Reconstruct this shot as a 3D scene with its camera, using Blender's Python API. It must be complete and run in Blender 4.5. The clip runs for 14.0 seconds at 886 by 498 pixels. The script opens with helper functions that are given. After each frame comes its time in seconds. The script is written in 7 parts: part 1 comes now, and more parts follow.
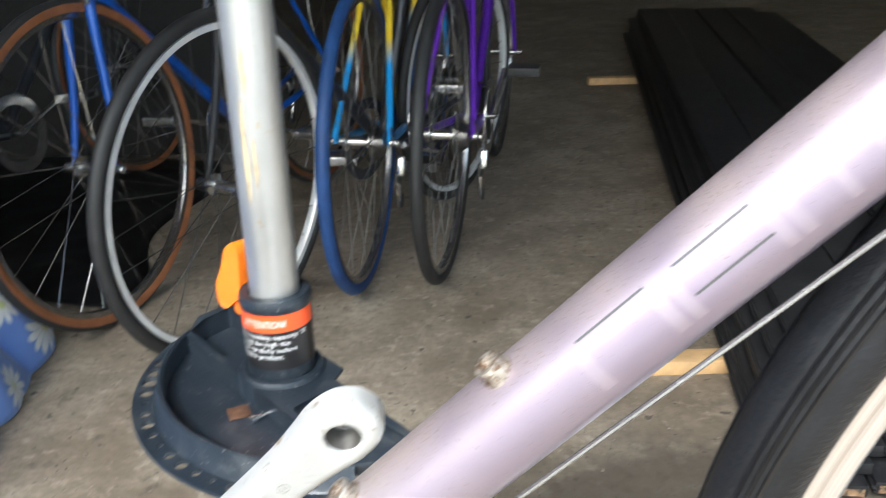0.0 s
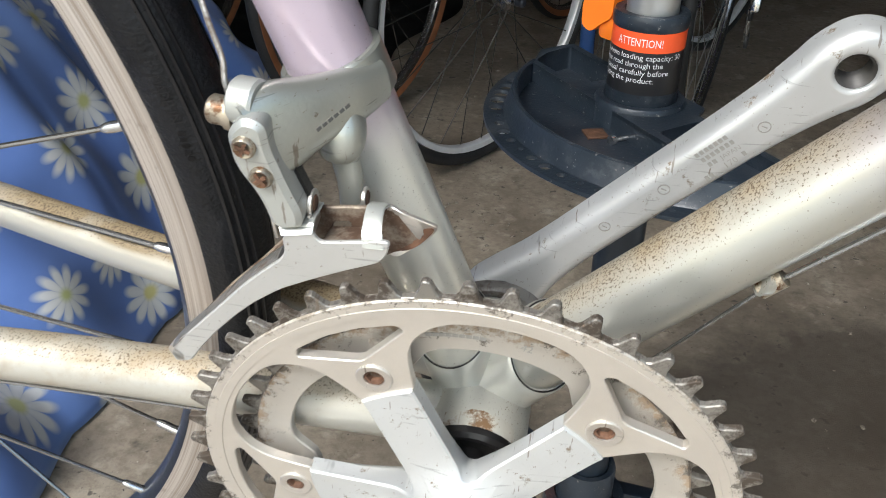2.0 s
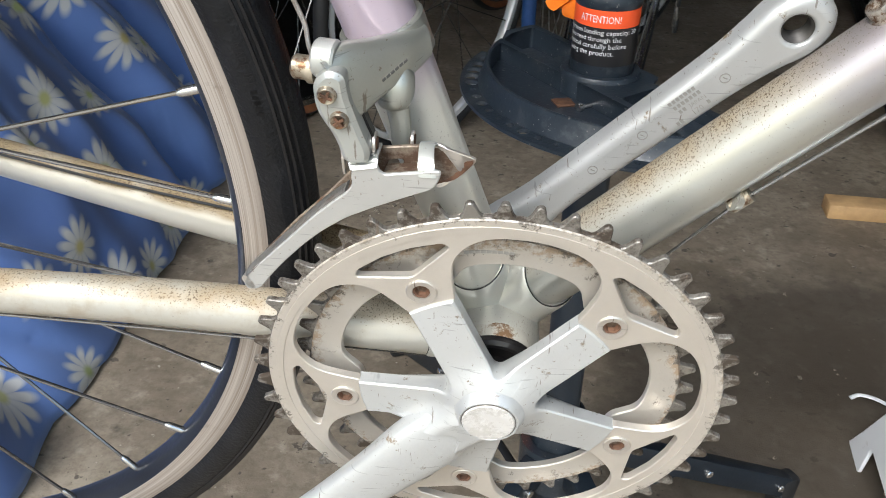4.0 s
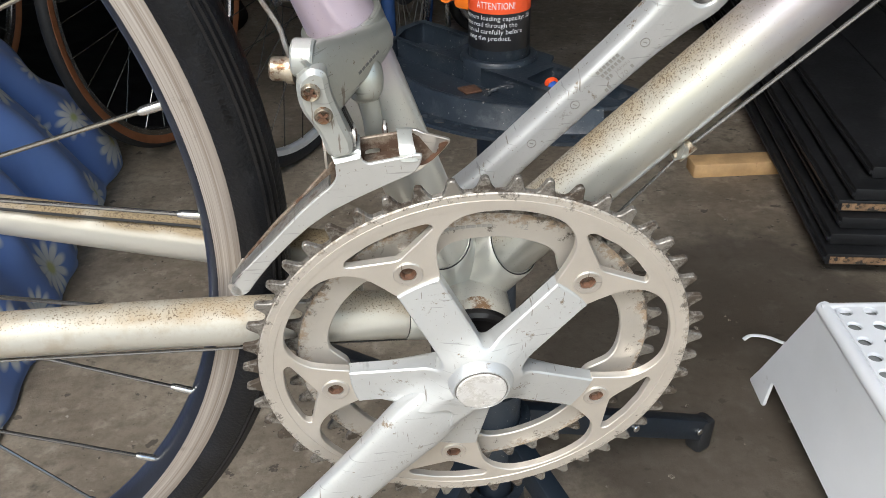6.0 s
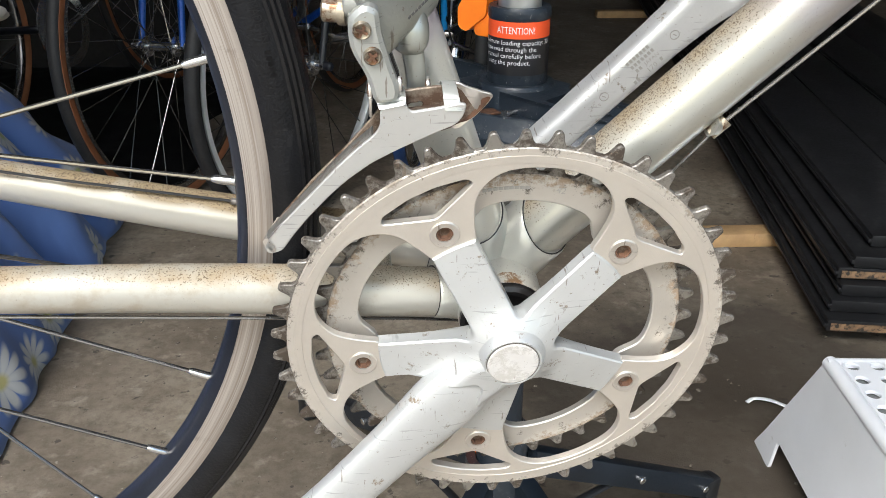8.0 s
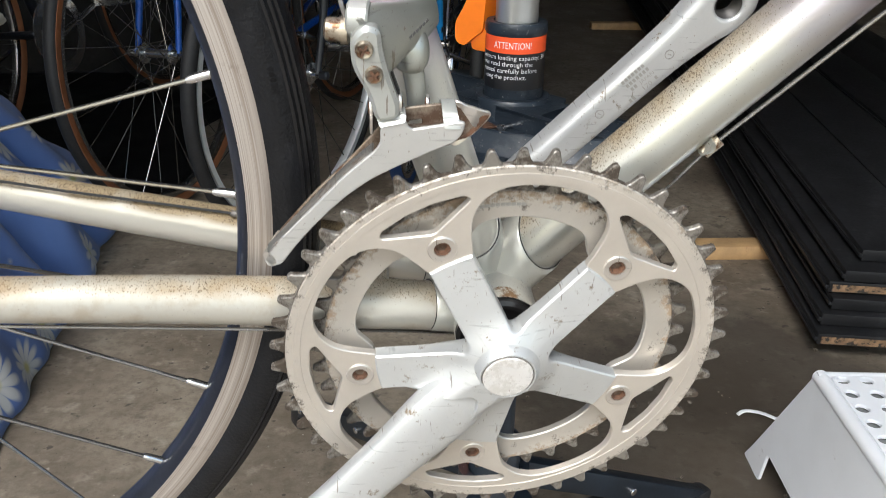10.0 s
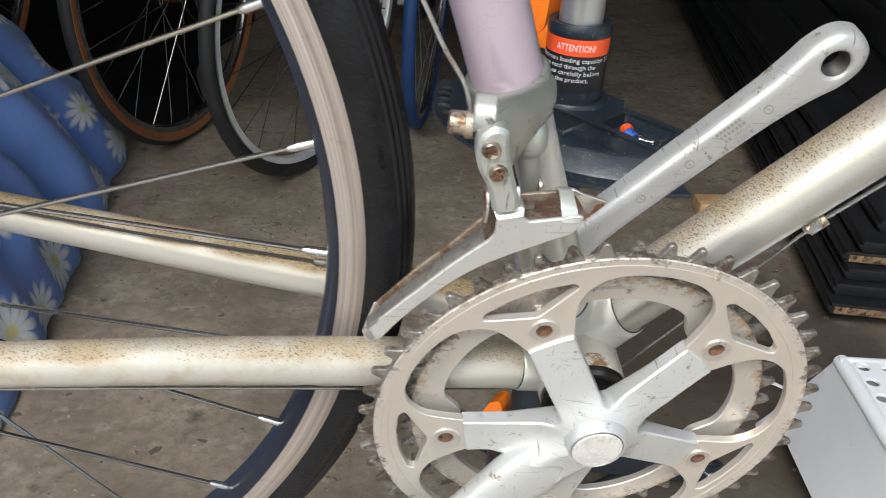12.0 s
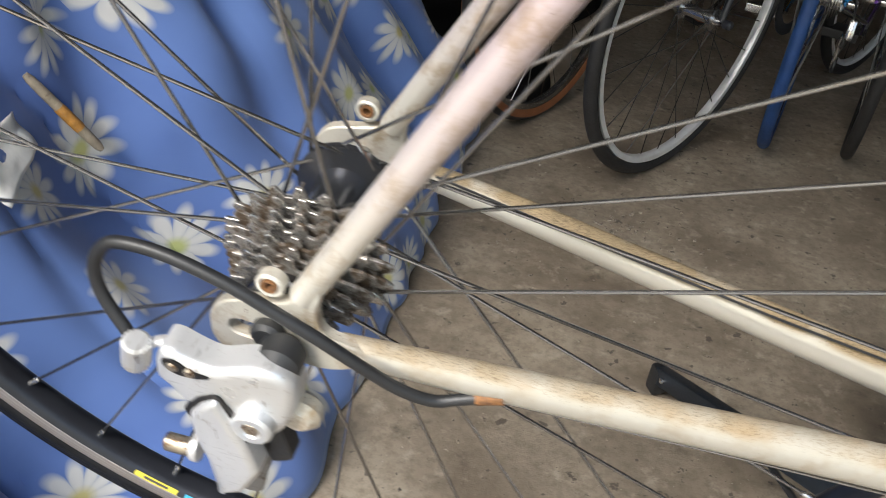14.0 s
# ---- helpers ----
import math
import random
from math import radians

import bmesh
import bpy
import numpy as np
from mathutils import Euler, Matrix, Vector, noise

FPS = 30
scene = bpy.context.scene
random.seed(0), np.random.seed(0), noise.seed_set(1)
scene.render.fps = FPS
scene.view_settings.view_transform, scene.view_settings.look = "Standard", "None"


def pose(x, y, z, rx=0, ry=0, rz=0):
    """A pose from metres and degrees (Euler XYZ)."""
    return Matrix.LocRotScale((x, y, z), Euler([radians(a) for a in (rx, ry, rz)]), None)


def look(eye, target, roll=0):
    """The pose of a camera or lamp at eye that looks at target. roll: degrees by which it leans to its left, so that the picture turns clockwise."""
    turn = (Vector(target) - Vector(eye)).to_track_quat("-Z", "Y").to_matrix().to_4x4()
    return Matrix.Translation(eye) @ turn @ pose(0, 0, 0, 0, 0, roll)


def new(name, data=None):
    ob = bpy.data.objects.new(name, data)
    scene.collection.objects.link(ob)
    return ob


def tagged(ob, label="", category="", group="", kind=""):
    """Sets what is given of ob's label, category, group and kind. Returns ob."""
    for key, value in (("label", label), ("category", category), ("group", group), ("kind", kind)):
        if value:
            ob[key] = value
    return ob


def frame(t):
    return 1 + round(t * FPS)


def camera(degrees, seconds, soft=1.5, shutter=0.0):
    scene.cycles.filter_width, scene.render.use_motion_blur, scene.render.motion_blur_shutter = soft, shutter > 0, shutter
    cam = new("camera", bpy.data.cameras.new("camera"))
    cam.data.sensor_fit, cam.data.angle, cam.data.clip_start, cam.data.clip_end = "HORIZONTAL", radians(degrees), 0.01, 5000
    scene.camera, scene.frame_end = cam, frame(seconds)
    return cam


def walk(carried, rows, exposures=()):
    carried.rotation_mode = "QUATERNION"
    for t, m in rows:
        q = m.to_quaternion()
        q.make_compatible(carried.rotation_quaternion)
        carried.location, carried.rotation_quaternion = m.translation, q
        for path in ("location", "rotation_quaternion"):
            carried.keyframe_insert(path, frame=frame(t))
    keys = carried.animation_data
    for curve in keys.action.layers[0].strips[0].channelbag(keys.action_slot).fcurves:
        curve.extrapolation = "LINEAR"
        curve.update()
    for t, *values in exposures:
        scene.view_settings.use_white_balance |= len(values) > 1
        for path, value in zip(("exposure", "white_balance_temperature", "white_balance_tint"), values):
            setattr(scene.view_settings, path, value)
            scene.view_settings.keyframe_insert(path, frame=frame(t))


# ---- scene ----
cam = camera(52.0, 14.0, soft=0.6, shutter=0.4)
PATH = [
    (0, (0.143, -0.256, 0.892), (0.248, 1.585, 0.117), -1.4),
    (0.5, (0.107, -0.258, 0.87), (0.039, 1.539, -0.006), 0.4),
    (1, (0.073, -0.249, 0.835), (-0.129, 1.498, -0.119), 0.8),
    (1.5, (0.040, -0.266, 0.807), (-0.196, 1.443, -0.205), 1.4),
    (2, (0.029, -0.284, 0.795), (-0.25, 1.412, -0.227), 1.7),
    (2.5, (0.026, -0.304, 0.801), (-0.252, 1.382, -0.237), 2.4),
    (3, (0.036, -0.327, 0.812), (-0.242, 1.357, -0.231), 2.7),
    (3.2, (0.034, -0.332, 0.808), (-0.236, 1.354, -0.233), 2.7),
    (5.3, (-0.046, -0.376, 0.803), (0.078, 1.346, -0.207), -1.2),
    (5.5, (-0.045, -0.374, 0.803), (0.091, 1.346, -0.208), -1.5),
    (6, (-0.042, -0.372, 0.803), (0.106, 1.347, -0.21), -1.4),
    (6.5, (-0.049, -0.371, 0.806), (0.103, 1.347, -0.207), -0.9),
    (7, (-0.054, -0.38, 0.808), (0.107, 1.337, -0.205), -0.6),
    (7.5, (-0.059, -0.383, 0.774), (0.111, 1.378, -0.16), -0.1),
    (7.7, (-0.062, -0.387, 0.759), (0.112, 1.41, -0.101), 0.1),
    (9.8, (-0.066, -0.404, 0.751), (0.131, 1.419, -0.048), 1.1),
    (10, (-0.066, -0.397, 0.761), (0.131, 1.416, -0.06), 1.2),
    (10.5, (-0.072, -0.381, 0.784), (0.125, 1.398, -0.109), 1.7),
    (11, (-0.081, -0.369, 0.798), (0.12, 1.394, -0.126), 2.6),
    (11.5, (-0.089, -0.359, 0.806), (0.118, 1.381, -0.158), 3.4),
    (12, (-0.11, -0.354, 0.815), (0.107, 1.37, -0.175), 3.9),
    (12.5, (-0.149, -0.363, 0.847), (0.038, 1.345, -0.177), 4.6),
    (13, (-0.201, -0.375, 0.87), (-0.216, 1.326, -0.181), 5.5),
    (13.2, (-0.201, -0.372, 0.87), (-0.404, 1.298, -0.211), 5.7),
    (13.5, (-0.224, -0.381, 0.861), (-0.529, 1.276, -0.216), 7.1),
    (13.7, (-0.248, -0.377, 0.862), (-0.566, 1.271, -0.226), 7.9),
    (14, (-0.301, -0.371, 0.862), (-0.581, 1.28, -0.231), 7.4),
]
EXPOSURES = [(0.0, 2.33, 5950, 5), (0.5, 2.23, 6000, 5), (1.0, 1.80, 6000, 6), (1.5, 1.38, 6050, 7), (2.5, 1.28, 6050, 7), (6.5, 1.03, 6100, 8), (7.5, 1.20, 6100, 8), (10.0, 1.10, 6100, 8), (11.0, 1.03, 6100, 8), (12.0, 1.06, 6100, 8), (12.5, 1.32, 6150, 8), (13.0, 1.66, 6100, 8), (13.5, 1.45, 6200, 8), (14.0, 1.23, 6450, 9)]
walk(cam, [(t, look(eye, target, roll)) for t, eye, target, roll in PATH], EXPOSURES)

# ---- world, sun and large lights ----
world = bpy.data.worlds.new("daylight")
scene.world = world
world.use_nodes = True
wn = world.node_tree.nodes
sky = wn.new("ShaderNodeTexSky")
sky.sky_type = "NISHITA"
sky.sun_disc = False
sky.sun_elevation, sky.sun_rotation = radians(48), radians(206)
sky.air_density, sky.dust_density = 1.6, 3.0
wn["Background"].inputs["Strength"].default_value = 0.125
world.node_tree.links.new(sky.outputs[0], wn["Background"].inputs["Color"])
sun = new("sun", bpy.data.lights.new("sun", "SUN"))
sun.data.energy, sun.data.angle, sun.data.color = 2.2, radians(24), (1.0, 0.975, 0.955)
sun.matrix_world = look((-2.0, -4, 5.0), (0, 0, 0))

# ---- materials ----


def node(nt, kind, **inputs):
    n = nt.nodes.new("ShaderNode" + kind)
    for k, v in inputs.items():
        n.inputs[k.replace("_", " ")].default_value = v
    return n


def ramp(nt, src, stops):
    n = nt.nodes.new("ShaderNodeValToRGB")
    els = n.color_ramp.elements
    while len(els) < len(stops):
        els.new(0.5)
    for e, (p, c) in zip(els, stops):
        e.position, e.color = p, (*c, 1) if len(c) == 3 else c
    nt.links.new(src, n.inputs["Fac"])
    return n.outputs["Color"]


def mixc(nt, fac, a, b, mode="MIX"):
    n = nt.nodes.new("ShaderNodeMix")
    n.data_type, n.blend_type = "RGBA", mode
    for sock, v in ((n.inputs[0], fac), (n.inputs[6], a), (n.inputs[7], b)):
        if isinstance(v, bpy.types.NodeSocket):
            nt.links.new(v, sock)
        else:
            sock.default_value = (*v, 1) if isinstance(v, tuple) else v
    return n.outputs[2]


def calc(nt, op, *vals):
    n = nt.nodes.new("ShaderNodeMath")
    n.operation = op
    for i, v in enumerate(vals):
        if isinstance(v, bpy.types.NodeSocket):
            nt.links.new(v, n.inputs[i])
        else:
            n.inputs[i].default_value = v
    return n.outputs[0]


def noise_at(nt, scale, detail=4.0, rough=0.55, vec=None):
    n = node(nt, "TexNoise", Scale=scale, Detail=detail, Roughness=rough)
    if vec is None:
        tc = nt.nodes.new("ShaderNodeTexCoord")
        vec = tc.outputs["Object"]
    nt.links.new(vec, n.inputs["Vector"])
    return n.outputs["Fac"]


def material(name):
    m = bpy.data.materials.new(name)
    m.use_nodes = True
    return m, m.node_tree, m.node_tree.nodes["Principled BSDF"]


def bump(nt, bsdf, height, strength=0.2, distance=0.001):
    b = node(nt, "Bump", Strength=strength, Distance=distance)
    nt.links.new(height, b.inputs["Height"])
    nt.links.new(b.outputs[0], bsdf.inputs["Normal"])


def surface(name, col, rough=0.5, metal=0.0, vary=0.25, scale=30.0, fine=400.0, bump_s=0.15, stain=None, stain_at=(0.58, 0.7), spec=0.5, tint=None):
    """Two scales of variation on one base colour, with optional stains."""
    m, nt, b = material(name)
    big, small = noise_at(nt, scale), noise_at(nt, fine, 2.0)
    dark = tuple(c * (1 - vary) for c in col)
    lite = tuple(min(1, c * (1 + vary * 0.6)) for c in (tint or col))
    c = ramp(nt, big, [(0.3, dark), (0.7, lite)])
    c = mixc(nt, calc(nt, "MULTIPLY", small, 0.35), c, dark)
    if stain:
        mask = ramp(nt, noise_at(nt, scale * 1.7, 6.0, 0.7), [(stain_at[0], (0, 0, 0)), (stain_at[1], (1, 1, 1))])
        c = mixc(nt, mask, c, stain)
    nt.links.new(c, b.inputs["Base Color"])
    r = nt.nodes.new("ShaderNodeMapRange")
    r.inputs["To Min"].default_value, r.inputs["To Max"].default_value = rough * 0.8, min(1, rough * 1.25)
    nt.links.new(small, r.inputs["Value"])
    nt.links.new(r.outputs[0], b.inputs["Roughness"])
    b.inputs["Metallic"].default_value = metal
    b.inputs["Specular IOR Level"].default_value = spec
    if bump_s:
        bump(nt, b, small, bump_s, 0.0006)
    return m


def scratched_alloy(name, col, rough, dirt, dirt_at=(0.6, 0.72), metal=0.75):
    """Old cast or anodised alloy: cloudy sheen, fine scratches, dried dirt in patches."""
    m, nt, b = material(name)
    tc = nt.nodes.new("ShaderNodeTexCoord")
    cloud = noise_at(nt, 22, 5, 0.6, tc.outputs["Object"])
    c = ramp(nt, cloud, [(0.3, tuple(v * 0.86 for v in col)), (0.7, col)])
    spots = ramp(nt, noise_at(nt, 75, 8, 0.75, tc.outputs["Object"]), [(dirt_at[0], (0, 0, 0)), (dirt_at[1], (1, 1, 1))])
    c = mixc(nt, spots, c, dirt)
    mp = node(nt, "Mapping", Scale=(60, 60, 900), Rotation=(0.3, 0.9, 0.5))
    nt.links.new(tc.outputs["Object"], mp.inputs["Vector"])
    lines = noise_at(nt, 1.0, 2, 0.5, mp.outputs[0])
    thin = ramp(nt, lines, [(0.66, (0, 0, 0)), (0.70, (1, 1, 1))])
    c = mixc(nt, calc(nt, "MULTIPLY", thin, 0.6), c, tuple(v * 0.5 for v in col))
    mp2 = node(nt, "Mapping", Scale=(420, 35, 60), Rotation=(0.1, 0.7, 0.2))
    nt.links.new(tc.outputs["Object"], mp2.inputs["Vector"])
    nicks = ramp(nt, noise_at(nt, 1.0, 3, 0.6, mp2.outputs[0]), [(0.665, (0, 0, 0)), (0.70, (1, 1, 1))])
    c = mixc(nt, calc(nt, "MULTIPLY", nicks, 0.7), c, (0.14, 0.105, 0.075))
    pits = ramp(nt, noise_at(nt, 520, 4, 0.65, tc.outputs["Object"]), [(0.655, (0, 0, 0)), (0.70, (0.75, 0.75, 0.75))])
    c = mixc(nt, pits, c, (0.16, 0.115, 0.075))
    nt.links.new(c, b.inputs["Base Color"])
    met = calc(nt, "SUBTRACT", metal, calc(nt, "MULTIPLY", spots, metal))
    nt.links.new(met, b.inputs["Metallic"])
    rr = calc(nt, "ADD", calc(nt, "MULTIPLY", cloud, 0.25), calc(nt, "ADD", rough - 0.12, calc(nt, "MULTIPLY", spots, 0.35)))
    nt.links.new(rr, b.inputs["Roughness"])
    h = calc(nt, "ADD", calc(nt, "MULTIPLY", lines, 0.5), noise_at(nt, 600, 2, 0.5, tc.outputs["Object"]))
    bump(nt, b, h, 0.18, 0.0004)
    return m


def ring_alloy(name, col, r0, r1, grime, soot=0.17):
    """Chainring alloy: matt cream-grey, with dried brown grime that thickens from radius r0 out to the teeth at r1."""
    m, nt, b = material(name)
    tc = nt.nodes.new("ShaderNodeTexCoord")
    sep = nt.nodes.new("ShaderNodeSeparateXYZ")
    nt.links.new(tc.outputs["Object"], sep.inputs[0])
    rad = calc(nt, "SQRT", calc(nt, "ADD", calc(nt, "POWER", sep.outputs["X"], 2.0), calc(nt, "POWER", sep.outputs["Z"], 2.0)))
    out = nt.nodes.new("ShaderNodeMapRange")
    out.inputs["From Min"].default_value, out.inputs["From Max"].default_value = r0, r1
    nt.links.new(rad, out.inputs["Value"])
    cloud, fine = noise_at(nt, 28, 6, 0.65), noise_at(nt, 190, 6, 0.75)
    c = ramp(nt, cloud, [(0.3, tuple(v * 0.84 for v in col)), (0.7, col)])
    cake = calc(nt, "ADD", calc(nt, "MULTIPLY", out.outputs[0], 0.30), calc(nt, "ADD", calc(nt, "MULTIPLY", fine, 0.6), calc(nt, "MULTIPLY", cloud, 0.4)))
    mask = ramp(nt, cake, [(0.70, (0, 0, 0)), (0.80, (0.9, 0.9, 0.9))])
    c = mixc(nt, mask, c, grime)
    black = ramp(nt, calc(nt, "ADD", calc(nt, "MULTIPLY", out.outputs[0], soot), noise_at(nt, 130, 7, 0.8)), [(0.66, (0, 0, 0)), (0.72, (1, 1, 1))])
    c = mixc(nt, calc(nt, "MULTIPLY", black, 0.85), c, (0.05, 0.038, 0.027))
    comb = nt.nodes.new("ShaderNodeCombineXYZ")
    nt.links.new(calc(nt, "MULTIPLY", rad, 2600.0), comb.inputs["X"])
    turned = noise_at(nt, 1.0, 2, 0.5, comb.outputs[0])
    c = mixc(nt, calc(nt, "MULTIPLY", turned, 0.22), c, tuple(v * 0.6 for v in col))
    nt.links.new(c, b.inputs["Base Color"])
    nt.links.new(calc(nt, "SUBTRACT", 0.62, calc(nt, "MULTIPLY", mask, 0.62)), b.inputs["Metallic"])
    nt.links.new(calc(nt, "ADD", 0.38, calc(nt, "MULTIPLY", mask, 0.4)), b.inputs["Roughness"])
    bump(nt, b, calc(nt, "ADD", calc(nt, "MULTIPLY", mask, 1.2), fine), 0.35, 0.0005)
    return m


def frame_paint(name, wet=1.0, metal=0.75, fade_at=(0.125, 0.2), high=(0.25, 0.196, 0.25), low=(0.46, 0.465, 0.425), sparse=0.0, blots=0.0):
    """Pearl silver paint that fades into lilac higher up, with rust freckles where water lay on the tubes."""
    m, nt, b = material(name)
    tc = nt.nodes.new("ShaderNodeTexCoord")
    sep = nt.nodes.new("ShaderNodeSeparateXYZ")
    nt.links.new(tc.outputs["Object"], sep.inputs[0])
    fade = nt.nodes.new("ShaderNodeMapRange")
    fade.interpolation_type = "SMOOTHSTEP"
    fade.inputs["From Min"].default_value, fade.inputs["From Max"].default_value = fade_at
    nt.links.new(calc(nt, "ADD", sep.outputs["Z"], calc(nt, "MULTIPLY", noise_at(nt, 40, 3), 0.03)), fade.inputs["Value"])
    c = mixc(nt, fade.outputs[0], low, high)
    cloud = noise_at(nt, 30, 4)
    c = mixc(nt, calc(nt, "MULTIPLY", cloud, 0.2), c, (0.55, 0.50, 0.42))
    geo = nt.nodes.new("ShaderNodeNewGeometry")
    nz = nt.nodes.new("ShaderNodeSeparateXYZ")
    nt.links.new(geo.outputs["Normal"], nz.inputs[0])
    top = nt.nodes.new("ShaderNodeMapRange")
    top.inputs["From Min"].default_value, top.inputs["From Max"].default_value = 0.22, 0.66
    nt.links.new(nz.outputs["Z"], top.inputs["Value"])
    thin = calc(nt, "MULTIPLY", wet, calc(nt, "SUBTRACT", 1.0, calc(nt, "MULTIPLY", fade.outputs[0], 0.6)))
    fr = calc(nt, "ADD", noise_at(nt, 1250, 3, 0.6), calc(nt, "MULTIPLY", calc(nt, "MULTIPLY", top.outputs[0], thin), 0.145))
    fr = calc(nt, "ADD", fr, calc(nt, "MULTIPLY", calc(nt, "SUBTRACT", cloud, 0.5), 0.18))
    mask = ramp(nt, fr, [(0.665 + sparse, (0, 0, 0)), (0.75 + sparse, (0.9, 0.9, 0.9))])
    film = calc(nt, "MULTIPLY", calc(nt, "MULTIPLY", top.outputs[0], thin), calc(nt, "MINIMUM", calc(nt, "MULTIPLY", calc(nt, "SUBTRACT", cloud, 0.15), 1.9), 0.88))
    c = mixc(nt, film, c, (0.27, 0.205, 0.118))
    c = mixc(nt, mask, c, (0.100, 0.070, 0.042))
    if blots:
        soft = ramp(nt, noise_at(nt, 62, 6, 0.7), [(0.49, (0, 0, 0)), (0.64, (0.75, 0.75, 0.75))])
        c = mixc(nt, calc(nt, "MULTIPLY", soft, blots), c, (0.30, 0.20, 0.095))
    chips = ramp(nt, noise_at(nt, 120, 6, 0.8), [(0.72 - 0.05 * blots, (0, 0, 0)), (0.735 - 0.05 * blots, (1, 1, 1))])
    c = mixc(nt, chips, c, (0.16, 0.08, 0.035))
    nt.links.new(c, b.inputs["Base Color"])
    allm = calc(nt, "MAXIMUM", mask, chips)
    nt.links.new(calc(nt, "MULTIPLY", calc(nt, "SUBTRACT", 1.0, calc(nt, "MAXIMUM", allm, film)), metal), b.inputs["Metallic"])
    nt.links.new(calc(nt, "ADD", 0.30, calc(nt, "ADD", calc(nt, "MULTIPLY", allm, 0.45), calc(nt, "MULTIPLY", film, 0.5))), b.inputs["Roughness"])
    b.inputs["Coat Weight"].default_value, b.inputs["Coat Roughness"].default_value = 0.08, 0.25
    bump(nt, b, calc(nt, "ADD", noise_at(nt, 500, 2), calc(nt, "MULTIPLY", allm, 0.6)), 0.12, 0.0005)
    return m


def rim_alloy():
    """Brushed brake track: streaks run round the wheel."""
    m, nt, b = material("rim_alloy")
    tc = nt.nodes.new("ShaderNodeTexCoord")
    sep = nt.nodes.new("ShaderNodeSeparateXYZ")
    nt.links.new(tc.outputs["Object"], sep.inputs[0])
    rad = calc(nt, "SQRT", calc(nt, "ADD", calc(nt, "POWER", sep.outputs["X"], 2.0), calc(nt, "POWER", sep.outputs["Z"], 2.0)))
    comb = nt.nodes.new("ShaderNodeCombineXYZ")
    nt.links.new(calc(nt, "MULTIPLY", rad, 1500.0), comb.inputs["X"])
    nt.links.new(calc(nt, "MULTIPLY", sep.outputs["Z"], 6.0), comb.inputs["Y"])
    st = noise_at(nt, 1.0, 3, 0.6, comb.outputs[0])
    c = ramp(nt, st, [(0.3, (0.31, 0.265, 0.225)), (0.5, (0.54, 0.495, 0.45)), (0.7, (0.70, 0.665, 0.63))])
    wide = nt.nodes.new("ShaderNodeCombineXYZ")
    nt.links.new(calc(nt, "MULTIPLY", rad, 330.0), wide.inputs["X"])
    c = mixc(nt, ramp(nt, noise_at(nt, 1.0, 2, 0.5, wide.outputs[0]), [(0.42, (0.55, 0.55, 0.55)), (0.58, (0, 0, 0))]), c, (0.33, 0.27, 0.22))
    c = mixc(nt, ramp(nt, noise_at(nt, 60, 5, 0.7), [(0.62, (0, 0, 0)), (0.75, (0.6, 0.6, 0.6))]), c, (0.2, 0.16, 0.13))
    nt.links.new(c, b.inputs["Base Color"])
    b.inputs["Metallic"].default_value, b.inputs["Roughness"].default_value = 0.7, 0.42
    bump(nt, b, st, 0.15, 0.0003)
    return m


DARKPATCH = (0.48, 0.62, 0.36, 0.42)  # a broad darker patch: middle and half-widths


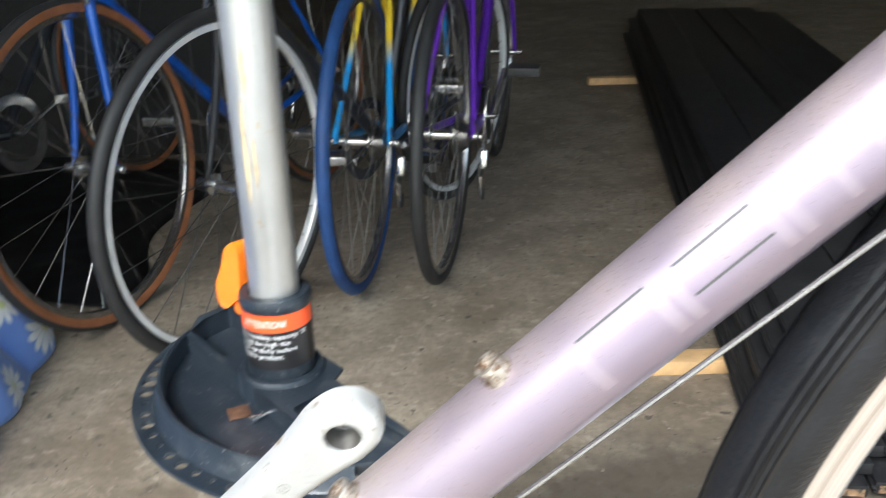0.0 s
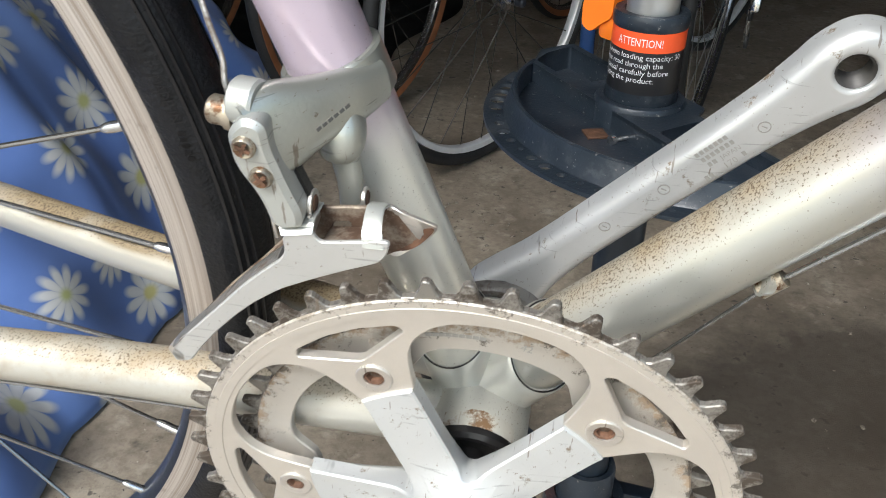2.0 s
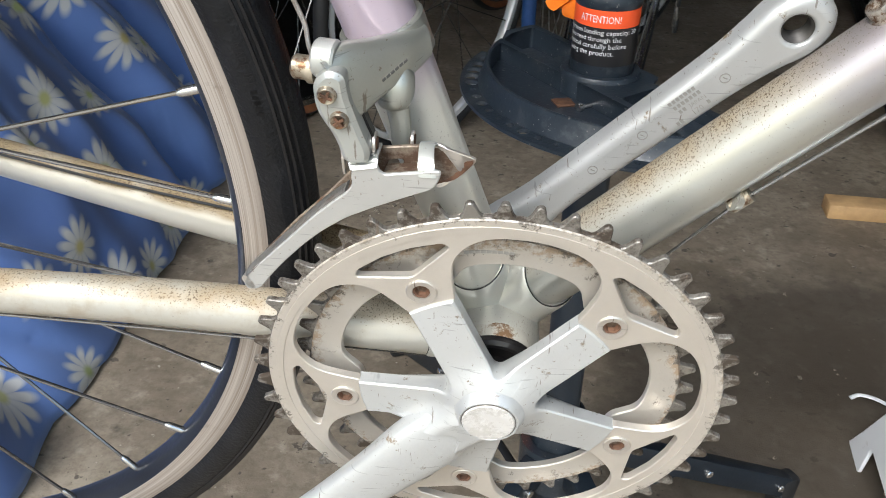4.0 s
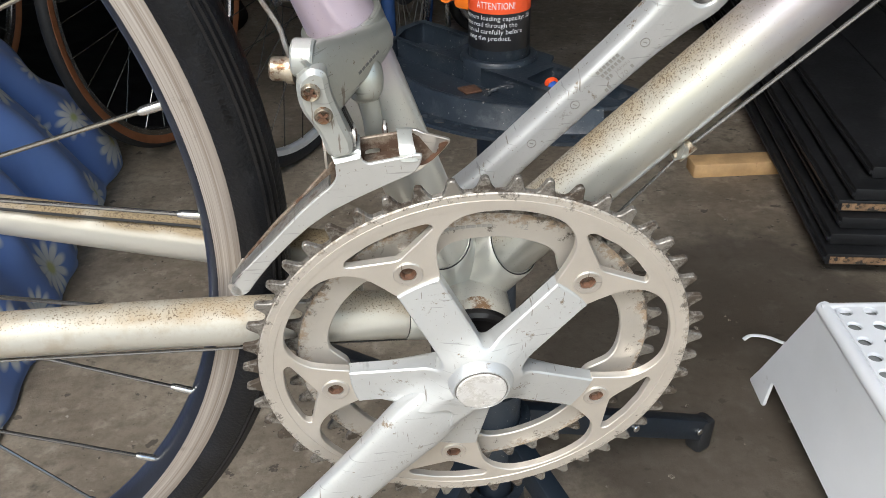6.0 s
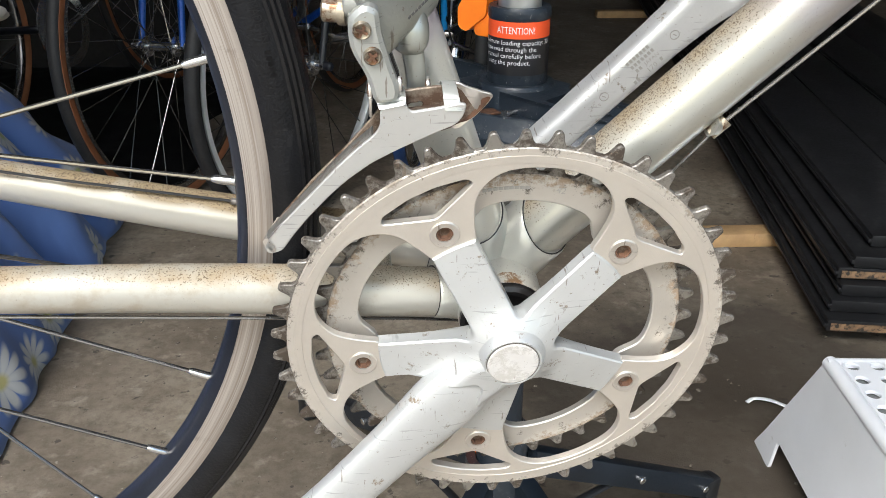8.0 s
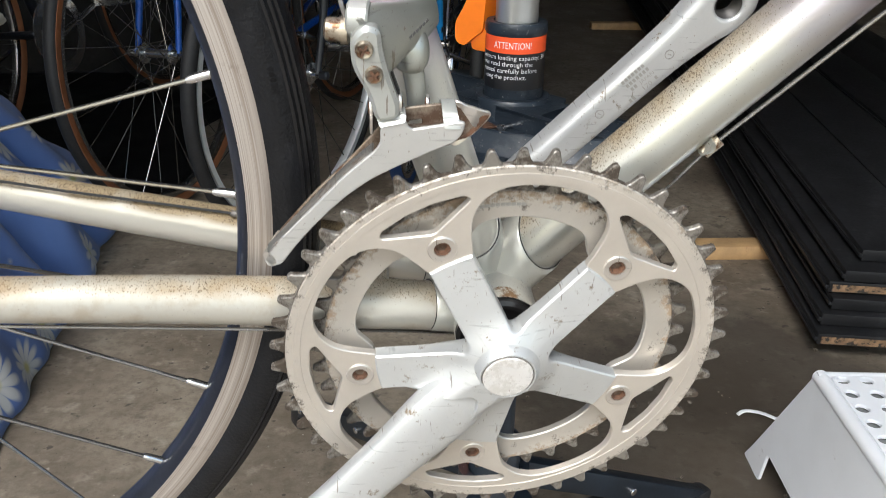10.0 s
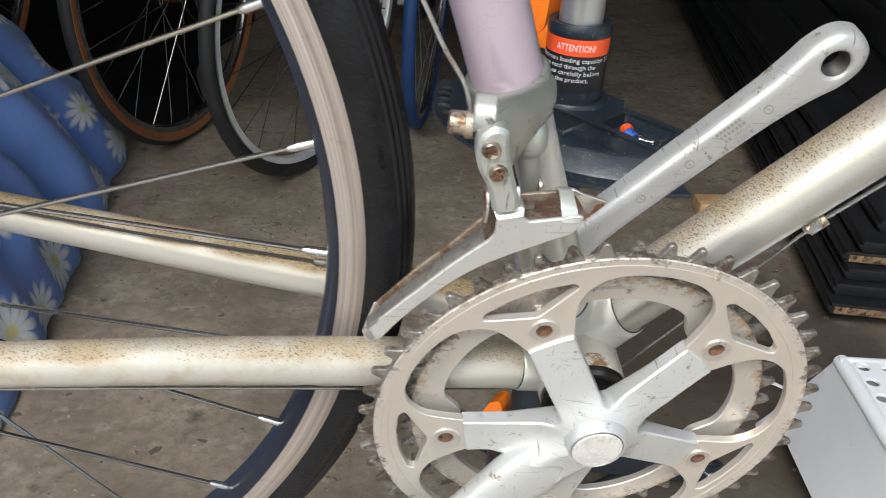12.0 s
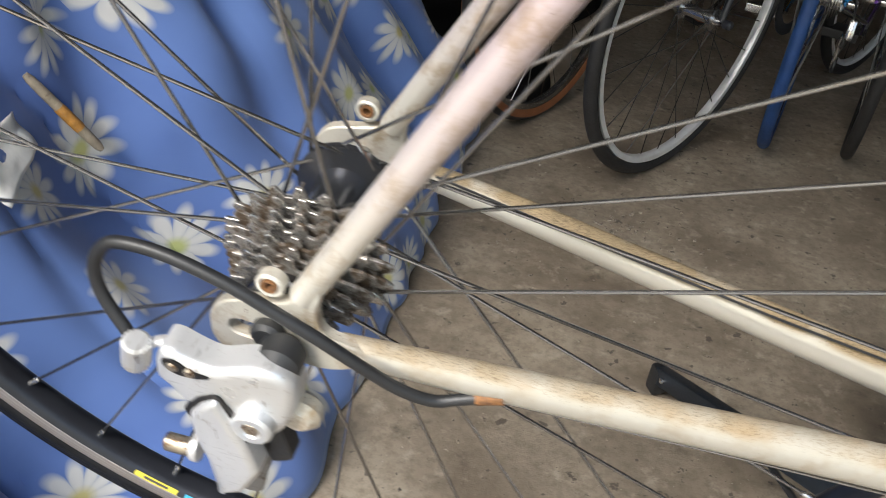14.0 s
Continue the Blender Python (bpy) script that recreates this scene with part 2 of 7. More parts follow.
def concrete():
    """Old garage slab: broad tonal drift, oily blotches, pale scuffs, sand-sized specks, one broad darker patch."""
    m, nt, b = material("stained_concrete")
    n1, n2, n3 = noise_at(nt, 1.6, 5, 0.6), noise_at(nt, 5.0, 6, 0.6), noise_at(nt, 55, 6, 0.75)
    c = ramp(nt, n1, [(0.32, (0.190, 0.157, 0.118)), (0.68, (0.352, 0.298, 0.230))])
    c = mixc(nt, ramp(nt, n2, [(0.36, (0.85, 0.85, 0.85)), (0.60, (0, 0, 0))]), c, (0.135, 0.107, 0.077))
    c = mixc(nt, ramp(nt, noise_at(nt, 9, 5, 0.6), [(0.50, (0, 0, 0)), (0.70, (0.5, 0.5, 0.5))]), c, (0.385, 0.335, 0.262))
    c = mixc(nt, ramp(nt, noise_at(nt, 26, 4, 0.6), [(0.57, (0, 0, 0)), (0.68, (0.5, 0.5, 0.5))]), c, (0.425, 0.375, 0.300))
    c = mixc(nt, ramp(nt, n3, [(0.36, (0.55, 0.55, 0.55)), (0.56, (0, 0, 0))]), c, (0.108, 0.085, 0.060))
    c = mixc(nt, ramp(nt, noise_at(nt, 14, 5, 0.65), [(0.60, (0, 0, 0)), (0.72, (0.7, 0.7, 0.7))]), c, (0.050, 0.039, 0.028))
    c = mixc(nt, ramp(nt, noise_at(nt, 36, 4, 0.6), [(0.635, (0, 0, 0)), (0.67, (0.8, 0.8, 0.8))]), c, (0.050, 0.041, 0.032))
    c = mixc(nt, ramp(nt, noise_at(nt, 95, 3, 0.6), [(0.70, (0, 0, 0)), (0.73, (0.8, 0.8, 0.8))]), c, (0.453, 0.410, 0.347))
    c = mixc(nt, ramp(nt, noise_at(nt, 150, 3, 0.6), [(0.69, (0, 0, 0)), (0.72, (0.9, 0.9, 0.9))]), c, (0.026, 0.021, 0.017))
    tc = nt.nodes.new("ShaderNodeTexCoord")
    sep = nt.nodes.new("ShaderNodeSeparateXYZ")
    nt.links.new(tc.outputs["Object"], sep.inputs[0])
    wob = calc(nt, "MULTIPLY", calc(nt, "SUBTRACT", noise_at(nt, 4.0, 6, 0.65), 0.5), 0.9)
    ex = calc(nt, "POWER", calc(nt, "DIVIDE", calc(nt, "SUBTRACT", sep.outputs["X"], DARKPATCH[0]), DARKPATCH[2]), 2.0)
    ey = calc(nt, "POWER", calc(nt, "DIVIDE", calc(nt, "SUBTRACT", sep.outputs["Y"], DARKPATCH[1]), DARKPATCH[3]), 2.0)
    dark_patch = ramp(nt, calc(nt, "ADD", calc(nt, "SQRT", calc(nt, "ADD", ex, ey)), wob), [(0.75, (0.78, 0.78, 0.78)), (1.0, (0, 0, 0))])
    c = mixc(nt, dark_patch, c, (0.050, 0.041, 0.032))
    nt.links.new(c, b.inputs["Base Color"])
    nt.links.new(calc(nt, "ADD", 0.42, calc(nt, "MULTIPLY", n2, 0.4)), b.inputs["Roughness"])
    bump(nt, b, calc(nt, "ADD", n3, calc(nt, "MULTIPLY", noise_at(nt, 400, 2), 0.4)), 0.3, 0.003)
    return m


def dusty_plastic():
    """Slate moulded plastic: faint drift, wiped dust and pale specks."""
    m, nt, b = material("slate_plastic")
    drift, grain = noise_at(nt, 22, 5, 0.6), noise_at(nt, 420, 3, 0.6)
    c = ramp(nt, drift, [(0.3, (0.013, 0.019, 0.027)), (0.7, (0.027, 0.036, 0.048))])
    dust = ramp(nt, noise_at(nt, 48, 7, 0.75), [(0.52, (0, 0, 0)), (0.74, (0.55, 0.55, 0.55))])
    c = mixc(nt, dust, c, (0.105, 0.108, 0.108))
    speck = ramp(nt, noise_at(nt, 330, 3, 0.6), [(0.665, (0, 0, 0)), (0.70, (0.8, 0.8, 0.8))])
    c = mixc(nt, speck, c, (0.20, 0.19, 0.175))
    pit = ramp(nt, noise_at(nt, 210, 3, 0.6), [(0.68, (0, 0, 0)), (0.71, (0.8, 0.8, 0.8))])
    c = mixc(nt, pit, c, (0.010, 0.009, 0.008))
    nt.links.new(c, b.inputs["Base Color"])
    nt.links.new(calc(nt, "ADD", 0.36, calc(nt, "MULTIPLY", dust, 0.5)), b.inputs["Roughness"])
    b.inputs["Specular IOR Level"].default_value = 0.45
    bump(nt, b, grain, 0.35, 0.0006)
    return m


def daisy_cloth():
    """Blue cotton printed with white daisies: one flower a cell, petals counted round its middle."""
    m, nt, b = material("daisy_cloth")
    uv = nt.nodes.new("ShaderNodeUVMap")
    wob = node(nt, "TexNoise", Scale=14.0, Detail=2.0)
    nt.links.new(uv.outputs[0], wob.inputs["Vector"])
    cell = 7.5
    sc = nt.nodes.new("ShaderNodeVectorMath")
    sc.operation = "SCALE"
    sc.inputs["Scale"].default_value = cell
    nt.links.new(uv.outputs[0], sc.inputs[0])
    vor = nt.nodes.new("ShaderNodeTexVoronoi")
    vor.voronoi_dimensions = "2D"
    vor.inputs["Scale"].default_value, vor.inputs["Randomness"].default_value = 1.0, 0.55
    nt.links.new(sc.outputs[0], vor.inputs["Vector"])
    d = nt.nodes.new("ShaderNodeVectorMath")
    d.operation = "SUBTRACT"
    nt.links.new(sc.outputs[0], d.inputs[0])
    nt.links.new(vor.outputs["Position"], d.inputs[1])
    xy = nt.nodes.new("ShaderNodeSeparateXYZ")
    nt.links.new(d.outputs[0], xy.inputs[0])
    rnd = nt.nodes.new("ShaderNodeSeparateColor")
    nt.links.new(vor.outputs["Color"], rnd.inputs[0])
    ang = calc(nt, "ARCTAN2", xy.outputs["Y"], xy.outputs["X"])
    ang = calc(nt, "ADD", ang, calc(nt, "MULTIPLY", rnd.outputs[0], 6.28))
    rad = calc(nt, "SQRT", calc(nt, "ADD", calc(nt, "POWER", xy.outputs["X"], 2.0), calc(nt, "POWER", xy.outputs["Y"], 2.0)))
    rad = calc(nt, "ADD", rad, calc(nt, "MULTIPLY", calc(nt, "SUBTRACT", wob.outputs["Fac"], 0.5), 0.05))
    size = calc(nt, "MULTIPLY", calc(nt, "GREATER_THAN", rnd.outputs[1], 0.08), calc(nt, "ADD", 0.25, calc(nt, "MULTIPLY", rnd.outputs[1], 0.14)))
    petal = calc(nt, "POWER", calc(nt, "ABSOLUTE", calc(nt, "COSINE", calc(nt, "MULTIPLY", ang, 5.5))), 0.55)
    lim = calc(nt, "MULTIPLY", size, calc(nt, "ADD", 0.42, calc(nt, "MULTIPLY", petal, 0.58)))
    flower = nt.nodes.new("ShaderNodeMapRange")
    flower.inputs["From Min"].default_value, flower.inputs["From Max"].default_value = -0.05, 0.045
    nt.links.new(calc(nt, "SUBTRACT", lim, rad), flower.inputs["Value"])
    eye = nt.nodes.new("ShaderNodeMapRange")
    eye.inputs["From Min"].default_value, eye.inputs["From Max"].default_value = -0.02, 0.04
    nt.links.new(calc(nt, "SUBTRACT", calc(nt, "MULTIPLY", size, 0.26), rad), eye.inputs["Value"])
    blot = node(nt, "TexNoise", Scale=3.0, Detail=5.0)
    nt.links.new(uv.outputs[0], blot.inputs["Vector"])
    blue = ramp(nt, blot.outputs["Fac"], [(0.3, (0.060, 0.116, 0.33)), (0.7, (0.125, 0.220, 0.51))])
    c = mixc(nt, flower.outputs[0], blue, mixc(nt, calc(nt, "MULTIPLY", petal, 0.5), (0.42, 0.44, 0.46), (0.66, 0.65, 0.61)))
    c = mixc(nt, eye.outputs[0], c, mixc(nt, rnd.outputs[2], (0.36, 0.42, 0.17), (0.50, 0.43, 0.18)))
    nt.links.new(c, b.inputs["Base Color"])
    b.inputs["Roughness"].default_value, b.inputs["Sheen Weight"].default_value = 0.85, 0.2
    weave = node(nt, "TexNoise", Scale=900.0, Detail=1.0)
    nt.links.new(uv.outputs[0], weave.inputs["Vector"])
    bump(nt, b, weave.outputs["Fac"], 0.15, 0.0005)
    return m


PAINT = frame_paint("frame_paint", 1.06, high=(0.240, 0.196, 0.272))
STAYPAINT = frame_paint("stay_paint", 0.3, 0.4, (0.09, 0.26), (0.56, 0.455, 0.475), (0.62, 0.60, 0.53), blots=0.8)
REARPAINT = frame_paint("rear_paint", 0.4, 0.4, (0.4, 0.5), (0.46, 0.465, 0.425), (0.61, 0.59, 0.52), blots=1.0)
CHAINPAINT = frame_paint("chainstay_paint", 1.0, 0.5, (0.4, 0.5), (0.46, 0.465, 0.425), (0.515, 0.50, 0.445), 0.03, 0.45)
FARSTAYPAINT = frame_paint("far_chainstay_paint", 1.7, 0.5, (0.4, 0.5), (0.46, 0.465, 0.425), (0.56, 0.545, 0.49), 0.1)
# Same lilac as PAINT, made lighter for the light this tube catches.
SEATLITPAINT = frame_paint("seat_tube_lit_paint", 1.0, 0.4, (0.125, 0.16), (0.48, 0.395, 0.47), (0.60, 0.59, 0.525))
SHELLPAINT = frame_paint("shell_paint", 0.2, 0.5)
ALLOY = scratched_alloy("worn_alloy", (0.55, 0.555, 0.545), 0.36, (0.17, 0.125, 0.08), (0.60, 0.66), 0.5)
RINGALLOY = ring_alloy("outer_ring_alloy", (0.64, 0.59, 0.522), 0.090, 0.0985, (0.21, 0.165, 0.115))
CASTPALE = scratched_alloy("pale_cast_alloy", (0.43, 0.435, 0.405), 0.36, (0.30, 0.24, 0.17), (0.66, 0.76), 0.5)
CHROMEPLATE = scratched_alloy("plated_steel", (0.50, 0.49, 0.465), 0.48, (0.28, 0.195, 0.12), (0.62, 0.74), 0.5)
SILVERCAST = scratched_alloy("bright_cast_alloy", (0.70, 0.71, 0.72), 0.30, (0.24, 0.18, 0.125), (0.60, 0.70), 0.6)
INNERALLOY = ring_alloy("inner_ring_alloy", (0.56, 0.525, 0.47), 0.066, 0.0815, (0.25, 0.165, 0.09), 0.17)
GRIMY = scratched_alloy("grimy_alloy", (0.22, 0.21, 0.195), 0.4, (0.07, 0.05, 0.035), (0.5, 0.62), 0.6)
CASTGREY = scratched_alloy("painted_cast_alloy", (0.40, 0.405, 0.36), 0.31, (0.25, 0.21, 0.155), (0.66, 0.76), 0.7)
PLATE = scratched_alloy("chromed_plate", (0.66, 0.62, 0.57), 0.3, (0.30, 0.19, 0.10), (0.64, 0.76), 0.8)
STEEL = surface("spoke_steel", (0.33, 0.325, 0.32), 0.25, 0.95, 0.2, 40, 300, 0)
CHROME = surface("tarnished_chrome", (0.68, 0.68, 0.68), 0.2, 0.95, 0.3, 50, 300, 0.05)
SPOKEWIRE = surface("spoke_wire", (0.31, 0.305, 0.30), 0.2, 0.95, 0.12, 2, 5, 0)
RUST = surface("rust", (0.135, 0.066, 0.036), 0.75, 0.15, 0.6, 190, 700, 0.5, (0.055, 0.028, 0.016))
SPROCKET = scratched_alloy("brassy_sprocket_steel", (0.40, 0.385, 0.36), 0.26, (0.055, 0.036, 0.020), (0.45, 0.56), 0.9)
ORANGERUST = surface("orange_rust", (0.27, 0.125, 0.045), 0.7, 0.1, 0.5, 220, 700, 0.4, (0.12, 0.06, 0.03), (0.5, 0.62))
BRASSY = surface("rusty_brass", (0.44, 0.385, 0.30), 0.36, 0.8, 0.45, 150, 500, 0.3, (0.13, 0.065, 0.032), (0.50, 0.60))
RUSTY = scratched_alloy("speckled_rust", (0.44, 0.42, 0.36), 0.5, (0.135, 0.075, 0.032), (0.50, 0.58), 0.3)
RUSTDARK = scratched_alloy("dark_rusted_plate", (0.26, 0.21, 0.16), 0.5, (0.075, 0.04, 0.022), (0.42, 0.56), 0.4)
RIM = rim_alloy()
RIMDARK = surface("dark_anodised_rim", (0.024, 0.026, 0.033), 0.32, 0.35, 0.3, 30, 400, 0.1, (0.11, 0.105, 0.10), (0.64, 0.78))
TEETH = scratched_alloy("grimy_tooth_steel", (0.25, 0.232, 0.205), 0.38, (0.040, 0.028, 0.018), (0.45, 0.56), 0.6)
RUBBER = surface("tyre_rubber", (0.008, 0.0085, 0.010), 0.42, 0, 0.5, 60, 520, 0.8, (0.024, 0.024, 0.025), (0.62, 0.82), 0.28)
# Thread colour darkened to stand in for shade inside the pedal hole.
THREADSHADE = surface("shaded_thread", (0.055, 0.05, 0.045), 0.4, 0.3, 0.4, 200, 600, 0.1)
TREAD = surface("tread_rubber", (0.006, 0.006, 0.007), 0.3, 0, 0.3, 30, 400, 0.1, None, (0.5, 0.6), 0.4)
BLACKPLASTIC = surface("black_plastic", (0.02, 0.021, 0.023), 0.45, 0, 0.3, 30, 500, 0.1)
HUBBLACK = surface("black_anodised_hub", (0.10, 0.105, 0.118), 0.22, 0.8, 0.3, 30, 300, 0.05, (0.12, 0.11, 0.10), (0.6, 0.75))
SLATE = dusty_plastic()
SLATEMETAL = surface("slate_painted_steel", (0.014, 0.021, 0.031), 0.42, 0, 0.3, 14, 400, 0.1, (0.05, 0.05, 0.05), (0.66, 0.8), 0.4)
ORANGE = surface("orange_plastic", (0.95, 0.22, 0.012), 0.42, 0, 0.12, 40, 400, 0.1)
ORANGERED = surface("orange_red_label", (0.88, 0.10, 0.02), 0.4, 0, 0.1, 60, 400, 0.03)
INK = surface("white_print", (0.8, 0.8, 0.8), 0.5, 0, 0.08, 60, 300, 0)
LABELBLACK = surface("black_label", (0.012, 0.012, 0.013), 0.38, 0, 0.2, 60, 400, 0.03)
POLE = surface("brushed_pole_alloy", (0.50, 0.505, 0.495), 0.33, 0.75, 0.14, 25, 700, 0.06, (0.46, 0.33, 0.16), (0.63, 0.70))
CONCRETE = concrete()
CLOTH = daisy_cloth()
BLACKBOARD = surface("black_stained_board", (0.017, 0.0172, 0.0185), 0.45, 0, 0.5, 9, 160, 0.25, (0.036, 0.036, 0.037), (0.55, 0.72), 0.3)
RAWWOOD = surface("raw_pine", (0.56, 0.36, 0.17), 0.7, 0, 0.25, 30, 260, 0.3, (0.32, 0.18, 0.08), (0.62, 0.75))
WHITEPLASTIC = surface("white_plastic", (0.85, 0.87, 0.90), 0.42, 0, 0.06, 8, 300, 0.06, (0.50, 0.49, 0.47), (0.65, 0.74))
# Grey that stands in for the shade seen in the stool's holes.
HOLESHADE = surface("hole_shade_grey", (0.22, 0.23, 0.23), 0.7, 0, 0.2, 60, 300, 0.1)
# Grease on bearing parts, and black for shaded gaps between parts.
GREASESHADE = surface("black_grease_and_gap_shade", (0.012, 0.011, 0.011), 0.35, 0.1, 0.5, 90, 400, 0.3)
GARAGEWALL = surface("garage_plaster", (0.14, 0.13, 0.12), 0.9, 0, 0.25, 2, 60, 0.2)
BACKDARK = surface("backdrop_darkness", (0.0065, 0.006, 0.0055), 0.9, 0, 0.3, 2, 60, 0.2)
CEILING = surface("garage_ceiling_board", (0.09, 0.085, 0.075), 0.9, 0, 0.2, 2, 60, 0.1)
BOUNCEGROUND = surface("pale_bounce_ground", (0.40, 0.375, 0.335), 0.9, 0, 0.2, 3, 80, 0.4)
DECALLINE = surface("dark_decal_line", (0.05, 0.05, 0.05), 0.4, 0, 0.1, 90, 400, 0)
DECALPALE = surface("pale_clear_tape", (0.32, 0.27, 0.32), 0.3, 0.66, 0.1, 120, 400, 0.1)
YELLOW = surface("yellow_decal", (0.62, 0.55, 0.06), 0.4, 0, 0.15, 80, 400, 0.03)

CYAN = surface("sky_blue_decal", (0.05, 0.38, 0.58), 0.4, 0, 0.15, 80, 400, 0.03)
DARKMARK = surface("dark_maker_mark", (0.10, 0.10, 0.095), 0.5, 0.2, 0.2, 200, 500, 0)
# Darker than the alloy: colour stands in for shade in the stamped lines.
STAMPSHADE = surface("stamp_shade", (0.38, 0.37, 0.345), 0.5, 0.5, 0.2, 200, 500, 0)

# ---- mesh helpers ----


def part(name, bm, mat, parent=None, label="", smooth=True):
    me = bpy.data.meshes.new(name)
    bmesh.ops.recalc_face_normals(bm, faces=bm.faces)
    bm.to_mesh(me)
    bm.free()
    me.materials.append(mat)
    if smooth:
        me.polygons.foreach_set("use_smooth", [True] * len(me.polygons))
        me.set_sharp_from_angle(angle=radians(38))
    ob = new(name, me)
    if parent:
        ob.parent = parent
    if label:
        tagged(ob, label)
    return ob


def share(name, ob, parent, m=None):
    """Another object on the same mesh."""
    o = new(name, ob.data)
    o.parent = parent
    if m is not None:
        o.matrix_basis = m
    return o


def sweep(pts, radii, seg=16, bm=None, caps=True, flat=1.0, up=None):
    """A tube along points; flat squeezes it across `up`."""
    bm = bm or bmesh.new()
    pts = [Vector(p) for p in pts]
    if not hasattr(radii, "__len__"):
        radii = [radii] * len(pts)
    rings, side = [], None
    for i, p in enumerate(pts):
        t = (pts[min(i + 1, len(pts) - 1)] - pts[max(i - 1, 0)]).normalized()
        if side is None:
            ref = Vector(up) if up else (Vector((0, 0, 1)) if abs(t.z) < 0.9 else Vector((1, 0, 0)))
            side = t.cross(ref).normalized()
        side = (side - t * side.dot(t)).normalized()
        over = t.cross(side)
        rings.append([bm.verts.new(p + radii[i] * (math.cos(a) * side + flat * math.sin(a) * over)) for a in (2 * math.pi * k / seg for k in range(seg))])
    for a, b in zip(rings, rings[1:]):
        for k in range(seg):
            bm.faces.new((a[k], a[(k + 1) % seg], b[(k + 1) % seg], b[k]))
    if caps:
        bm.faces.new(rings[0]), bm.faces.new(rings[-1])
    return bm


def spin(profile, seg=64, bm=None, closed=True, centre=(0, 0, 0), turn=None, a0=0.0, a1=2 * math.pi):
    """Turns a profile of (radius, y) about the y axis."""
    bm = bm or bmesh.new()
    full = abs(a1 - a0 - 2 * math.pi) < 1e-6
    n = seg if full else seg + 1
    turn = turn or Matrix.Identity(4)
    c = Vector(centre)
    rings = []
    for k in range(n):
        a = a0 + (a1 - a0) * k / seg
        rings.append([bm.verts.new(c + turn @ Vector((r * math.cos(a), y, r * math.sin(a)))) for r, y in profile])
    for k in range(seg):
        A, B = rings[k], rings[(k + 1) % n]
        m = len(profile)
        for i in range(m if closed else m - 1):
            bm.faces.new((A[i], A[(i + 1) % m], B[(i + 1) % m], B[i]))
    if not full and closed:
        bm.faces.new(rings[0]), bm.faces.new(rings[-1])
    return bm


def disc(r, y0, y1, centre=(0, 0, 0), seg=24, bevel=0.0, bm=None, turn=None):
    """A turned disc or rod along y with bevelled rims."""
    b = min(bevel, r * 0.4, abs(y1 - y0) * 0.4)
    s = 1 if y1 > y0 else -1
    prof = [(1e-5, y0), (r - b, y0), (r, y0 + s * b), (r, y1 - s * b), (r - b, y1), (1e-5, y1)]
    return spin(prof, seg, bm, False, centre, turn)


def loft(sections, seg=28, power=2.0, steps=5, bm=None):
    """A solid through sections of (centre, half-axis, half-axis), rounded boxes where power is over 2."""
    bm = bm or bmesh.new()
    flat = [Vector((*c, *a, *b)) for c, a, b in sections]
    ext = [2 * flat[0] - flat[1]] + flat + [2 * flat[-1] - flat[-2]]
    rows = []
    for i in range(1, len(ext) - 2):
        p, q, r, s = ext[i - 1 : i + 3]
        rows += [0.5 * (2 * q + (r - p) * t + (2 * p - 5 * q + 4 * r - s) * t * t + (3 * q - p - 3 * r + s) * t ** 3) for t in (k / steps for k in range(steps))]
    rows.append(flat[-1])
    rings = []
    for w in rows:
        c, a, b = Vector(w[:3]), Vector(w[3:6]), Vector(w[6:9])
        ring = []
        for k in range(seg):
            u, v = math.cos(2 * math.pi * k / seg), math.sin(2 * math.pi * k / seg)
            ring.append(bm.verts.new(c + a * math.copysign(abs(u) ** (2 / power), u) + b * math.copysign(abs(v) ** (2 / power), v)))
        rings.append(ring)
    for a, b in zip(rings, rings[1:]):
        for k in range(seg):
            bm.faces.new((a[k], a[(k + 1) % seg], b[(k + 1) % seg], b[k]))
    bm.faces.new(rings[0]), bm.faces.new(rings[-1])
    return bm


TO_Z = Matrix.Rotation(radians(90), 4, "X")
TO_X = Matrix.Rotation(radians(-90), 4, "Z")


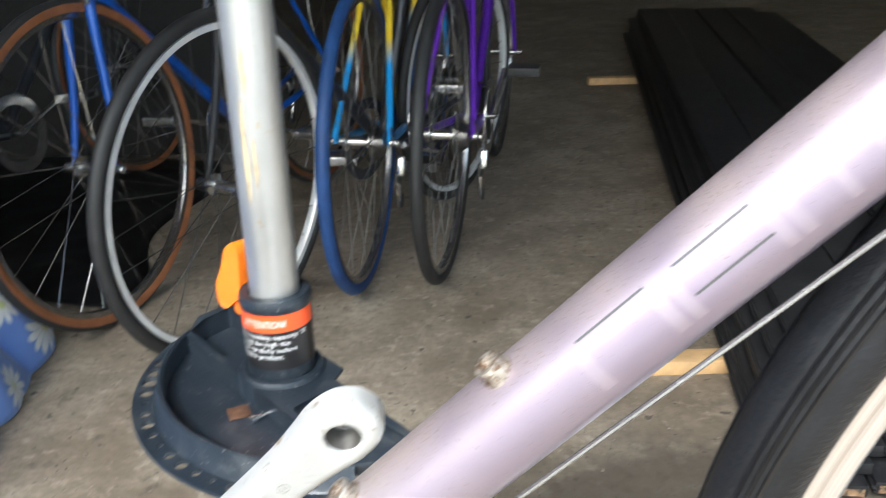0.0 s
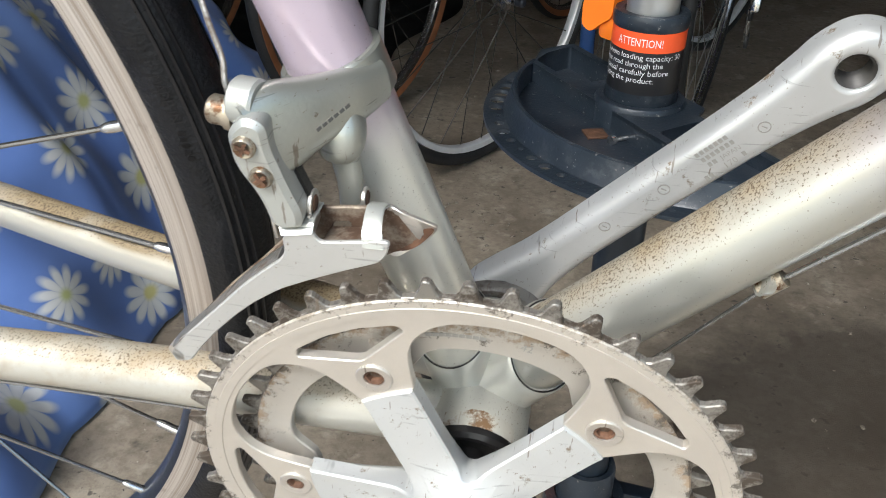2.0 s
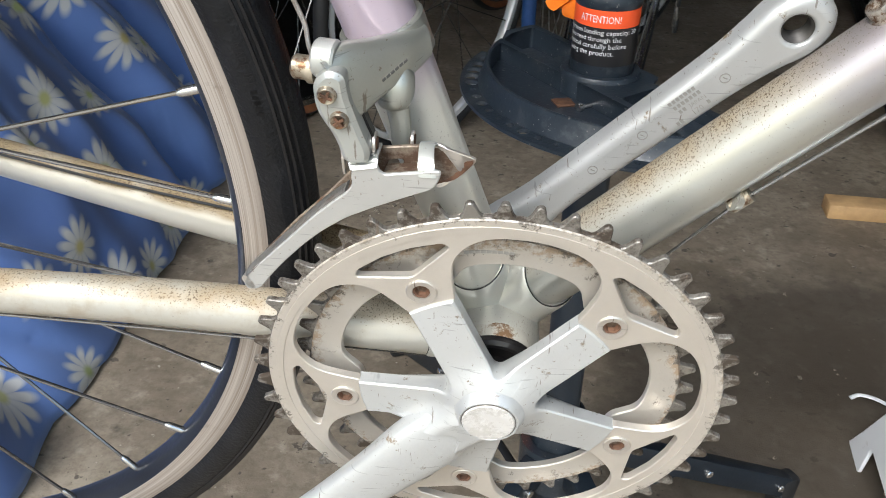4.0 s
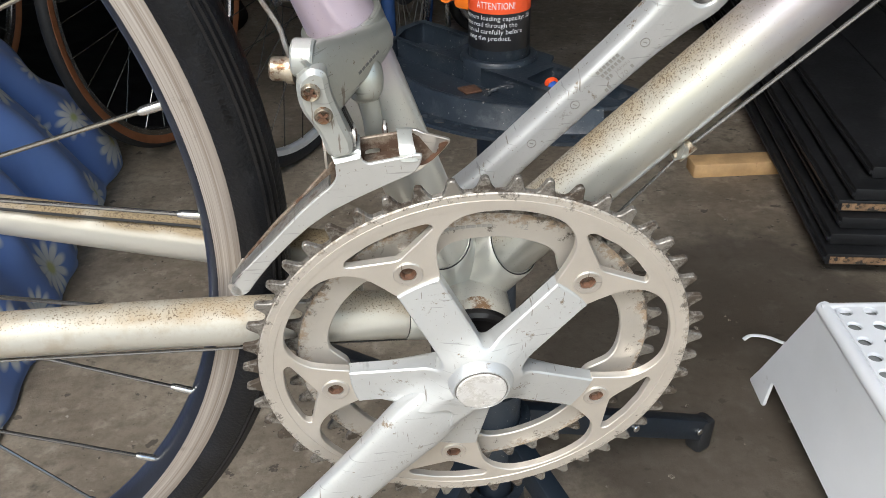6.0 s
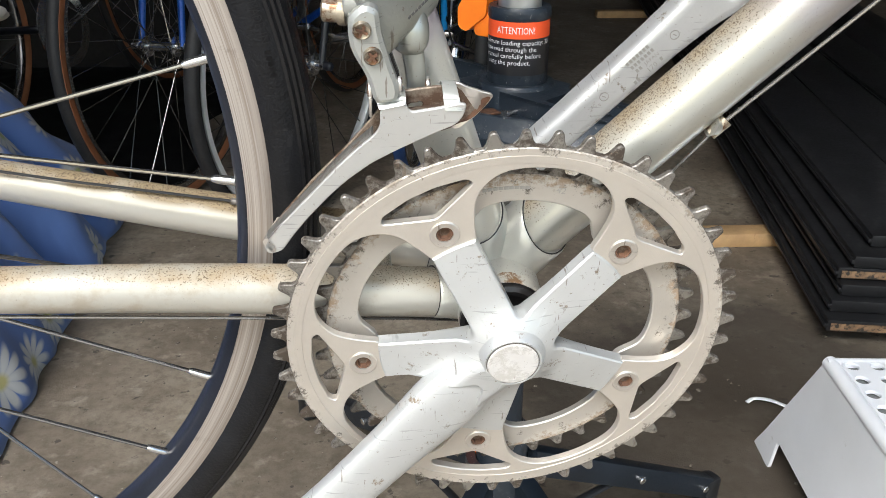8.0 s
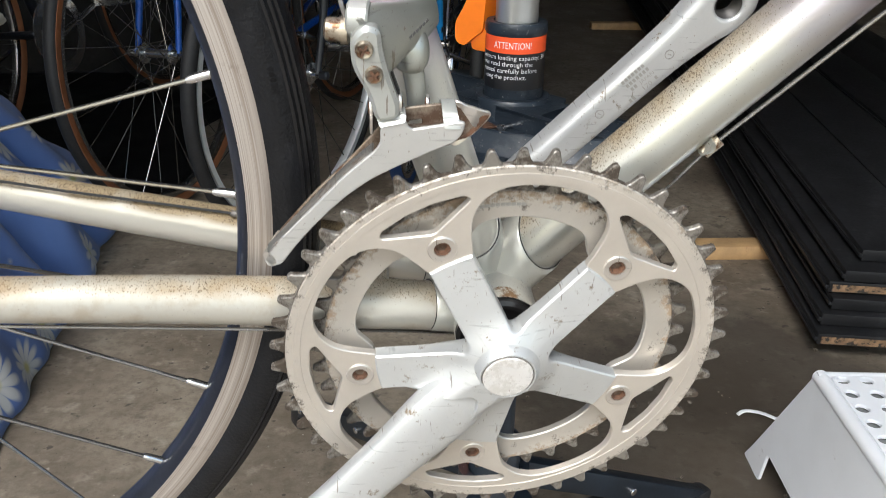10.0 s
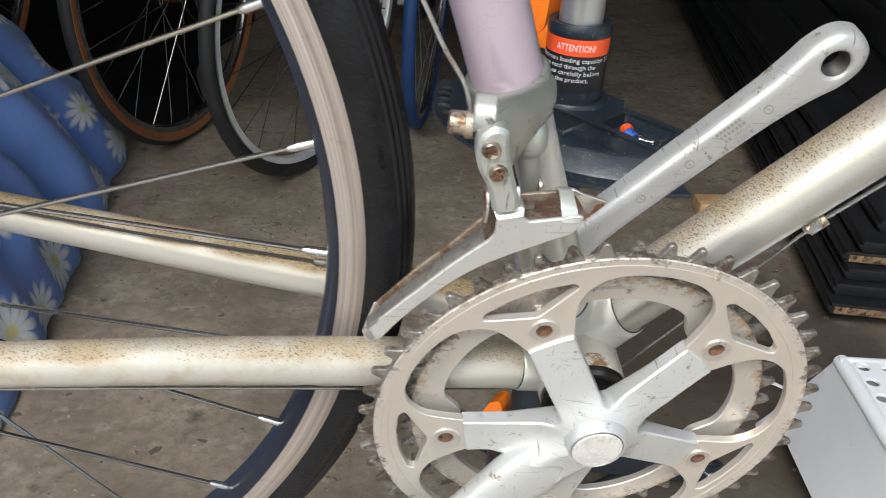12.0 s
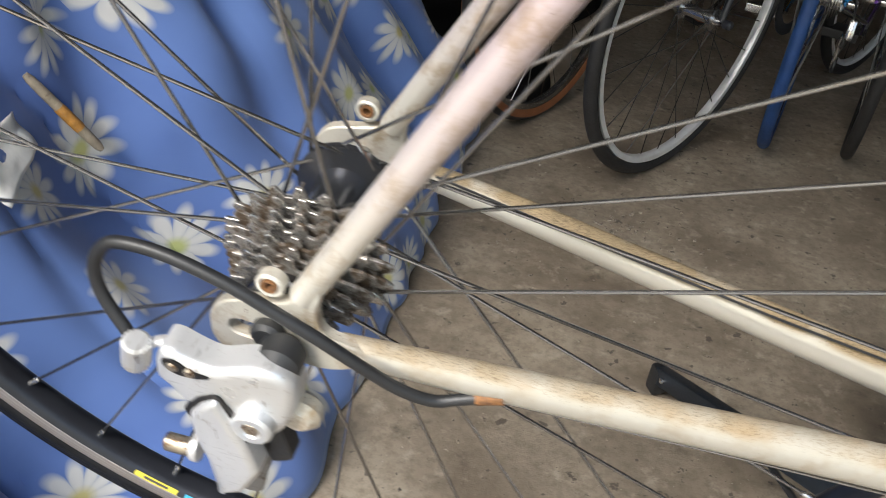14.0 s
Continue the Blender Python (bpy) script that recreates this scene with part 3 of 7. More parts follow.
def plate(outer, holes, y0, y1, bm=None, bevel=0.0, shift=None, rounded=0):
    """A flat plate in the x-z plane with holes, from y0 (front) to y1; shift(x, z) moves it along y."""
    bm = bm or bmesh.new()

    def inset(loop, d):
        n, out = len(loop), []
        for i in range(n):
            (ax, az), (bx, bz), (cx, cz) = loop[i - 1], loop[i], loop[(i + 1) % n]
            ux, uz, vx, vz = bx - ax, bz - az, cx - bx, cz - bz
            lu, lv = math.hypot(ux, uz) or 1, math.hypot(vx, vz) or 1
            nx, nz = -(uz / lu + vz / lv), (ux / lu + vx / lv)
            q = math.hypot(nx, nz) or 1
            out.append((bx + d * nx / q, bz + d * nz / q))
        return out

    def area(loop):
        return sum(a[0] * b[1] - b[0] * a[1] for a, b in zip(loop, loop[1:] + loop[:1]))

    loops = []
    for n, loop in enumerate([list(outer)] + [list(h) for h in holes]):
        if (area(loop) > 0) != (n == 0):
            loop.reverse()
        loops.append(loop)

    def ring(loop, y):
        return [bm.verts.new((x, y + (shift(x, z) if shift else 0), z)) for x, z in loop]

    def fill(rs):
        edges = []
        for r in rs:
            for a, b in zip(r, r[1:] + r[:1]):
                edges.append(bm.edges.get((a, b)) or bm.edges.new((a, b)))
        bmesh.ops.triangle_fill(bm, use_beauty=True, use_dissolve=False, edges=edges)

    def band(a, b):
        n = len(a)
        for i in range(n):
            bm.faces.new((a[i], a[(i + 1) % n], b[(i + 1) % n], b[i]))

    s = 1 if y1 > y0 else -1
    fronts, backs = [], []
    for n, loop in enumerate(loops):
        if rounded:
            w = bevel if n == 0 else bevel * 0.3
            stack = [ring(inset(loop, w + 0.0005), y0)]
            for k in range(rounded + 1):
                a = math.pi / 2 * k / rounded
                stack.append(ring(inset(loop, w * (1 - math.sin(a))), y0 + s * w * (1 - math.cos(a))))
            stack.append(ring(loop, y1))
            for p, q in zip(stack, stack[1:]):
                band(p, q)
            fronts.append(stack[0]), backs.append(stack[-1])
            continue
        f0 = ring(inset(loop, bevel) if bevel else loop, y0)
        f1 = ring(loop, y0 + s * bevel) if bevel else f0
        b1 = ring(loop, y1)
        if bevel:
            band(f0, f1)
        band(f1, b1)
        fronts.append(f0), backs.append(b1)
    fill(fronts), fill(backs)
    return bm


def slab(sx, sy, sz, m=None, bevel=0.002, seg=2, bm=None):
    """A box with rounded edges, centred on m."""
    bm = bm or bmesh.new()
    made = bmesh.ops.create_cube(bm, size=1.0)
    vs = made["verts"]
    for v in vs:
        v.co = Vector((v.co.x * sx, v.co.y * sy, v.co.z * sz))
    if bevel:
        es = list({e for v in vs for e in v.link_edges})
        r = bmesh.ops.bevel(bm, geom=es, offset=bevel, segments=seg, affect="EDGES", profile=0.5)
        vs = list({v for f in r["faces"] for v in f.verts} | {v for v in vs if v.is_valid})
    if m is not None:
        bmesh.ops.transform(bm, matrix=m, verts=vs)
    return bm


def smooth_path(pts, n=8):
    """Catmull-Rom points through pts."""
    P = [Vector(p) for p in pts]
    P = [2 * P[0] - P[1]] + P + [2 * P[-1] - P[-2]]
    out = []
    for i in range(1, len(P) - 2):
        a, b, c, d = P[i - 1 : i + 3]
        for k in range(n):
            t = k / n
            out.append(0.5 * (2 * b + (c - a) * t + (2 * a - 5 * b + 4 * c - d) * t * t + (3 * b - a - 3 * c + d) * t ** 3))
    return out + [P[-2]]


def smooth_loop(pts, n=5):
    """A closed Catmull-Rom loop in the plane."""
    m, out = len(pts), []
    for i in range(m):
        a, b, c, d = (Vector(pts[(i + k) % m]) for k in (-1, 0, 1, 2))
        for k in range(n):
            t = k / n
            q = 0.5 * (2 * b + (c - a) * t + (2 * a - 5 * b + 4 * c - d) * t * t + (3 * b - a - 3 * c + d) * t ** 3)
            out.append((q.x, q.y))
    return out


def round_loop(pts, r, n=4):
    """A closed polygon with rounded corners."""
    m, out = len(pts), []
    for i in range(m):
        a, b, c = Vector(pts[i - 1]), Vector(pts[i]), Vector(pts[(i + 1) % m])
        u, v = (a - b), (c - b)
        d = min(r, u.length * 0.45, v.length * 0.45)
        p, q = b + u.normalized() * d, b + v.normalized() * d
        for k in range(n + 1):
            t = k / n
            s = (1 - t) ** 2 * p + 2 * t * (1 - t) * b + t * t * q
            out.append((s.x, s.y))
    return out


def polar(r, deg):
    return (r * math.cos(radians(deg)), r * math.sin(radians(deg)))


def circle(cx, cz, r, n=20):
    return [(cx + r * math.cos(2 * math.pi * k / n), cz + r * math.sin(2 * math.pi * k / n)) for k in range(n)]


def text_bm(words, size, m):
    """Flat lettering as a mesh, laid by m (letters in the x-y plane)."""
    cu = bpy.data.curves.new("lettering", "FONT")
    cu.body, cu.size, cu.resolution_u = words, size, 2
    ob = new("lettering", cu)
    me = bpy.data.meshes.new_from_object(ob.evaluated_get(bpy.context.evaluated_depsgraph_get()))
    bpy.data.objects.remove(ob)
    bpy.data.curves.remove(cu)
    bm = bmesh.new()
    bm.from_mesh(me)
    bpy.data.meshes.remove(me)
    bmesh.ops.triangulate(bm, faces=bm.faces)
    if m is not None:
        bmesh.ops.transform(bm, matrix=m, verts=bm.verts)
    return bm


def thing(name, label, category, m=None, group="", kind=""):
    ob = new(name)
    ob.empty_display_size = 0.05
    if m is not None:
        ob.matrix_basis = m
    return tagged(ob, label, category, group, kind)

# ---- the garage ----
F_Y0, F_Y1, F_X0, F_X1 = -1.25, 7.4, -2.9, 3.6


def structure(name, bm, mat, label, smooth=False):
    return tagged(part(name, bm, mat, None, "", smooth), label, name.split("_")[0], kind="structure")


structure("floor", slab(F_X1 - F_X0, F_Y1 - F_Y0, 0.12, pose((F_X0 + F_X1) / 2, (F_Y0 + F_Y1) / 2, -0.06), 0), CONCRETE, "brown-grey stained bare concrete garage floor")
# Unseen ground; its pale warm tone is set to reflect light onto the bicycle.
structure("ground", slab(900, 900, 0.1, pose(0, 0, -0.15), 0), BOUNCEGROUND, "pale unseen ground outside, toned to bounce light onto the metal")
# Side and back walls stand out of view, added to close the space.
structure("wall_west", slab(0.14, F_Y1 - F_Y0, 2.7, pose(F_X0 - 0.07, (F_Y0 + F_Y1) / 2, 1.35), 0), GARAGEWALL, "plain dark plaster garage side wall")
structure("wall_east", slab(0.14, F_Y1 - F_Y0, 2.7, pose(F_X1 + 0.07, (F_Y0 + F_Y1) / 2, 1.35), 0), GARAGEWALL, "plain dark plaster garage side wall")
structure("wall_north", slab(F_X1 - F_X0 + 0.28, 0.14, 2.7, pose((F_X0 + F_X1) / 2, F_Y1 + 0.07, 1.35), 0), GARAGEWALL, "plain dark plaster garage back wall")
# Added wall; its near-black colour stands in for deep shade behind the bicycles.
structure("wall_inner", slab(2.55, 0.10, 2.7, pose(-1.62, 2.86, 1.35), 0), BACKDARK, "near-black partition added as a dark backdrop behind the parked bicycles")
# Unseen ceiling; its front edge is set to shade the deeper floor.
structure("ceiling", slab(F_X1 - F_X0 + 0.28, F_Y1 - F_Y0, 0.12, pose((F_X0 + F_X1) / 2, (F_Y0 + F_Y1) / 2 + 0.02, 2.76), 0), CEILING, "plain unseen garage ceiling that reaches out to shade the floor")

# ---- the bicycle in the work stand ----
BIKE = pose(0, 0, 0.56, 11, 0, 0)
bike = thing("road_bicycle", "silver and lilac road bicycle, rust-freckled, without chain, in a stand", "bicycle", BIKE)
HUB = Vector((-0.4218, 0, 0.0621))
FHUB = Vector((0.576, 0, 0.1))
ST = Vector((-0.318, 0, 0.948)).normalized()
DT = Vector((0.686, 0, 0.727)).normalized()
DT0 = Vector((0, 0, 0.006))


def tube(name, a, b, r0, r1, parent=bike, mat=PAINT, seg=32, n=6, label=""):
    a, b = Vector(a), Vector(b)
    return part(name, sweep([a.lerp(b, k / n) for k in range(n + 1)], [r0 + (r1 - r0) * k / n for k in range(n + 1)], seg), mat, parent, label)


tube("seat_tube", ST * 0.015, ST * 0.55, 0.0140, 0.0140, mat=SEATLITPAINT, label="silver seat tube that turns lilac above the clamp")
tube("down_tube", DT0 + DT * 0.012, DT0 + DT * 0.62, 0.0149, 0.0149, label="lilac down tube fading to silver with rust freckles")
tube("top_tube", ST * 0.53, DT0 + DT * 0.60 + Vector((-0.02, 0, 0.09)), 0.0135, 0.0135)
tube("head_tube", DT0 + DT * 0.60 + Vector((0.012, 0, -0.03)), DT0 + DT * 0.60 + Vector((-0.032, 0, 0.12)), 0.018, 0.018)
for s in (1, -1):
    tube("fork_blade", (0.425, s * 0.028, 0.40), FHUB + Vector((-0.004, s * 0.05, 0)), 0.012, 0.0075)
part("fork_crown", slab(0.03, 0.085, 0.03, pose(0.425, 0, 0.41), 0.008), PAINT, bike)
# shell with its short sockets
shell = spin([(0.0165, -0.034), (0.0196, -0.034), (0.0202, -0.031), (0.0202, 0.031), (0.0196, 0.034), (0.0165, 0.034)], 64)
part("bottom_bracket_shell", shell, SHELLPAINT, bike, "silver lugged shell with a rust patch")


def lug(o, d, r, near, dip):
    """A brazed socket: its scalloped lip lies nearest the shell on the drive side; a dark seam follows the lip."""
    o, d = Vector(o), Vector(d)
    side = (Vector((0, -1, 0)) - d * d.dot(Vector((0, -1, 0)))).normalized()
    over = d.cross(side)
    bm, rings, n = bmesh.new(), [], 48

    def at(k, u, q):
        a = 2 * math.pi * k / n
        end = near + dip * (1 - math.cos(a))
        return o + d * (0.004 + (end - 0.004) * u) + q * (math.cos(a) * side + math.sin(a) * over)

    for u, q in ((0, r + 0.0012), (0.3, r + 0.0004), (0.75, r), (0.96, r), (1.0, r - 0.0005), (1.01, r - 0.0022)):
        rings.append([bm.verts.new(at(k, u, q)) for k in range(n)])
    for a, b in zip(rings, rings[1:]):
        for k in range(n):
            bm.faces.new((a[k], a[(k + 1) % n], b[(k + 1) % n], b[k]))
    ob = part("lug", bm, SHELLPAINT, bike)
    seam = sweep([at(k, 1.0, r - 0.0010) for k in range(n + 1)], 0.0004, 6)
    part("lug_seam", seam, GREASESHADE, ob, "thin dark grime line along the lug")


lug((0, 0, 0), ST, 0.0158, 0.0300, 0.0085)
lug(DT0, DT, 0.0168, 0.0262, 0.0085)
for s in (1, -1):
    lug((0, s * 0.0155, 0.0), Vector((-0.045, s * 0.0035, 0.0070)).normalized(), 0.0126, 0.0300, 0.0015)
part("bearing_cup", spin([(0.0075, -0.0335), (0.0145, -0.0335), (0.0156, -0.0366), (0.0180, -0.0372), (0.0199, -0.0360), (0.0199, -0.0330), (0.0075, -0.0325)], 40), GREASESHADE, bike, "black greasy bearing cup")
part("lock_ring", spin([(0.0170, 0.0345), (0.0225, 0.0345), (0.0235, 0.0360), (0.0235, 0.0400), (0.0220, 0.0410), (0.0170, 0.0410)], 36), GRIMY, bike, "dull steel lock ring")
part("axle_spindle", sweep([(0, -0.055, 0), (0, 0.062, 0)], 0.0068, 20), GREASESHADE, bike)
for s in (1, -1):
    pts = [(-0.012, s * 0.0165, 0.0015), (-0.06, s * 0.0215, 0.0092), (-0.14, s * 0.0300, 0.0212), (-0.23, s * 0.0425, 0.0340), (-0.32, s * 0.0555, 0.0468), (-0.372, s * 0.062, 0.0538), (-0.392, s * 0.0635, 0.0563)]
    part("chainstay", sweep(smooth_path(pts, 5), [0.0108 - 0.0050 * max(0, (k - 6) / 24) for k in range(31)], 28, flat=1.13), CHAINPAINT if s < 0 else FARSTAYPAINT, bike, "silver chainstay with rust-brown upper side")
    pts = [(-0.4075, s * 0.0635, 0.083), (-0.3555, s * 0.056, 0.1745), (-0.25, s * 0.041, 0.360), (-0.165, s * 0.019, 0.510)]
    part("seatstay", sweep(smooth_path(pts, 5), [0.0064 + 0.0012 * min(1, k / 5) for k in range(16)], 20), STAYPAINT, bike, "slim seatstay, pale pink paint with worn spots")
    y0 = s * 0.0655 if s > 0 else -0.0655
    loop = smooth_loop([(-0.4510, 0.0545), (-0.4495, 0.0650), (-0.4430, 0.0730), (-0.4340, 0.0765), (-0.4240, 0.0785), (-0.4120, 0.0825), (-0.4055, 0.093), (-0.398, 0.091), (-0.400, 0.077), (-0.396, 0.066), (-0.380, 0.0605), (-0.383, 0.049), (-0.397, 0.0430), (-0.410, 0.0430), (-0.421, 0.0365), (-0.434, 0.0345), (-0.445, 0.0400), (-0.450, 0.0470)], 4)
    slot = smooth_loop([(-0.4415, 0.0585), (-0.4375, 0.0632), (-0.4237, 0.0612), (-0.4134, 0.0570), (-0.4200, 0.0525), (-0.4379, 0.0538)], 4)
    d = part("dropout", plate(loop, [slot], y0 - 0.003, y0 + 0.003, bevel=0.0008), REARPAINT, bike, "cream painted dropout with a rusty slot")
    part("eyelet", plate(smooth_loop([polar_p for polar_p in circle(-0.4205, 0.0890, 0.0066, 12)], 3), [circle(-0.4205, 0.0895, 0.0036, 14)], y0 - 0.0030, y0 + 0.0030, bevel=0.001), REARPAINT, d)
    part("eyelet_thread", spin([(0.0021, -0.0032), (0.00365, -0.0034), (0.00365, 0.0034), (0.0021, 0.0032)], 16, centre=(-0.4205, y0, 0.0895)), ORANGERUST, d, "rusted threaded hole")
part("stay_bridge", sweep([(-0.055, -0.026, 0.008), (-0.055, 0.026, 0.008)], 0.006, 16), PAINT, bike)


# wheels: centred on their axle, in the x-z plane
def wheel(name, hub, first, drive=True, spokes=32, label=""):
    w = new(name)
    w.empty_display_size = 0.05
    w.parent, w.location = bike, hub
    tagged(w, label)
    rim = part("rim", spin([(0.3046, -0.0030), (0.3052, -0.0062), (0.3072, -0.0094), (0.3096, -0.0112), (0.3110, -0.0108), (0.3205, -0.0100), (0.3205, 0.0100), (0.3110, 0.0108), (0.3096, 0.0112), (0.3072, 0.0094), (0.3052, 0.0062), (0.3046, 0.0030)], 180), RIMDARK, w, "dark anodised alloy rim")
    for s in (-1, 1):
        part("brake_track", spin([(0.3098, s * 0.0108), (0.3100, s * 0.0116), (0.3146, s * 0.0113), (0.3208, s * 0.0117), (0.3216, s * 0.0112), (0.3216, s * 0.0098), (0.3206, s * 0.0098)], 180), RIM, w, "worn brushed brake track")
    prof = []
    for k in range(33):
        a = radians(-122 + 244 * k / 32)
        rr = 0.0137 * (1.0 - (0.030 if k in (7, 9, 11, 21, 23, 25) else 0))
        prof.append((0.3284 + rr * math.cos(a), rr * math.sin(a)))
    part("tyre", spin(prof + [(0.3185, 0.0098), (0.3185, -0.0098)], 180), RUBBER, w, "black slick tyre with fine shoulder grooves")
    for a in (38, 50, 62):
        for s in (-1, 1):
            c, d = 0.3284 + 0.01355 * math.cos(radians(a)), s * 0.01355 * math.sin(radians(a))
            part("tread_rib", spin([(c - 0.0003, d - 0.0003), (c + 0.0010, d - 0.0004), (c + 0.0010, d + 0.0004), (c - 0.0003, d + 0.0003)], 160), TREAD, w)
    part("hub_shell", spin([(0.006, -0.040), (0.012, -0.040), (0.0125, -0.024), (0.0255, -0.0225), (0.0262, -0.019), (0.0150, -0.016), (0.0135, 0.0), (0.0150, 0.029), (0.0262, 0.0315), (0.0262, 0.0355), (0.0200, 0.0365), (0.0150, 0.046), (0.009, 0.052), (0.006, 0.052)], 40), HUBBLACK, w, "black alloy hub")
    part("axle", sweep([(0, -0.074, 0), (0, 0.074, 0)], 0.0049, 14), STEEL, w)
    one = part("spoke", sweep([(0, 0, 0), (0, 0, 0.5), (0, 0, 1)], [0.00105] * 3, 8), SPOKEWIRE, w)
    nip = part("nipple", sweep([(0, 0, 0), (0, 0, 0.009), (0, 0, 0.011), (0, 0, 0.0125)], [0.0021, 0.0021, 0.0019, 0.0014], 10), CHROME, w)
    for k in range(spokes):
        a = radians(first + 360 / spokes * k)
        right = k % 2 == 0
        sgn = -1 if k % 4 in (0, 1) else 1
        fa = a + sgn * radians(64)
        y = -0.0205 if right else 0.0335
        y += (0.0022 if (k // 2) % 2 else -0.0022)
        p = Vector((0.0225 * math.cos(fa), y, 0.0225 * math.sin(fa)))
        q = Vector((0.3065 * math.cos(a), -0.001 if right else 0.001, 0.3065 * math.sin(a)))
        d = q - p
        m = Matrix.Translation(p) @ d.to_track_quat("Z", "Y").to_matrix().to_4x4()
        o = one if k == 0 else share("spoke", one, w)
        o.matrix_basis = m @ Matrix.Diagonal((1, 1, d.length, 1))
        n = nip if k == 0 else share("nipple", nip, w)
        n.matrix_basis = Matrix.Translation(q) @ (-d).to_track_quat("Z", "Y").to_matrix().to_4x4()
    return w


rear = wheel("rear_wheel", HUB, 10.0, label="narrow road wheel with a black tyre and brushed rim")
front = wheel("front_wheel", FHUB, 4.0, label="narrow road wheel with a black tyre and brushed rim")
# oval rim decal with unreadable lettering
def rim_sticker(name, r0, r1, a0, a1, proud, mat, label=""):
    """A sticker on the slanted inner band of the rim."""
    prof = [(q, -0.0098 - 0.6 * (q - 0.3076) - proud) for q in (r0, (r0 + r1) / 2, r1)]
    return part(name, spin(prof, 14, closed=False, a0=radians(a0), a1=radians(a1)), mat, rear, label)


rim_sticker("rim_decal", 0.3058, 0.3094, -118.5, -112.3, 0.0003, YELLOW, "yellow rim sticker with dark marks")
rim_sticker("rim_decal_mark", 0.3068, 0.3084, -117.2, -113.6, 0.0005, DECALLINE)
rim_sticker("rim_decal", 0.3058, 0.3094, -111.2, -104.6, 0.0003, CYAN, "sky-blue rim sticker with pale marks")
for k in range(4):
    rim_sticker("rim_decal_mark", 0.3066, 0.3086, -110.4 + 1.4 * k, -109.6 + 1.4 * k, 0.0005, INK if k % 2 else YELLOW)

# moulded lettering on the sidewall; the last word is too worn to read
def sidewall_word(words, a, width):
    bm = text_bm(words, 1.0, None) if words else slab(1.0, 0.45, 0.001, pose(0.5, 0.3, 0), 0)
    if words:
        bmesh.ops.subdivide_edges(bm, edges=[e for e in bm.edges if e.calc_length() > 0.3], cuts=2)
    xs = [v.co.x for v in bm.verts]
    for v in bm.verts:
        t = radians(a) - (v.co.x - min(xs)) / (max(xs) - min(xs)) * width / 0.333
        c = radians(-80 + 15 * (v.co.y / 0.7 - 0.5))
        q = 0.3284 + 0.01395 * math.cos(c)
        v.co = Vector((q * math.cos(t), 0.01395 * math.sin(c), q * math.sin(t)))
    return part("moulded_lettering", bm, TREAD, rear, "raised lettering moulded in the sidewall", smooth=False)


sidewall_word("MADE", 14.1, 0.0105)
sidewall_word("IN", 11.9, 0.0045)
for k in range(5):
    sidewall_word("", 10.6 - 0.42 * k, 0.0014)

# sprockets
for k in range(7):
    teeth, y = 13 + int(k * 1.4), -0.0500 + 0.0047 * k
    r = teeth * 0.0121 / (2 * math.pi)
    loop = []
    for i in range(teeth):
        a = 360 / teeth * i + 7 * k
        st = 360 / teeth
        loop += [polar(r - 0.0035, a - 0.36 * st), polar(r - 0.0012, a - 0.26 * st), polar(r + 0.0022, a - 0.13 * st), polar(r + 0.0022, a + 0.11 * st), polar(r - 0.0012, a + 0.26 * st), polar(r - 0.0035, a + 0.36 * st)]
    part("sprocket", plate(loop, [circle(0, 0, 0.0170, 24)], y - 0.0009, y + 0.0009, bevel=0.0003), SPROCKET, rear, "grimy steel sprocket", smooth=False)
part("freehub_body", sweep([(0, -0.054, 0), (0, -0.018, 0)], 0.0187, 32), GREASESHADE, rear)
part("lockring", spin([(0.010, -0.0555), (0.0165, -0.0555), (0.0180, -0.0535), (0.010, -0.0535)], 24), STEEL, rear)
for y in (-0.071, 0.071):
    part("axle_nut", disc(0.0078, y - 0.004, y + 0.004, seg=20, bevel=0.002), BLACKPLASTIC, rear)
part("axle_knob", disc(0.0108, -0.088, -0.070, (0.0085, 0, -0.0045), 24, 0.004), BLACKPLASTIC, rear, "black plastic axle knob")

# ---- crankset ----
crank = new("crankset")
crank.empty_display_size = 0.05
crank.parent = bike
tagged(crank, "worn silver double crankset with grimy teeth")
BOLTS = [45 + 72 * k for k in range(5)]


def tooth_loop(n, root, tip, phase):
    out, st = [], 360 / n
    for i in range(n):
        a = phase + st * i
        out += [polar(root, a - 0.34 * st), polar(root + 0.0012, a - 0.25 * st), polar(tip - 0.0006, a - 0.11 * st), polar(tip, a - 0.03 * st), polar(tip, a + 0.05 * st), polar(tip - 0.0007, a + 0.12 * st), polar(root + 0.0012, a + 0.25 * st), polar(root, a + 0.34 * st)]
    return out


def web(keys, n=12):
    """Inner outline of a ring that reaches in to five bolt tabs: keys of (degrees from the bolt, radius)."""
    half = keys + [(72 - d, r) for d, r in reversed(keys[:-1])]
    out = []
    for b in BOLTS:
        for d, r in half[:-1]:
            out.append(polar(r, b + d))
    return smooth_loop(out, 3)


big_keys = [(0, 0.0566), (6, 0.0566), (9.6, 0.0568), (10.7, 0.0585), (11.4, 0.0640), (13.3, 0.0742), (16.8, 0.0812), (22, 0.0860), (28, 0.0877), (36, 0.0882)]
tri = [round_loop([polar(0.0730, b), polar(0.0838, b + 14.2), polar(0.0862, b + 12.5), polar(0.0868, b + 4), polar(0.0868, b - 4), polar(0.0862, b - 12.5), polar(0.0838, b - 14.2)], 0.0022, 3) for b in BOLTS]
bolt_holes = [circle(*polar(0.065, b), 0.0051, 18) for b in BOLTS]
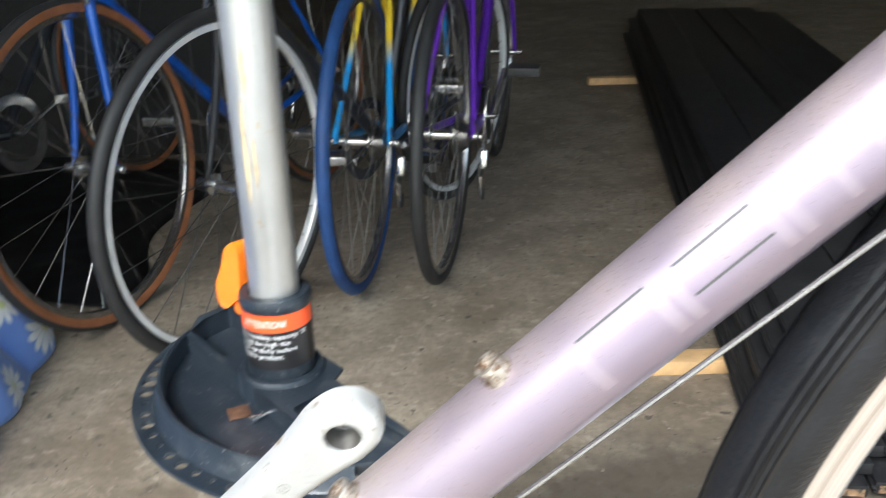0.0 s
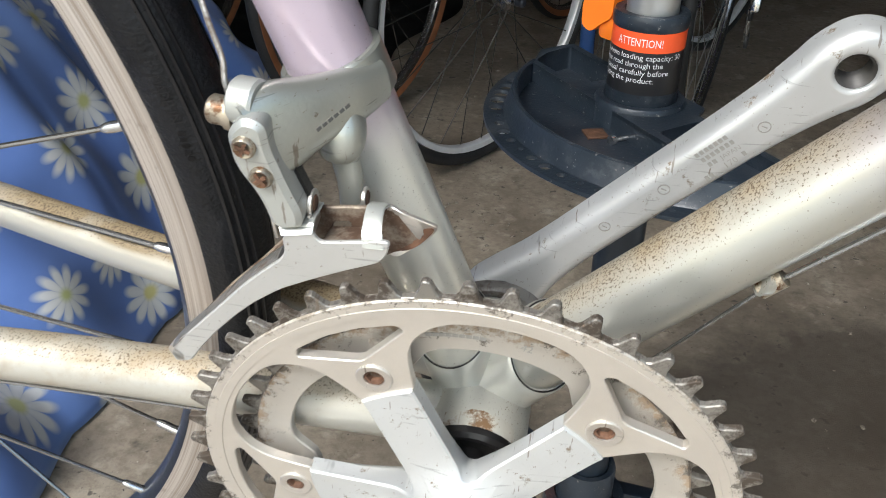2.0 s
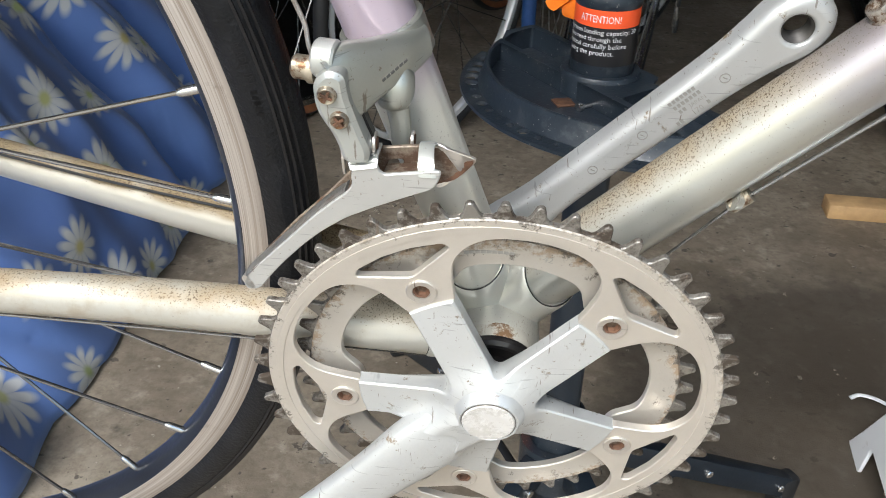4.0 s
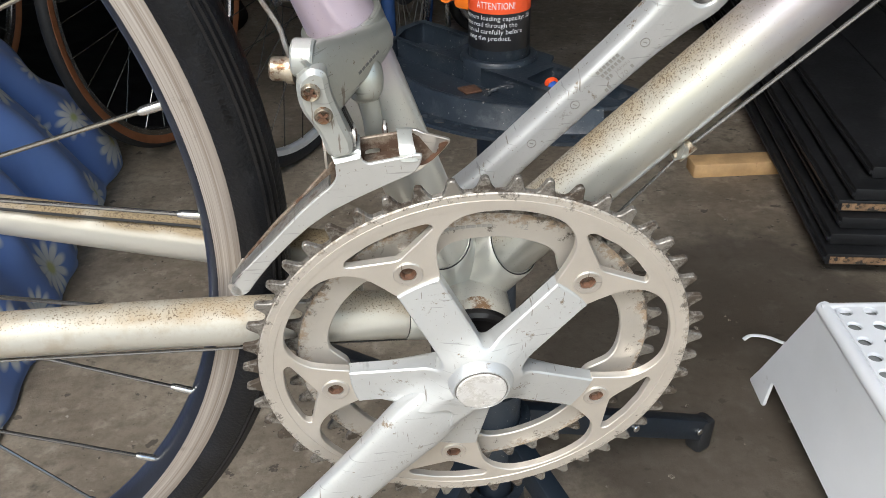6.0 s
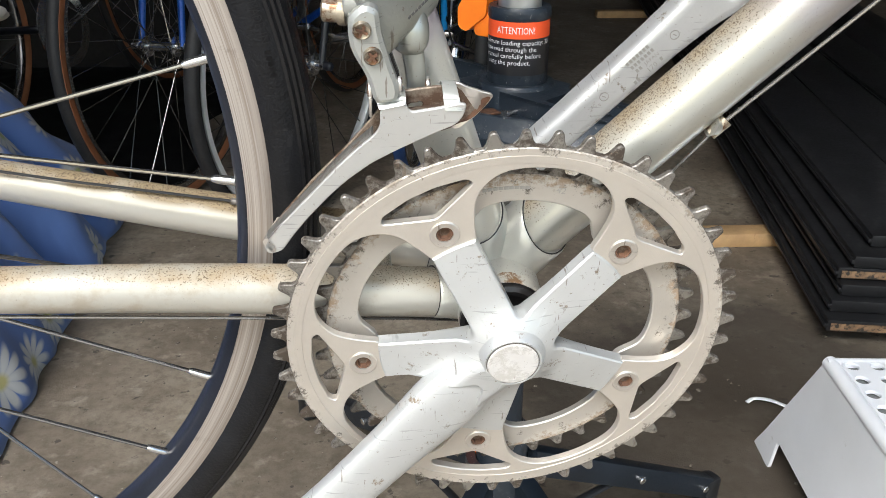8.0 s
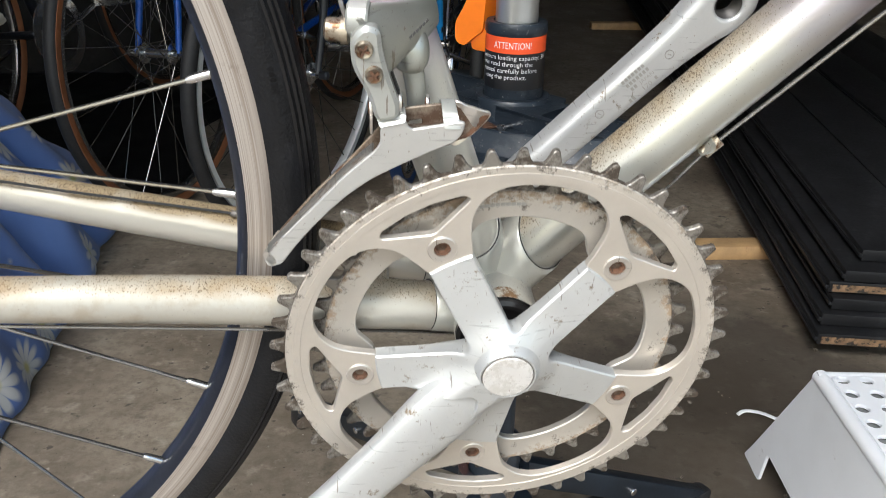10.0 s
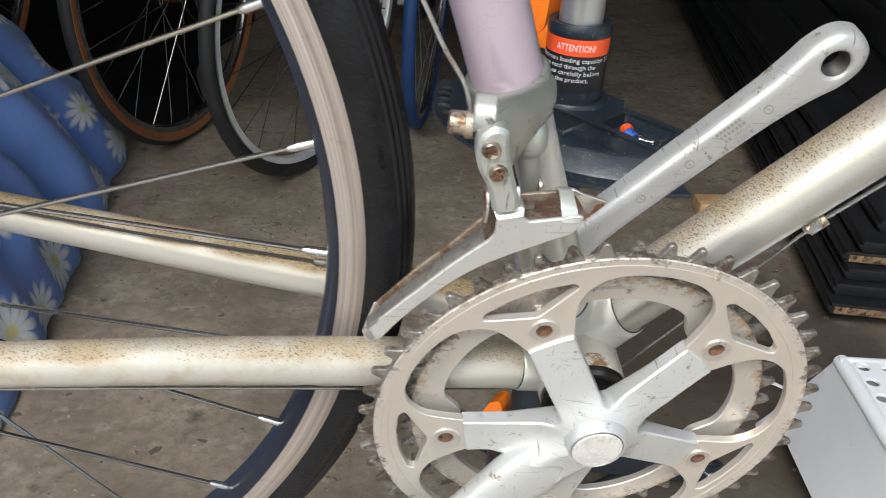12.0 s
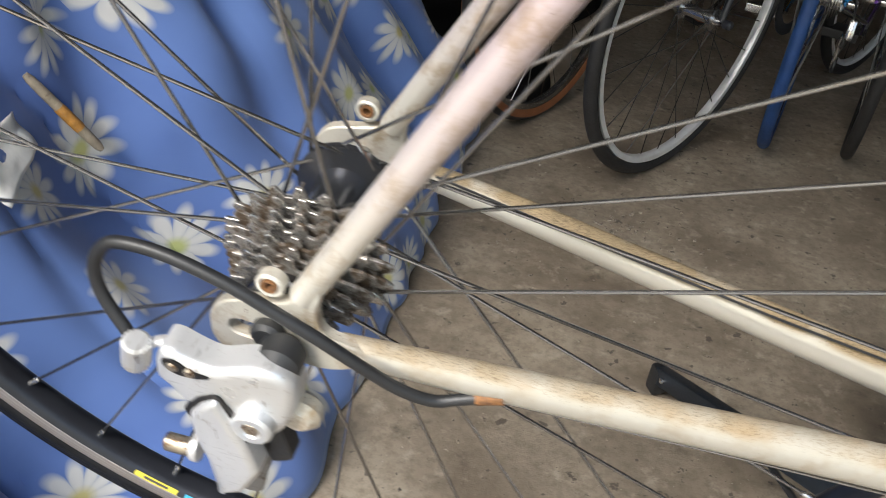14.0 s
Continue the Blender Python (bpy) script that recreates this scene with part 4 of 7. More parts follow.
part("outer_chainring", plate([polar(0.0968, 360 * k / 180) for k in range(180)], [web(big_keys)] + tri + bolt_holes, -0.0483, -0.0446, bevel=0.0004), RINGALLOY, crank, "worn silver outer chainring with five cut-outs")
part("outer_ring_ridge", spin([(0.0902, -0.0481), (0.0904, -0.0486), (0.0934, -0.0486), (0.0936, -0.0481)], 150), RINGALLOY, crank)
part("outer_teeth", plate(tooth_loop(50, 0.0972, 0.1036, 3.0), [[polar(0.0950, 360 * k / 150) for k in range(150)]], -0.0476, -0.0452, bevel=0.0004), TEETH, crank, "dark grimy teeth of the outer ring", smooth=False)
in_keys = [(0, 0.0572), (7, 0.0578), (11, 0.0610), (15, 0.0650), (20, 0.0668), (28, 0.0675), (36, 0.0677)]
part("inner_chainring", plate([polar(0.0800, 360 * k / 150) for k in range(150)], [web(in_keys)] + bolt_holes, -0.0400, -0.0366, bevel=0.0005), INNERALLOY, crank, "dirty inner chainring with dried brown grime")
part("inner_teeth", plate(tooth_loop(42, 0.0806, 0.0868, 1.0), [[polar(0.0785, 360 * k / 120) for k in range(120)]], -0.0394, -0.0370, bevel=0.0004), TEETH, crank, "grimy brown teeth of the inner ring", smooth=False)
for b in BOLTS:
    x, z = polar(0.065, b)
    nut = part("chainring_bolt", spin([(0.0032, -0.0475), (0.0036, -0.0489), (0.0058, -0.0491), (0.0062, -0.0488), (0.0063, -0.0482), (0.0050, -0.0475), (0.0050, -0.037), (0.0030, -0.037)], 24, centre=(x, 0, z)), PLATE, crank, "silver bolt with a rusty socket")
    part("bolt_socket", spin([(0.0024, -0.0470), (0.0028, -0.0482), (0.0037, -0.0485), (0.0037, -0.0450), (0.0024, -0.0450)], 6, centre=(x, 0, z)), RUST, crank, "rusted hexagon socket")
    part("socket_bottom", disc(0.0026, -0.0462, -0.044, (x, 0, z), 12), RUSTDARK, crank)

# spider with the drive-side arm


def spider_mesh():
    """Five straight-sided arms with filleted valleys; the face rises to the middle and into the crank arm, with deep square walls."""
    w, end, rf = 0.0099, 0.0574, 0.0038
    rc = (w + rf) / math.sin(radians(36))
    d_end, d_fil = math.degrees(math.asin(w / end)), math.degrees(math.atan2(w, rc * math.cos(radians(36))))

    def edge(d):
        if d <= d_end:
            return end
        if d <= d_fil:
            return w / math.sin(radians(d))
        q = radians(36 - d)
        return rc * math.cos(q) - math.sqrt(max(0.0, rf * rf - (rc * math.sin(q)) ** 2))

    half = [d_end * k / 4 for k in range(5)] + [d_end + (d_fil - d_end) * (k / 8) ** 1.5 for k in range(1, 9)] + [d_fil + (36 - d_fil) * k / 5 for k in range(1, 6)]
    steps = half + [72 - d for d in reversed(half[1:-1])]
    rim = []
    for b in BOLTS:
        for d in steps:
            rim.append((b + d, edge(d if d <= 36 else 72 - d)))
    n = len(rim)
    loop = [polar(r, a) for a, r in rim]
    inner = []
    for k in range(n):
        a, b, c = Vector(loop[k - 1]), Vector(loop[k]), Vector(loop[(k + 1) % n])
        t = ((b - a).normalized() + (c - b).normalized()).normalized()
        inner.append(b + Vector((-t.y, t.x)) * 0.0007)

    def ease(x):
        x = min(1, max(0, x))
        return x * x * (3 - 2 * x)

    def face(x, z):
        r = math.hypot(x, z)
        s, v = -(x + z) * math.sqrt(0.5), abs(x - z) * math.sqrt(0.5)
        cone = 0.0085 * max(0.0, 1 - r / 0.056) + 0.0055 * (1 - ease((r - 0.011) / 0.015))
        ridge = 0.0142 * ease((s + 0.004) / 0.016) * (1 - ease((v - 0.007) / 0.0135))
        return -0.0496 - (cone ** 6 + ridge ** 6) ** (1 / 6)

    bm, rings = bmesh.new(), []
    mid = bm.verts.new((0, face(0, 0), 0))
    for t in (0.12, 0.22, 0.31, 0.40, 0.48, 0.56, 0.64, 0.72, 0.80, 0.87, 0.94, 1.0):
        rings.append([bm.verts.new((p.x * t, face(p.x * t, p.y * t), p.y * t)) for p in inner])
    rings.append([bm.verts.new((x, face(x, z) + 0.0007, z)) for x, z in loop])
    rings.append([bm.verts.new((x, face(x, z) + 0.0064, z)) for x, z in loop])
    rings.append([bm.verts.new((x * 0.8, -0.0440, z * 0.8)) for x, z in loop])
    tail = bm.verts.new((0, -0.0400, 0))
    for a, b in zip(rings, rings[1:]):
        for k in range(n):
            bm.faces.new((a[k], a[(k + 1) % n], b[(k + 1) % n], b[k]))
    for k in range(n):
        bm.faces.new((mid, rings[0][k], rings[0][(k + 1) % n]))
        bm.faces.new((tail, rings[-1][k], rings[-1][(k + 1) % n]))
    return bm


part("spider", spider_mesh(), ALLOY, crank, "five-armed silver spider with scratches")
u = Vector((*polar(1, 225),))
arm_pts, arm_r = [], []
for s, w_, y in ((0.012, 0.0100, -0.0540), (0.022, 0.0135, -0.0548), (0.038, 0.0160, -0.0562), (0.07, 0.0138, -0.0612), (0.11, 0.0128, -0.0670), (0.15, 0.0130, -0.0712), (0.170, 0.0138, -0.0718), (0.180, 0.0105, -0.0718), (0.1835, 0.004, -0.0718)):
    arm_pts.append((u.x * s, y, u.y * s)), arm_r.append(w_)
sec = []
for (x, y, z), w_ in zip(arm_pts, arm_r):
    sec.append(((x, y, z), Vector((u.y * w_, 0, -u.x * w_)), Vector((0, w_ * 0.50, 0))))
part("crank_arm", loft(sec, 44, 2.7, 4), ALLOY, crank, "silver crank arm with long scratches")
patch = spin([(0.0203, -0.0335), (0.0204, -0.0330), (0.0204, -0.0270), (0.0203, -0.0262)], 16, closed=False, a0=radians(40), a1=radians(120))
for v in patch.verts:
    v.co.y += 0.0022 * noise.noise(v.co * 260) if v.co.y > -0.030 else 0
part("rust_patch", patch, RUSTY, bike, "brown rust patch on the shell's rim")
part("arm_boss", spin([(0.0116, -0.0600), (0.0116, -0.0640), (0.0119, -0.0644), (0.0125, -0.0644), (0.0132, -0.0634), (0.0150, -0.0604), (0.0158, -0.0580)], 56, closed=False), ALLOY, crank)
part("cap_groove", spin([(0.0112, -0.0600), (0.0112, -0.0643), (0.0116, -0.0643), (0.0116, -0.0600)], 56), GRIMY, crank)
part("dust_cap", disc(0.0112, -0.0650, -0.058, seg=44, bevel=0.0005), scratched_alloy("scratched_cap", (0.70, 0.68, 0.65), 0.45, (0.40, 0.375, 0.34), (0.47, 0.56), 0.4), crank, "scratched pale dust cap")

# non-drive arm
left = [(-0.019, 0.0), (-0.016, 0.0115), (-0.008, 0.0178), (0.004, 0.0180), (0.020, 0.0135), (0.040, 0.0112), (0.08, 0.0106), (0.13, 0.0112), (0.152, 0.0128), (0.165, 0.0150), (0.177, 0.0134), (0.1845, 0.0070), (0.1860, 0.0)]
upper = {-0.016: 0.0085, -0.008: 0.0112, 0.004: 0.0108, 0.020: 0.0090, 0.040: 0.0086, 0.08: 0.0092, 0.13: 0.0102}
left = [(s, upper[s] if s in upper else v) for s, v in left] + [(s, -v) for s, v in reversed(left[1:-1])]
c45 = math.sqrt(0.5)
uv_loop = smooth_loop([(c45 * (s - v), c45 * (s + v)) for s, v in left], 4)
hx, hz = polar(0.1692, 45)
arm = part("crank_arm", plate(uv_loop, [circle(hx, hz, 0.0070, 28)], 0.0575, 0.0705, bevel=0.0056, rounded=3, shift=lambda x, z: 0.0062 * min(1, max(0, (x + z) * c45) / 0.13)), ALLOY, crank, "silver crank arm with an empty threaded pedal hole")
thread = spin([(0.0061, 0), (0.0071, -0.0008), (0.0071, 0.0008)], 24, centre=(hx, 0.0661, hz))
for k in range(6):
    spin([(0.0061, 0), (0.0071, -0.0008), (0.0071, 0.0008)], 24, thread, centre=(hx, 0.0677 + 0.0016 * k, hz))
part("pedal_thread", thread, THREADSHADE, crank)


def on_arm(s, v, proud=0.0002):
    """A point on the inner face of the non-drive arm."""
    y = 0.0575 + 0.0062 * min(1, s / 0.13) - proud
    return Vector((c45 * (s - v), y, c45 * (s + v)))


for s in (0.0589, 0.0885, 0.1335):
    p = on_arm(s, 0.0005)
    part("stamp_ring", spin([(0.0021, -0.0001), (0.0025, -0.0001), (0.0025, 0.0002), (0.0021, 0.0002)], 20, centre=p), STAMPSHADE, crank)
    part("stamp_mark", slab(0.0022, 0.0002, 0.0004, Matrix.Translation(p) @ pose(0, 0, 0, 0, 20, 0), 0), STAMPSHADE, crank, smooth=False)
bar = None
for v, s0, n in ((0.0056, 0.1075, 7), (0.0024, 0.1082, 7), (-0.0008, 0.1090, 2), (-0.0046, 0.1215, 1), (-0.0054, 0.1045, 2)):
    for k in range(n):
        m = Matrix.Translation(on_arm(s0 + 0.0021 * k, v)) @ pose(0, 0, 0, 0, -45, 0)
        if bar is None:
            bar = part("stamped_bar", slab(0.0014, 0.0002, 0.0020, None, 0), STAMPSHADE, crank, smooth=False)
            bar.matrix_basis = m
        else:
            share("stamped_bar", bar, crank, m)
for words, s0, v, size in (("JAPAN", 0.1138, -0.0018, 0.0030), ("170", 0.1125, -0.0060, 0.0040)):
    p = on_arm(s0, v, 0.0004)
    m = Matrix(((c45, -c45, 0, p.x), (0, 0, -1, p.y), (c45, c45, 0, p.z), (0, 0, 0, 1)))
    part("stamped_word", text_bm(words, size, m), STAMPSHADE, crank, smooth=False)
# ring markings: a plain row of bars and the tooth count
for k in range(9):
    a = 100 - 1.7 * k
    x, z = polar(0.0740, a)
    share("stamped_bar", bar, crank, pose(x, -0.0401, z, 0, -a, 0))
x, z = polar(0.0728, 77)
part("stamped_count", text_bm("42", 0.0042, Matrix.Translation((x, -0.0402, z)) @ pose(0, 0, 0, 90, 11, 0)), STAMPSHADE, crank, smooth=False)

# ---- front derailleur ----
fd = new("front_derailleur")
fd.empty_display_size = 0.03
fd.parent = bike
tagged(fd, "grey clamp-on front derailleur with rusty screws and pivots")
along = Vector((0, 1, 0)).rotation_difference(ST).to_matrix().to_4x4()
part("clamp_band", spin([(0.0141, -0.0078), (0.0156, -0.0078), (0.0163, -0.0070), (0.0163, 0.0070), (0.0156, 0.0078), (0.0141, 0.0078)], 48, centre=ST * 0.1482, turn=along), CASTGREY, fd)
upper_edge = [(-0.0607, -0.044, 0.1544), (-0.0548, -0.036, 0.1573), (-0.0461, -0.0265, 0.1546), (-0.0371, -0.015, 0.1515), (-0.0315, -0.004, 0.1494)]
lower_edge = [(-0.0530, -0.044, 0.1305), (-0.0478, -0.038, 0.1318), (-0.0408, -0.028, 0.1350), (-0.0345, -0.017, 0.1350), (-0.0295, -0.005, 0.1358)]
secs = []
for k, (p, q, hw) in enumerate(zip(upper_edge, lower_edge, (0.0030, 0.0052, 0.0056, 0.0050, 0.0040))):
    p, q = Vector(p), Vector(q)
    t = (Vector(upper_edge[min(k + 1, 4)]) + Vector(lower_edge[min(k + 1, 4)]) - Vector(upper_edge[max(k - 1, 0)]) - Vector(lower_edge[max(k - 1, 0)])).normalized()
    back = (p - q).cross(t).normalized()
    back = back if back.y > 0 else -back
    secs.append(((p + q) / 2 + back * hw * 0.9, back * hw, (p - q) / 2))
part("body", loft(secs, 40, 2.8), CASTGREY, fd, "smooth grey cast body")
part("body_lug", loft([((-0.0425, -0.0170, 0.1400), Vector((0.0056, 0, 0.001)), Vector((0, 0.0060, 0))), ((-0.0420, -0.0185, 0.1345), Vector((0.0072, 0, 0.001)), Vector((0, 0.0078, 0))), ((-0.0416, -0.0200, 0.1285), Vector((0.0068, 0, 0.001)), Vector((0, 0.0070, 0))), ((-0.0418, -0.0205, 0.1255), Vector((0.0048, 0, 0)), Vector((0, 0.0048, 0))), ((-0.0418, -0.0205, 0.1243), Vector((0.0016, 0, 0)), Vector((0, 0.0016, 0)))], 32, 2.3), CASTGREY, fd, "rounded cast boss under the body")
part("band_tongue", loft([((-0.0600, -0.0130, 0.1425), Vector((0.0010, 0.0010, 0)), Vector((0, 0, 0.0034))), ((-0.0550, -0.0160, 0.1440), Vector((0.0006, 0.0012, 0)), Vector((0, 0, 0.0036))), ((-0.0490, -0.0172, 0.1455), Vector((0.0004, 0.0012, 0)), Vector((0, 0, 0.0034))), ((-0.0460, -0.0172, 0.1462), Vector((0.0002, 0.0008, 0)), Vector((0, 0, 0.0020)))], 16, 2.6), CASTGREY, fd)
dark_bar = part("maker_mark_bar", slab(0.0011, 0.0002, 0.0016, None, 0), DARKMARK, fd, smooth=False)
dark_bar.matrix_basis = pose(-0.0431, -0.0347, 0.1441, -6, 66, 42)
for k in range(4, 9):
    share("maker_mark_bar", dark_bar, fd, pose(-0.0470 + 0.0013 * k, -0.0389 + 0.0014 * k, 0.1420 + 0.0007 * k, -6, 66, 42))
link = round_loop([(-0.0655, 0.1480), (-0.0600, 0.1530), (-0.0545, 0.1510), (-0.0540, 0.1430), (-0.0500, 0.1290), (-0.0475, 0.1220), (-0.0478, 0.1165), (-0.0565, 0.1150), (-0.0590, 0.1260), (-0.0650, 0.1370)], 0.0045, 5)
# Oversized black plate paints the shade between link and body.
part("link_shade", plate([(x + 0.0011, z - 0.0003) for x, z in link], [], -0.0383, -0.0345), GREASESHADE, fd, "black plate that paints the shaded gap behind the link")
part("outer_link", plate(link, [], -0.0465, -0.0385, bevel=0.0016), CASTPALE, fd, "pale cast outer link")
for n, (x, z) in enumerate(((-0.0605, 0.1443), (-0.0570, 0.1347))):
    sc = part("adjusting_screw", spin([(1e-4, -0.0474), (0.0013, -0.0474), (0.0028, -0.0482), (0.0034, -0.0474), (0.0034, -0.046), (1e-4, -0.046)], 20, closed=False, centre=(x, 0, z)), BRASSY, fd, "rusty cross-head screw")
    slot = slab(0.0042, 0.0006, 0.0010, pose(x, -0.0483, z, 0, 25 + 30 * n, 0), 0, 1)
    slab(0.0010, 0.0006, 0.0042, pose(x, -0.0483, z, 0, 25 + 30 * n, 0), 0, 1, slot)
    part("screw_cross", slot, RUST, fd, smooth=False)
# pinch bolt in its ring, across the link's head
side = TO_X @ pose(0, 0, 0, 0, 6, -10)
part("cable_lobe", spin([(0.0034, -0.0040), (0.0060, -0.0040), (0.0067, -0.0032), (0.0067, 0.0032), (0.0060, 0.0040), (0.0034, 0.0040)], 28, centre=(-0.0620, -0.0355, 0.1515), turn=side), CASTPALE, fd)
part("lobe_neck", loft([((-0.0620, -0.0370, 0.1490), Vector((0.0036, 0, 0)), Vector((0, 0.0056, 0.001))), ((-0.0605, -0.0410, 0.1440), Vector((0.0038, 0, 0)), Vector((0, 0.0046, 0.001)))], 16, 3.0), CASTPALE, fd)
part("lobe_hole", disc(0.0035, -0.0030, 0.0033, (-0.0620, -0.0355, 0.1515), 18, 0.0004, turn=side), RUST, fd, "rust-browned bolt end")
part("cable_bolt", spin([(1e-4, -0.0038), (0.0036, -0.0038), (0.0043, -0.0030), (0.0043, 0.0020), (0.0052, 0.0022), (0.0052, 0.0050), (1e-4, 0.0050)], 22, closed=False, centre=(-0.0705, -0.0345, 0.1470), turn=side), BRASSY, fd, "tarnished cable pinch bolt")
part("return_arm", loft([((-0.0425, -0.0200, 0.1330), Vector((0.0046, 0, 0.001)), Vector((0, 0.0028, 0))), ((-0.0400, -0.0215, 0.1190), Vector((0.0040, 0, 0.001)), Vector((0, 0.0026, 0))), ((-0.0395, -0.0230, 0.1100), Vector((0.0036, 0, 0.001)), Vector((0, 0.0024, 0)))], 16, 3.0), CASTGREY, fd)
# ears with pins that run fore and aft
for x, y, z, hy in ((-0.0580, -0.0372, 0.1168, 0.0042), (-0.0470, -0.0365, 0.1190, 0.0042), (-0.0352, -0.0226, 0.1115, 0.0034)):
    ear = part("pivot_ear", spin([(0.0026, -0.0006), (hy, -0.0006), (hy + 0.0002, 0), (hy, 0.0006), (0.0026, 0.0006)], 24, centre=(x, y, z), turn=TO_X), PLATE, fd)
    part("pivot_ear_root", slab(0.0012, hy * 1.9, 0.0085, pose(x, y - 0.0008, z - 0.0046, 8, 0, 0), 0.0005), PLATE, fd)
    part("pivot_pin", disc(0.0027, -0.0010, 0.0010, (x, y, z), 18, 0.0005, turn=TO_X), RUST, fd, "rusted pivot")
YC = -0.0452
cage = round_loop([(-0.1022, 0.0522), (-0.1000, 0.0574), (-0.0921, 0.0657), (-0.0812, 0.0776), (-0.0708, 0.0893), (-0.0623, 0.0976), (-0.0566, 0.1025), (-0.0546, 0.1059), (-0.0548, 0.1130), (-0.0452, 0.1157), (-0.0443, 0.1127), (-0.0426, 0.1115), (-0.0305, 0.1134), (-0.0256, 0.1145), (-0.0222, 0.1143), (-0.0234, 0.1093), (-0.0259, 0.1059), (-0.0362, 0.1013), (-0.0468, 0.0962), (-0.0579, 0.0902), (-0.0673, 0.0830), (-0.0748, 0.0758), (-0.0828, 0.0669), (-0.0900, 0.0578), (-0.0953, 0.0498), (-0.1009, 0.0486)], 0.0030, 4)
part("cage_outer_plate", plate(cage, [], YC, YC + 0.0013, bevel=0.0004), CHROMEPLATE, fd, "stamped silver cage plate")
flange = smooth_path([(-0.1005, YC + 0.003, 0.0562), (-0.0921, YC + 0.004, 0.0655), (-0.0812, YC + 0.005, 0.0772), (-0.0708, YC + 0.0055, 0.0887), (-0.0623, YC + 0.0055, 0.0970), (-0.0575, YC + 0.005, 0.1015)], 5)
part("cage_flange", sweep(flange, 0.0036, 10, flat=0.16, up=(0.75, 0, -0.65)), GRIMY, fd, "grimy folded edge of the cage")
inner = round_loop([(-0.0500, 0.1130), (-0.0370, 0.1147), (-0.0268, 0.1157), (-0.0198, 0.1146), (-0.0150, 0.1080), (-0.0201, 0.0999), (-0.0275, 0.0966), (-0.0468, 0.0915), (-0.0673, 0.0790), (-0.0900, 0.0540), (-0.0960, 0.0500), (-0.0975, 0.0560), (-0.0812, 0.0760), (-0.0678, 0.0900), (-0.0560, 0.1040)], 0.003, 3)
part("cage_inner_plate", plate(inner, [round_loop([(-0.0440, 0.1035), (-0.0380, 0.1050), (-0.0375, 0.1090), (-0.0435, 0.1080)], 0.0015)], -0.0316, -0.0303, bevel=0.0004), RUSTDARK, fd, "inner cage plate browned by rust")
part("cage_tail", loft([((-0.1000, YC, 0.0530), Vector((0.0012, 0, 0.0012)), Vector((-0.002, 0, 0.0030))), ((-0.0985, -0.0400, 0.0540), Vector((0.0008, 0, 0.0008)), Vector((-0.002, 0, 0.0028))), ((-0.0955, -0.0310, 0.0545), Vector((0.0008, 0, 0.0008)), Vector((-0.002, 0, 0.0026)))], 12, 3.0), PLATE, fd)
part("cage_strap", loft([((-0.0272, YC, 0.1120), Vector((0.0034, 0, 0)), Vector((0, 0.0006, 0.0002))), ((-0.0280, -0.0430, 0.1160), Vector((0.0030, 0, 0)), Vector((0, 0.0005, 0.0005))), ((-0.0284, -0.0360, 0.1186), Vector((0.0028, 0, 0)), Vector((0, 0.0002, 0.0007))), ((-0.0282, -0.0310, 0.1165), Vector((0.0032, 0, 0)), Vector((0, 0.0006, 0.0004)))], 16, 4.0), CASTPALE, fd)
part("cage_shoulder", loft([((-0.0500, YC, 0.1140), Vector((0.0050, 0, 0.0010)), Vector((0, 0.0006, 0.0002))), ((-0.0505, -0.0425, 0.1160), Vector((0.0056, 0, 0.0010)), Vector((0, 0.0004, 0.0006))), ((-0.0515, -0.0330, 0.1150), Vector((0.0066, 0, 0.0012)), Vector((0, 0.0002, 0.0007)))], 16, 4.0), CASTPALE, fd)
part("cage_web", slab(0.0150, 0.0130, 0.0010, pose(-0.0365, -0.0380, 0.1085, -14, -6, 0), 0.0004), RUSTDARK, fd, "rust-brown web between the cage plates")
nose = smooth_loop([(-0.0262, 0.1157), (-0.0198, 0.1150), (-0.0150, 0.1135), (-0.0108, 0.1117), (-0.0135, 0.1060), (-0.0190, 0.1005), (-0.0262, 0.0975)], 4)


def scoop(x, z):
    return -0.0035 * max(0.0, (x + 0.026) / 0.015) + 0.0030 * math.sin(min(1.0, max(0.0, (z - 0.0975) / 0.018)) * math.pi)


part("cage_nose", plate(nose, [], -0.0318, -0.0304, bevel=0.0003, shift=scoop), PLATE, fd, "flared cage nose with brown rust")
part("nose_rust", plate(smooth_loop([(-0.0225, 0.1060), (-0.0170, 0.1090), (-0.0118, 0.1112), (-0.0140, 0.1062), (-0.0190, 0.1012), (-0.0240, 0.1000)], 4), [], -0.0323, -0.0319, shift=scoop), RUST, fd)
part("cable", sweep(smooth_path([(-0.0655, -0.0360, 0.1470), (-0.0680, -0.0350, 0.1560), (-0.0700, -0.0300, 0.1610), (-0.0760, -0.0220, 0.1680), (-0.0815, -0.0140, 0.1770), (-0.0879, -0.0035, 0.1870)], 6), 0.0009, 8), GRIMY, fd, "loose frayed end of a bare gear cable")

# ---- rear derailleur ----
rd = new("rear_derailleur")
rd.empty_display_size = 0.03
rd.parent = bike
tagged(rd, "silver rear derailleur hanging without a chain")
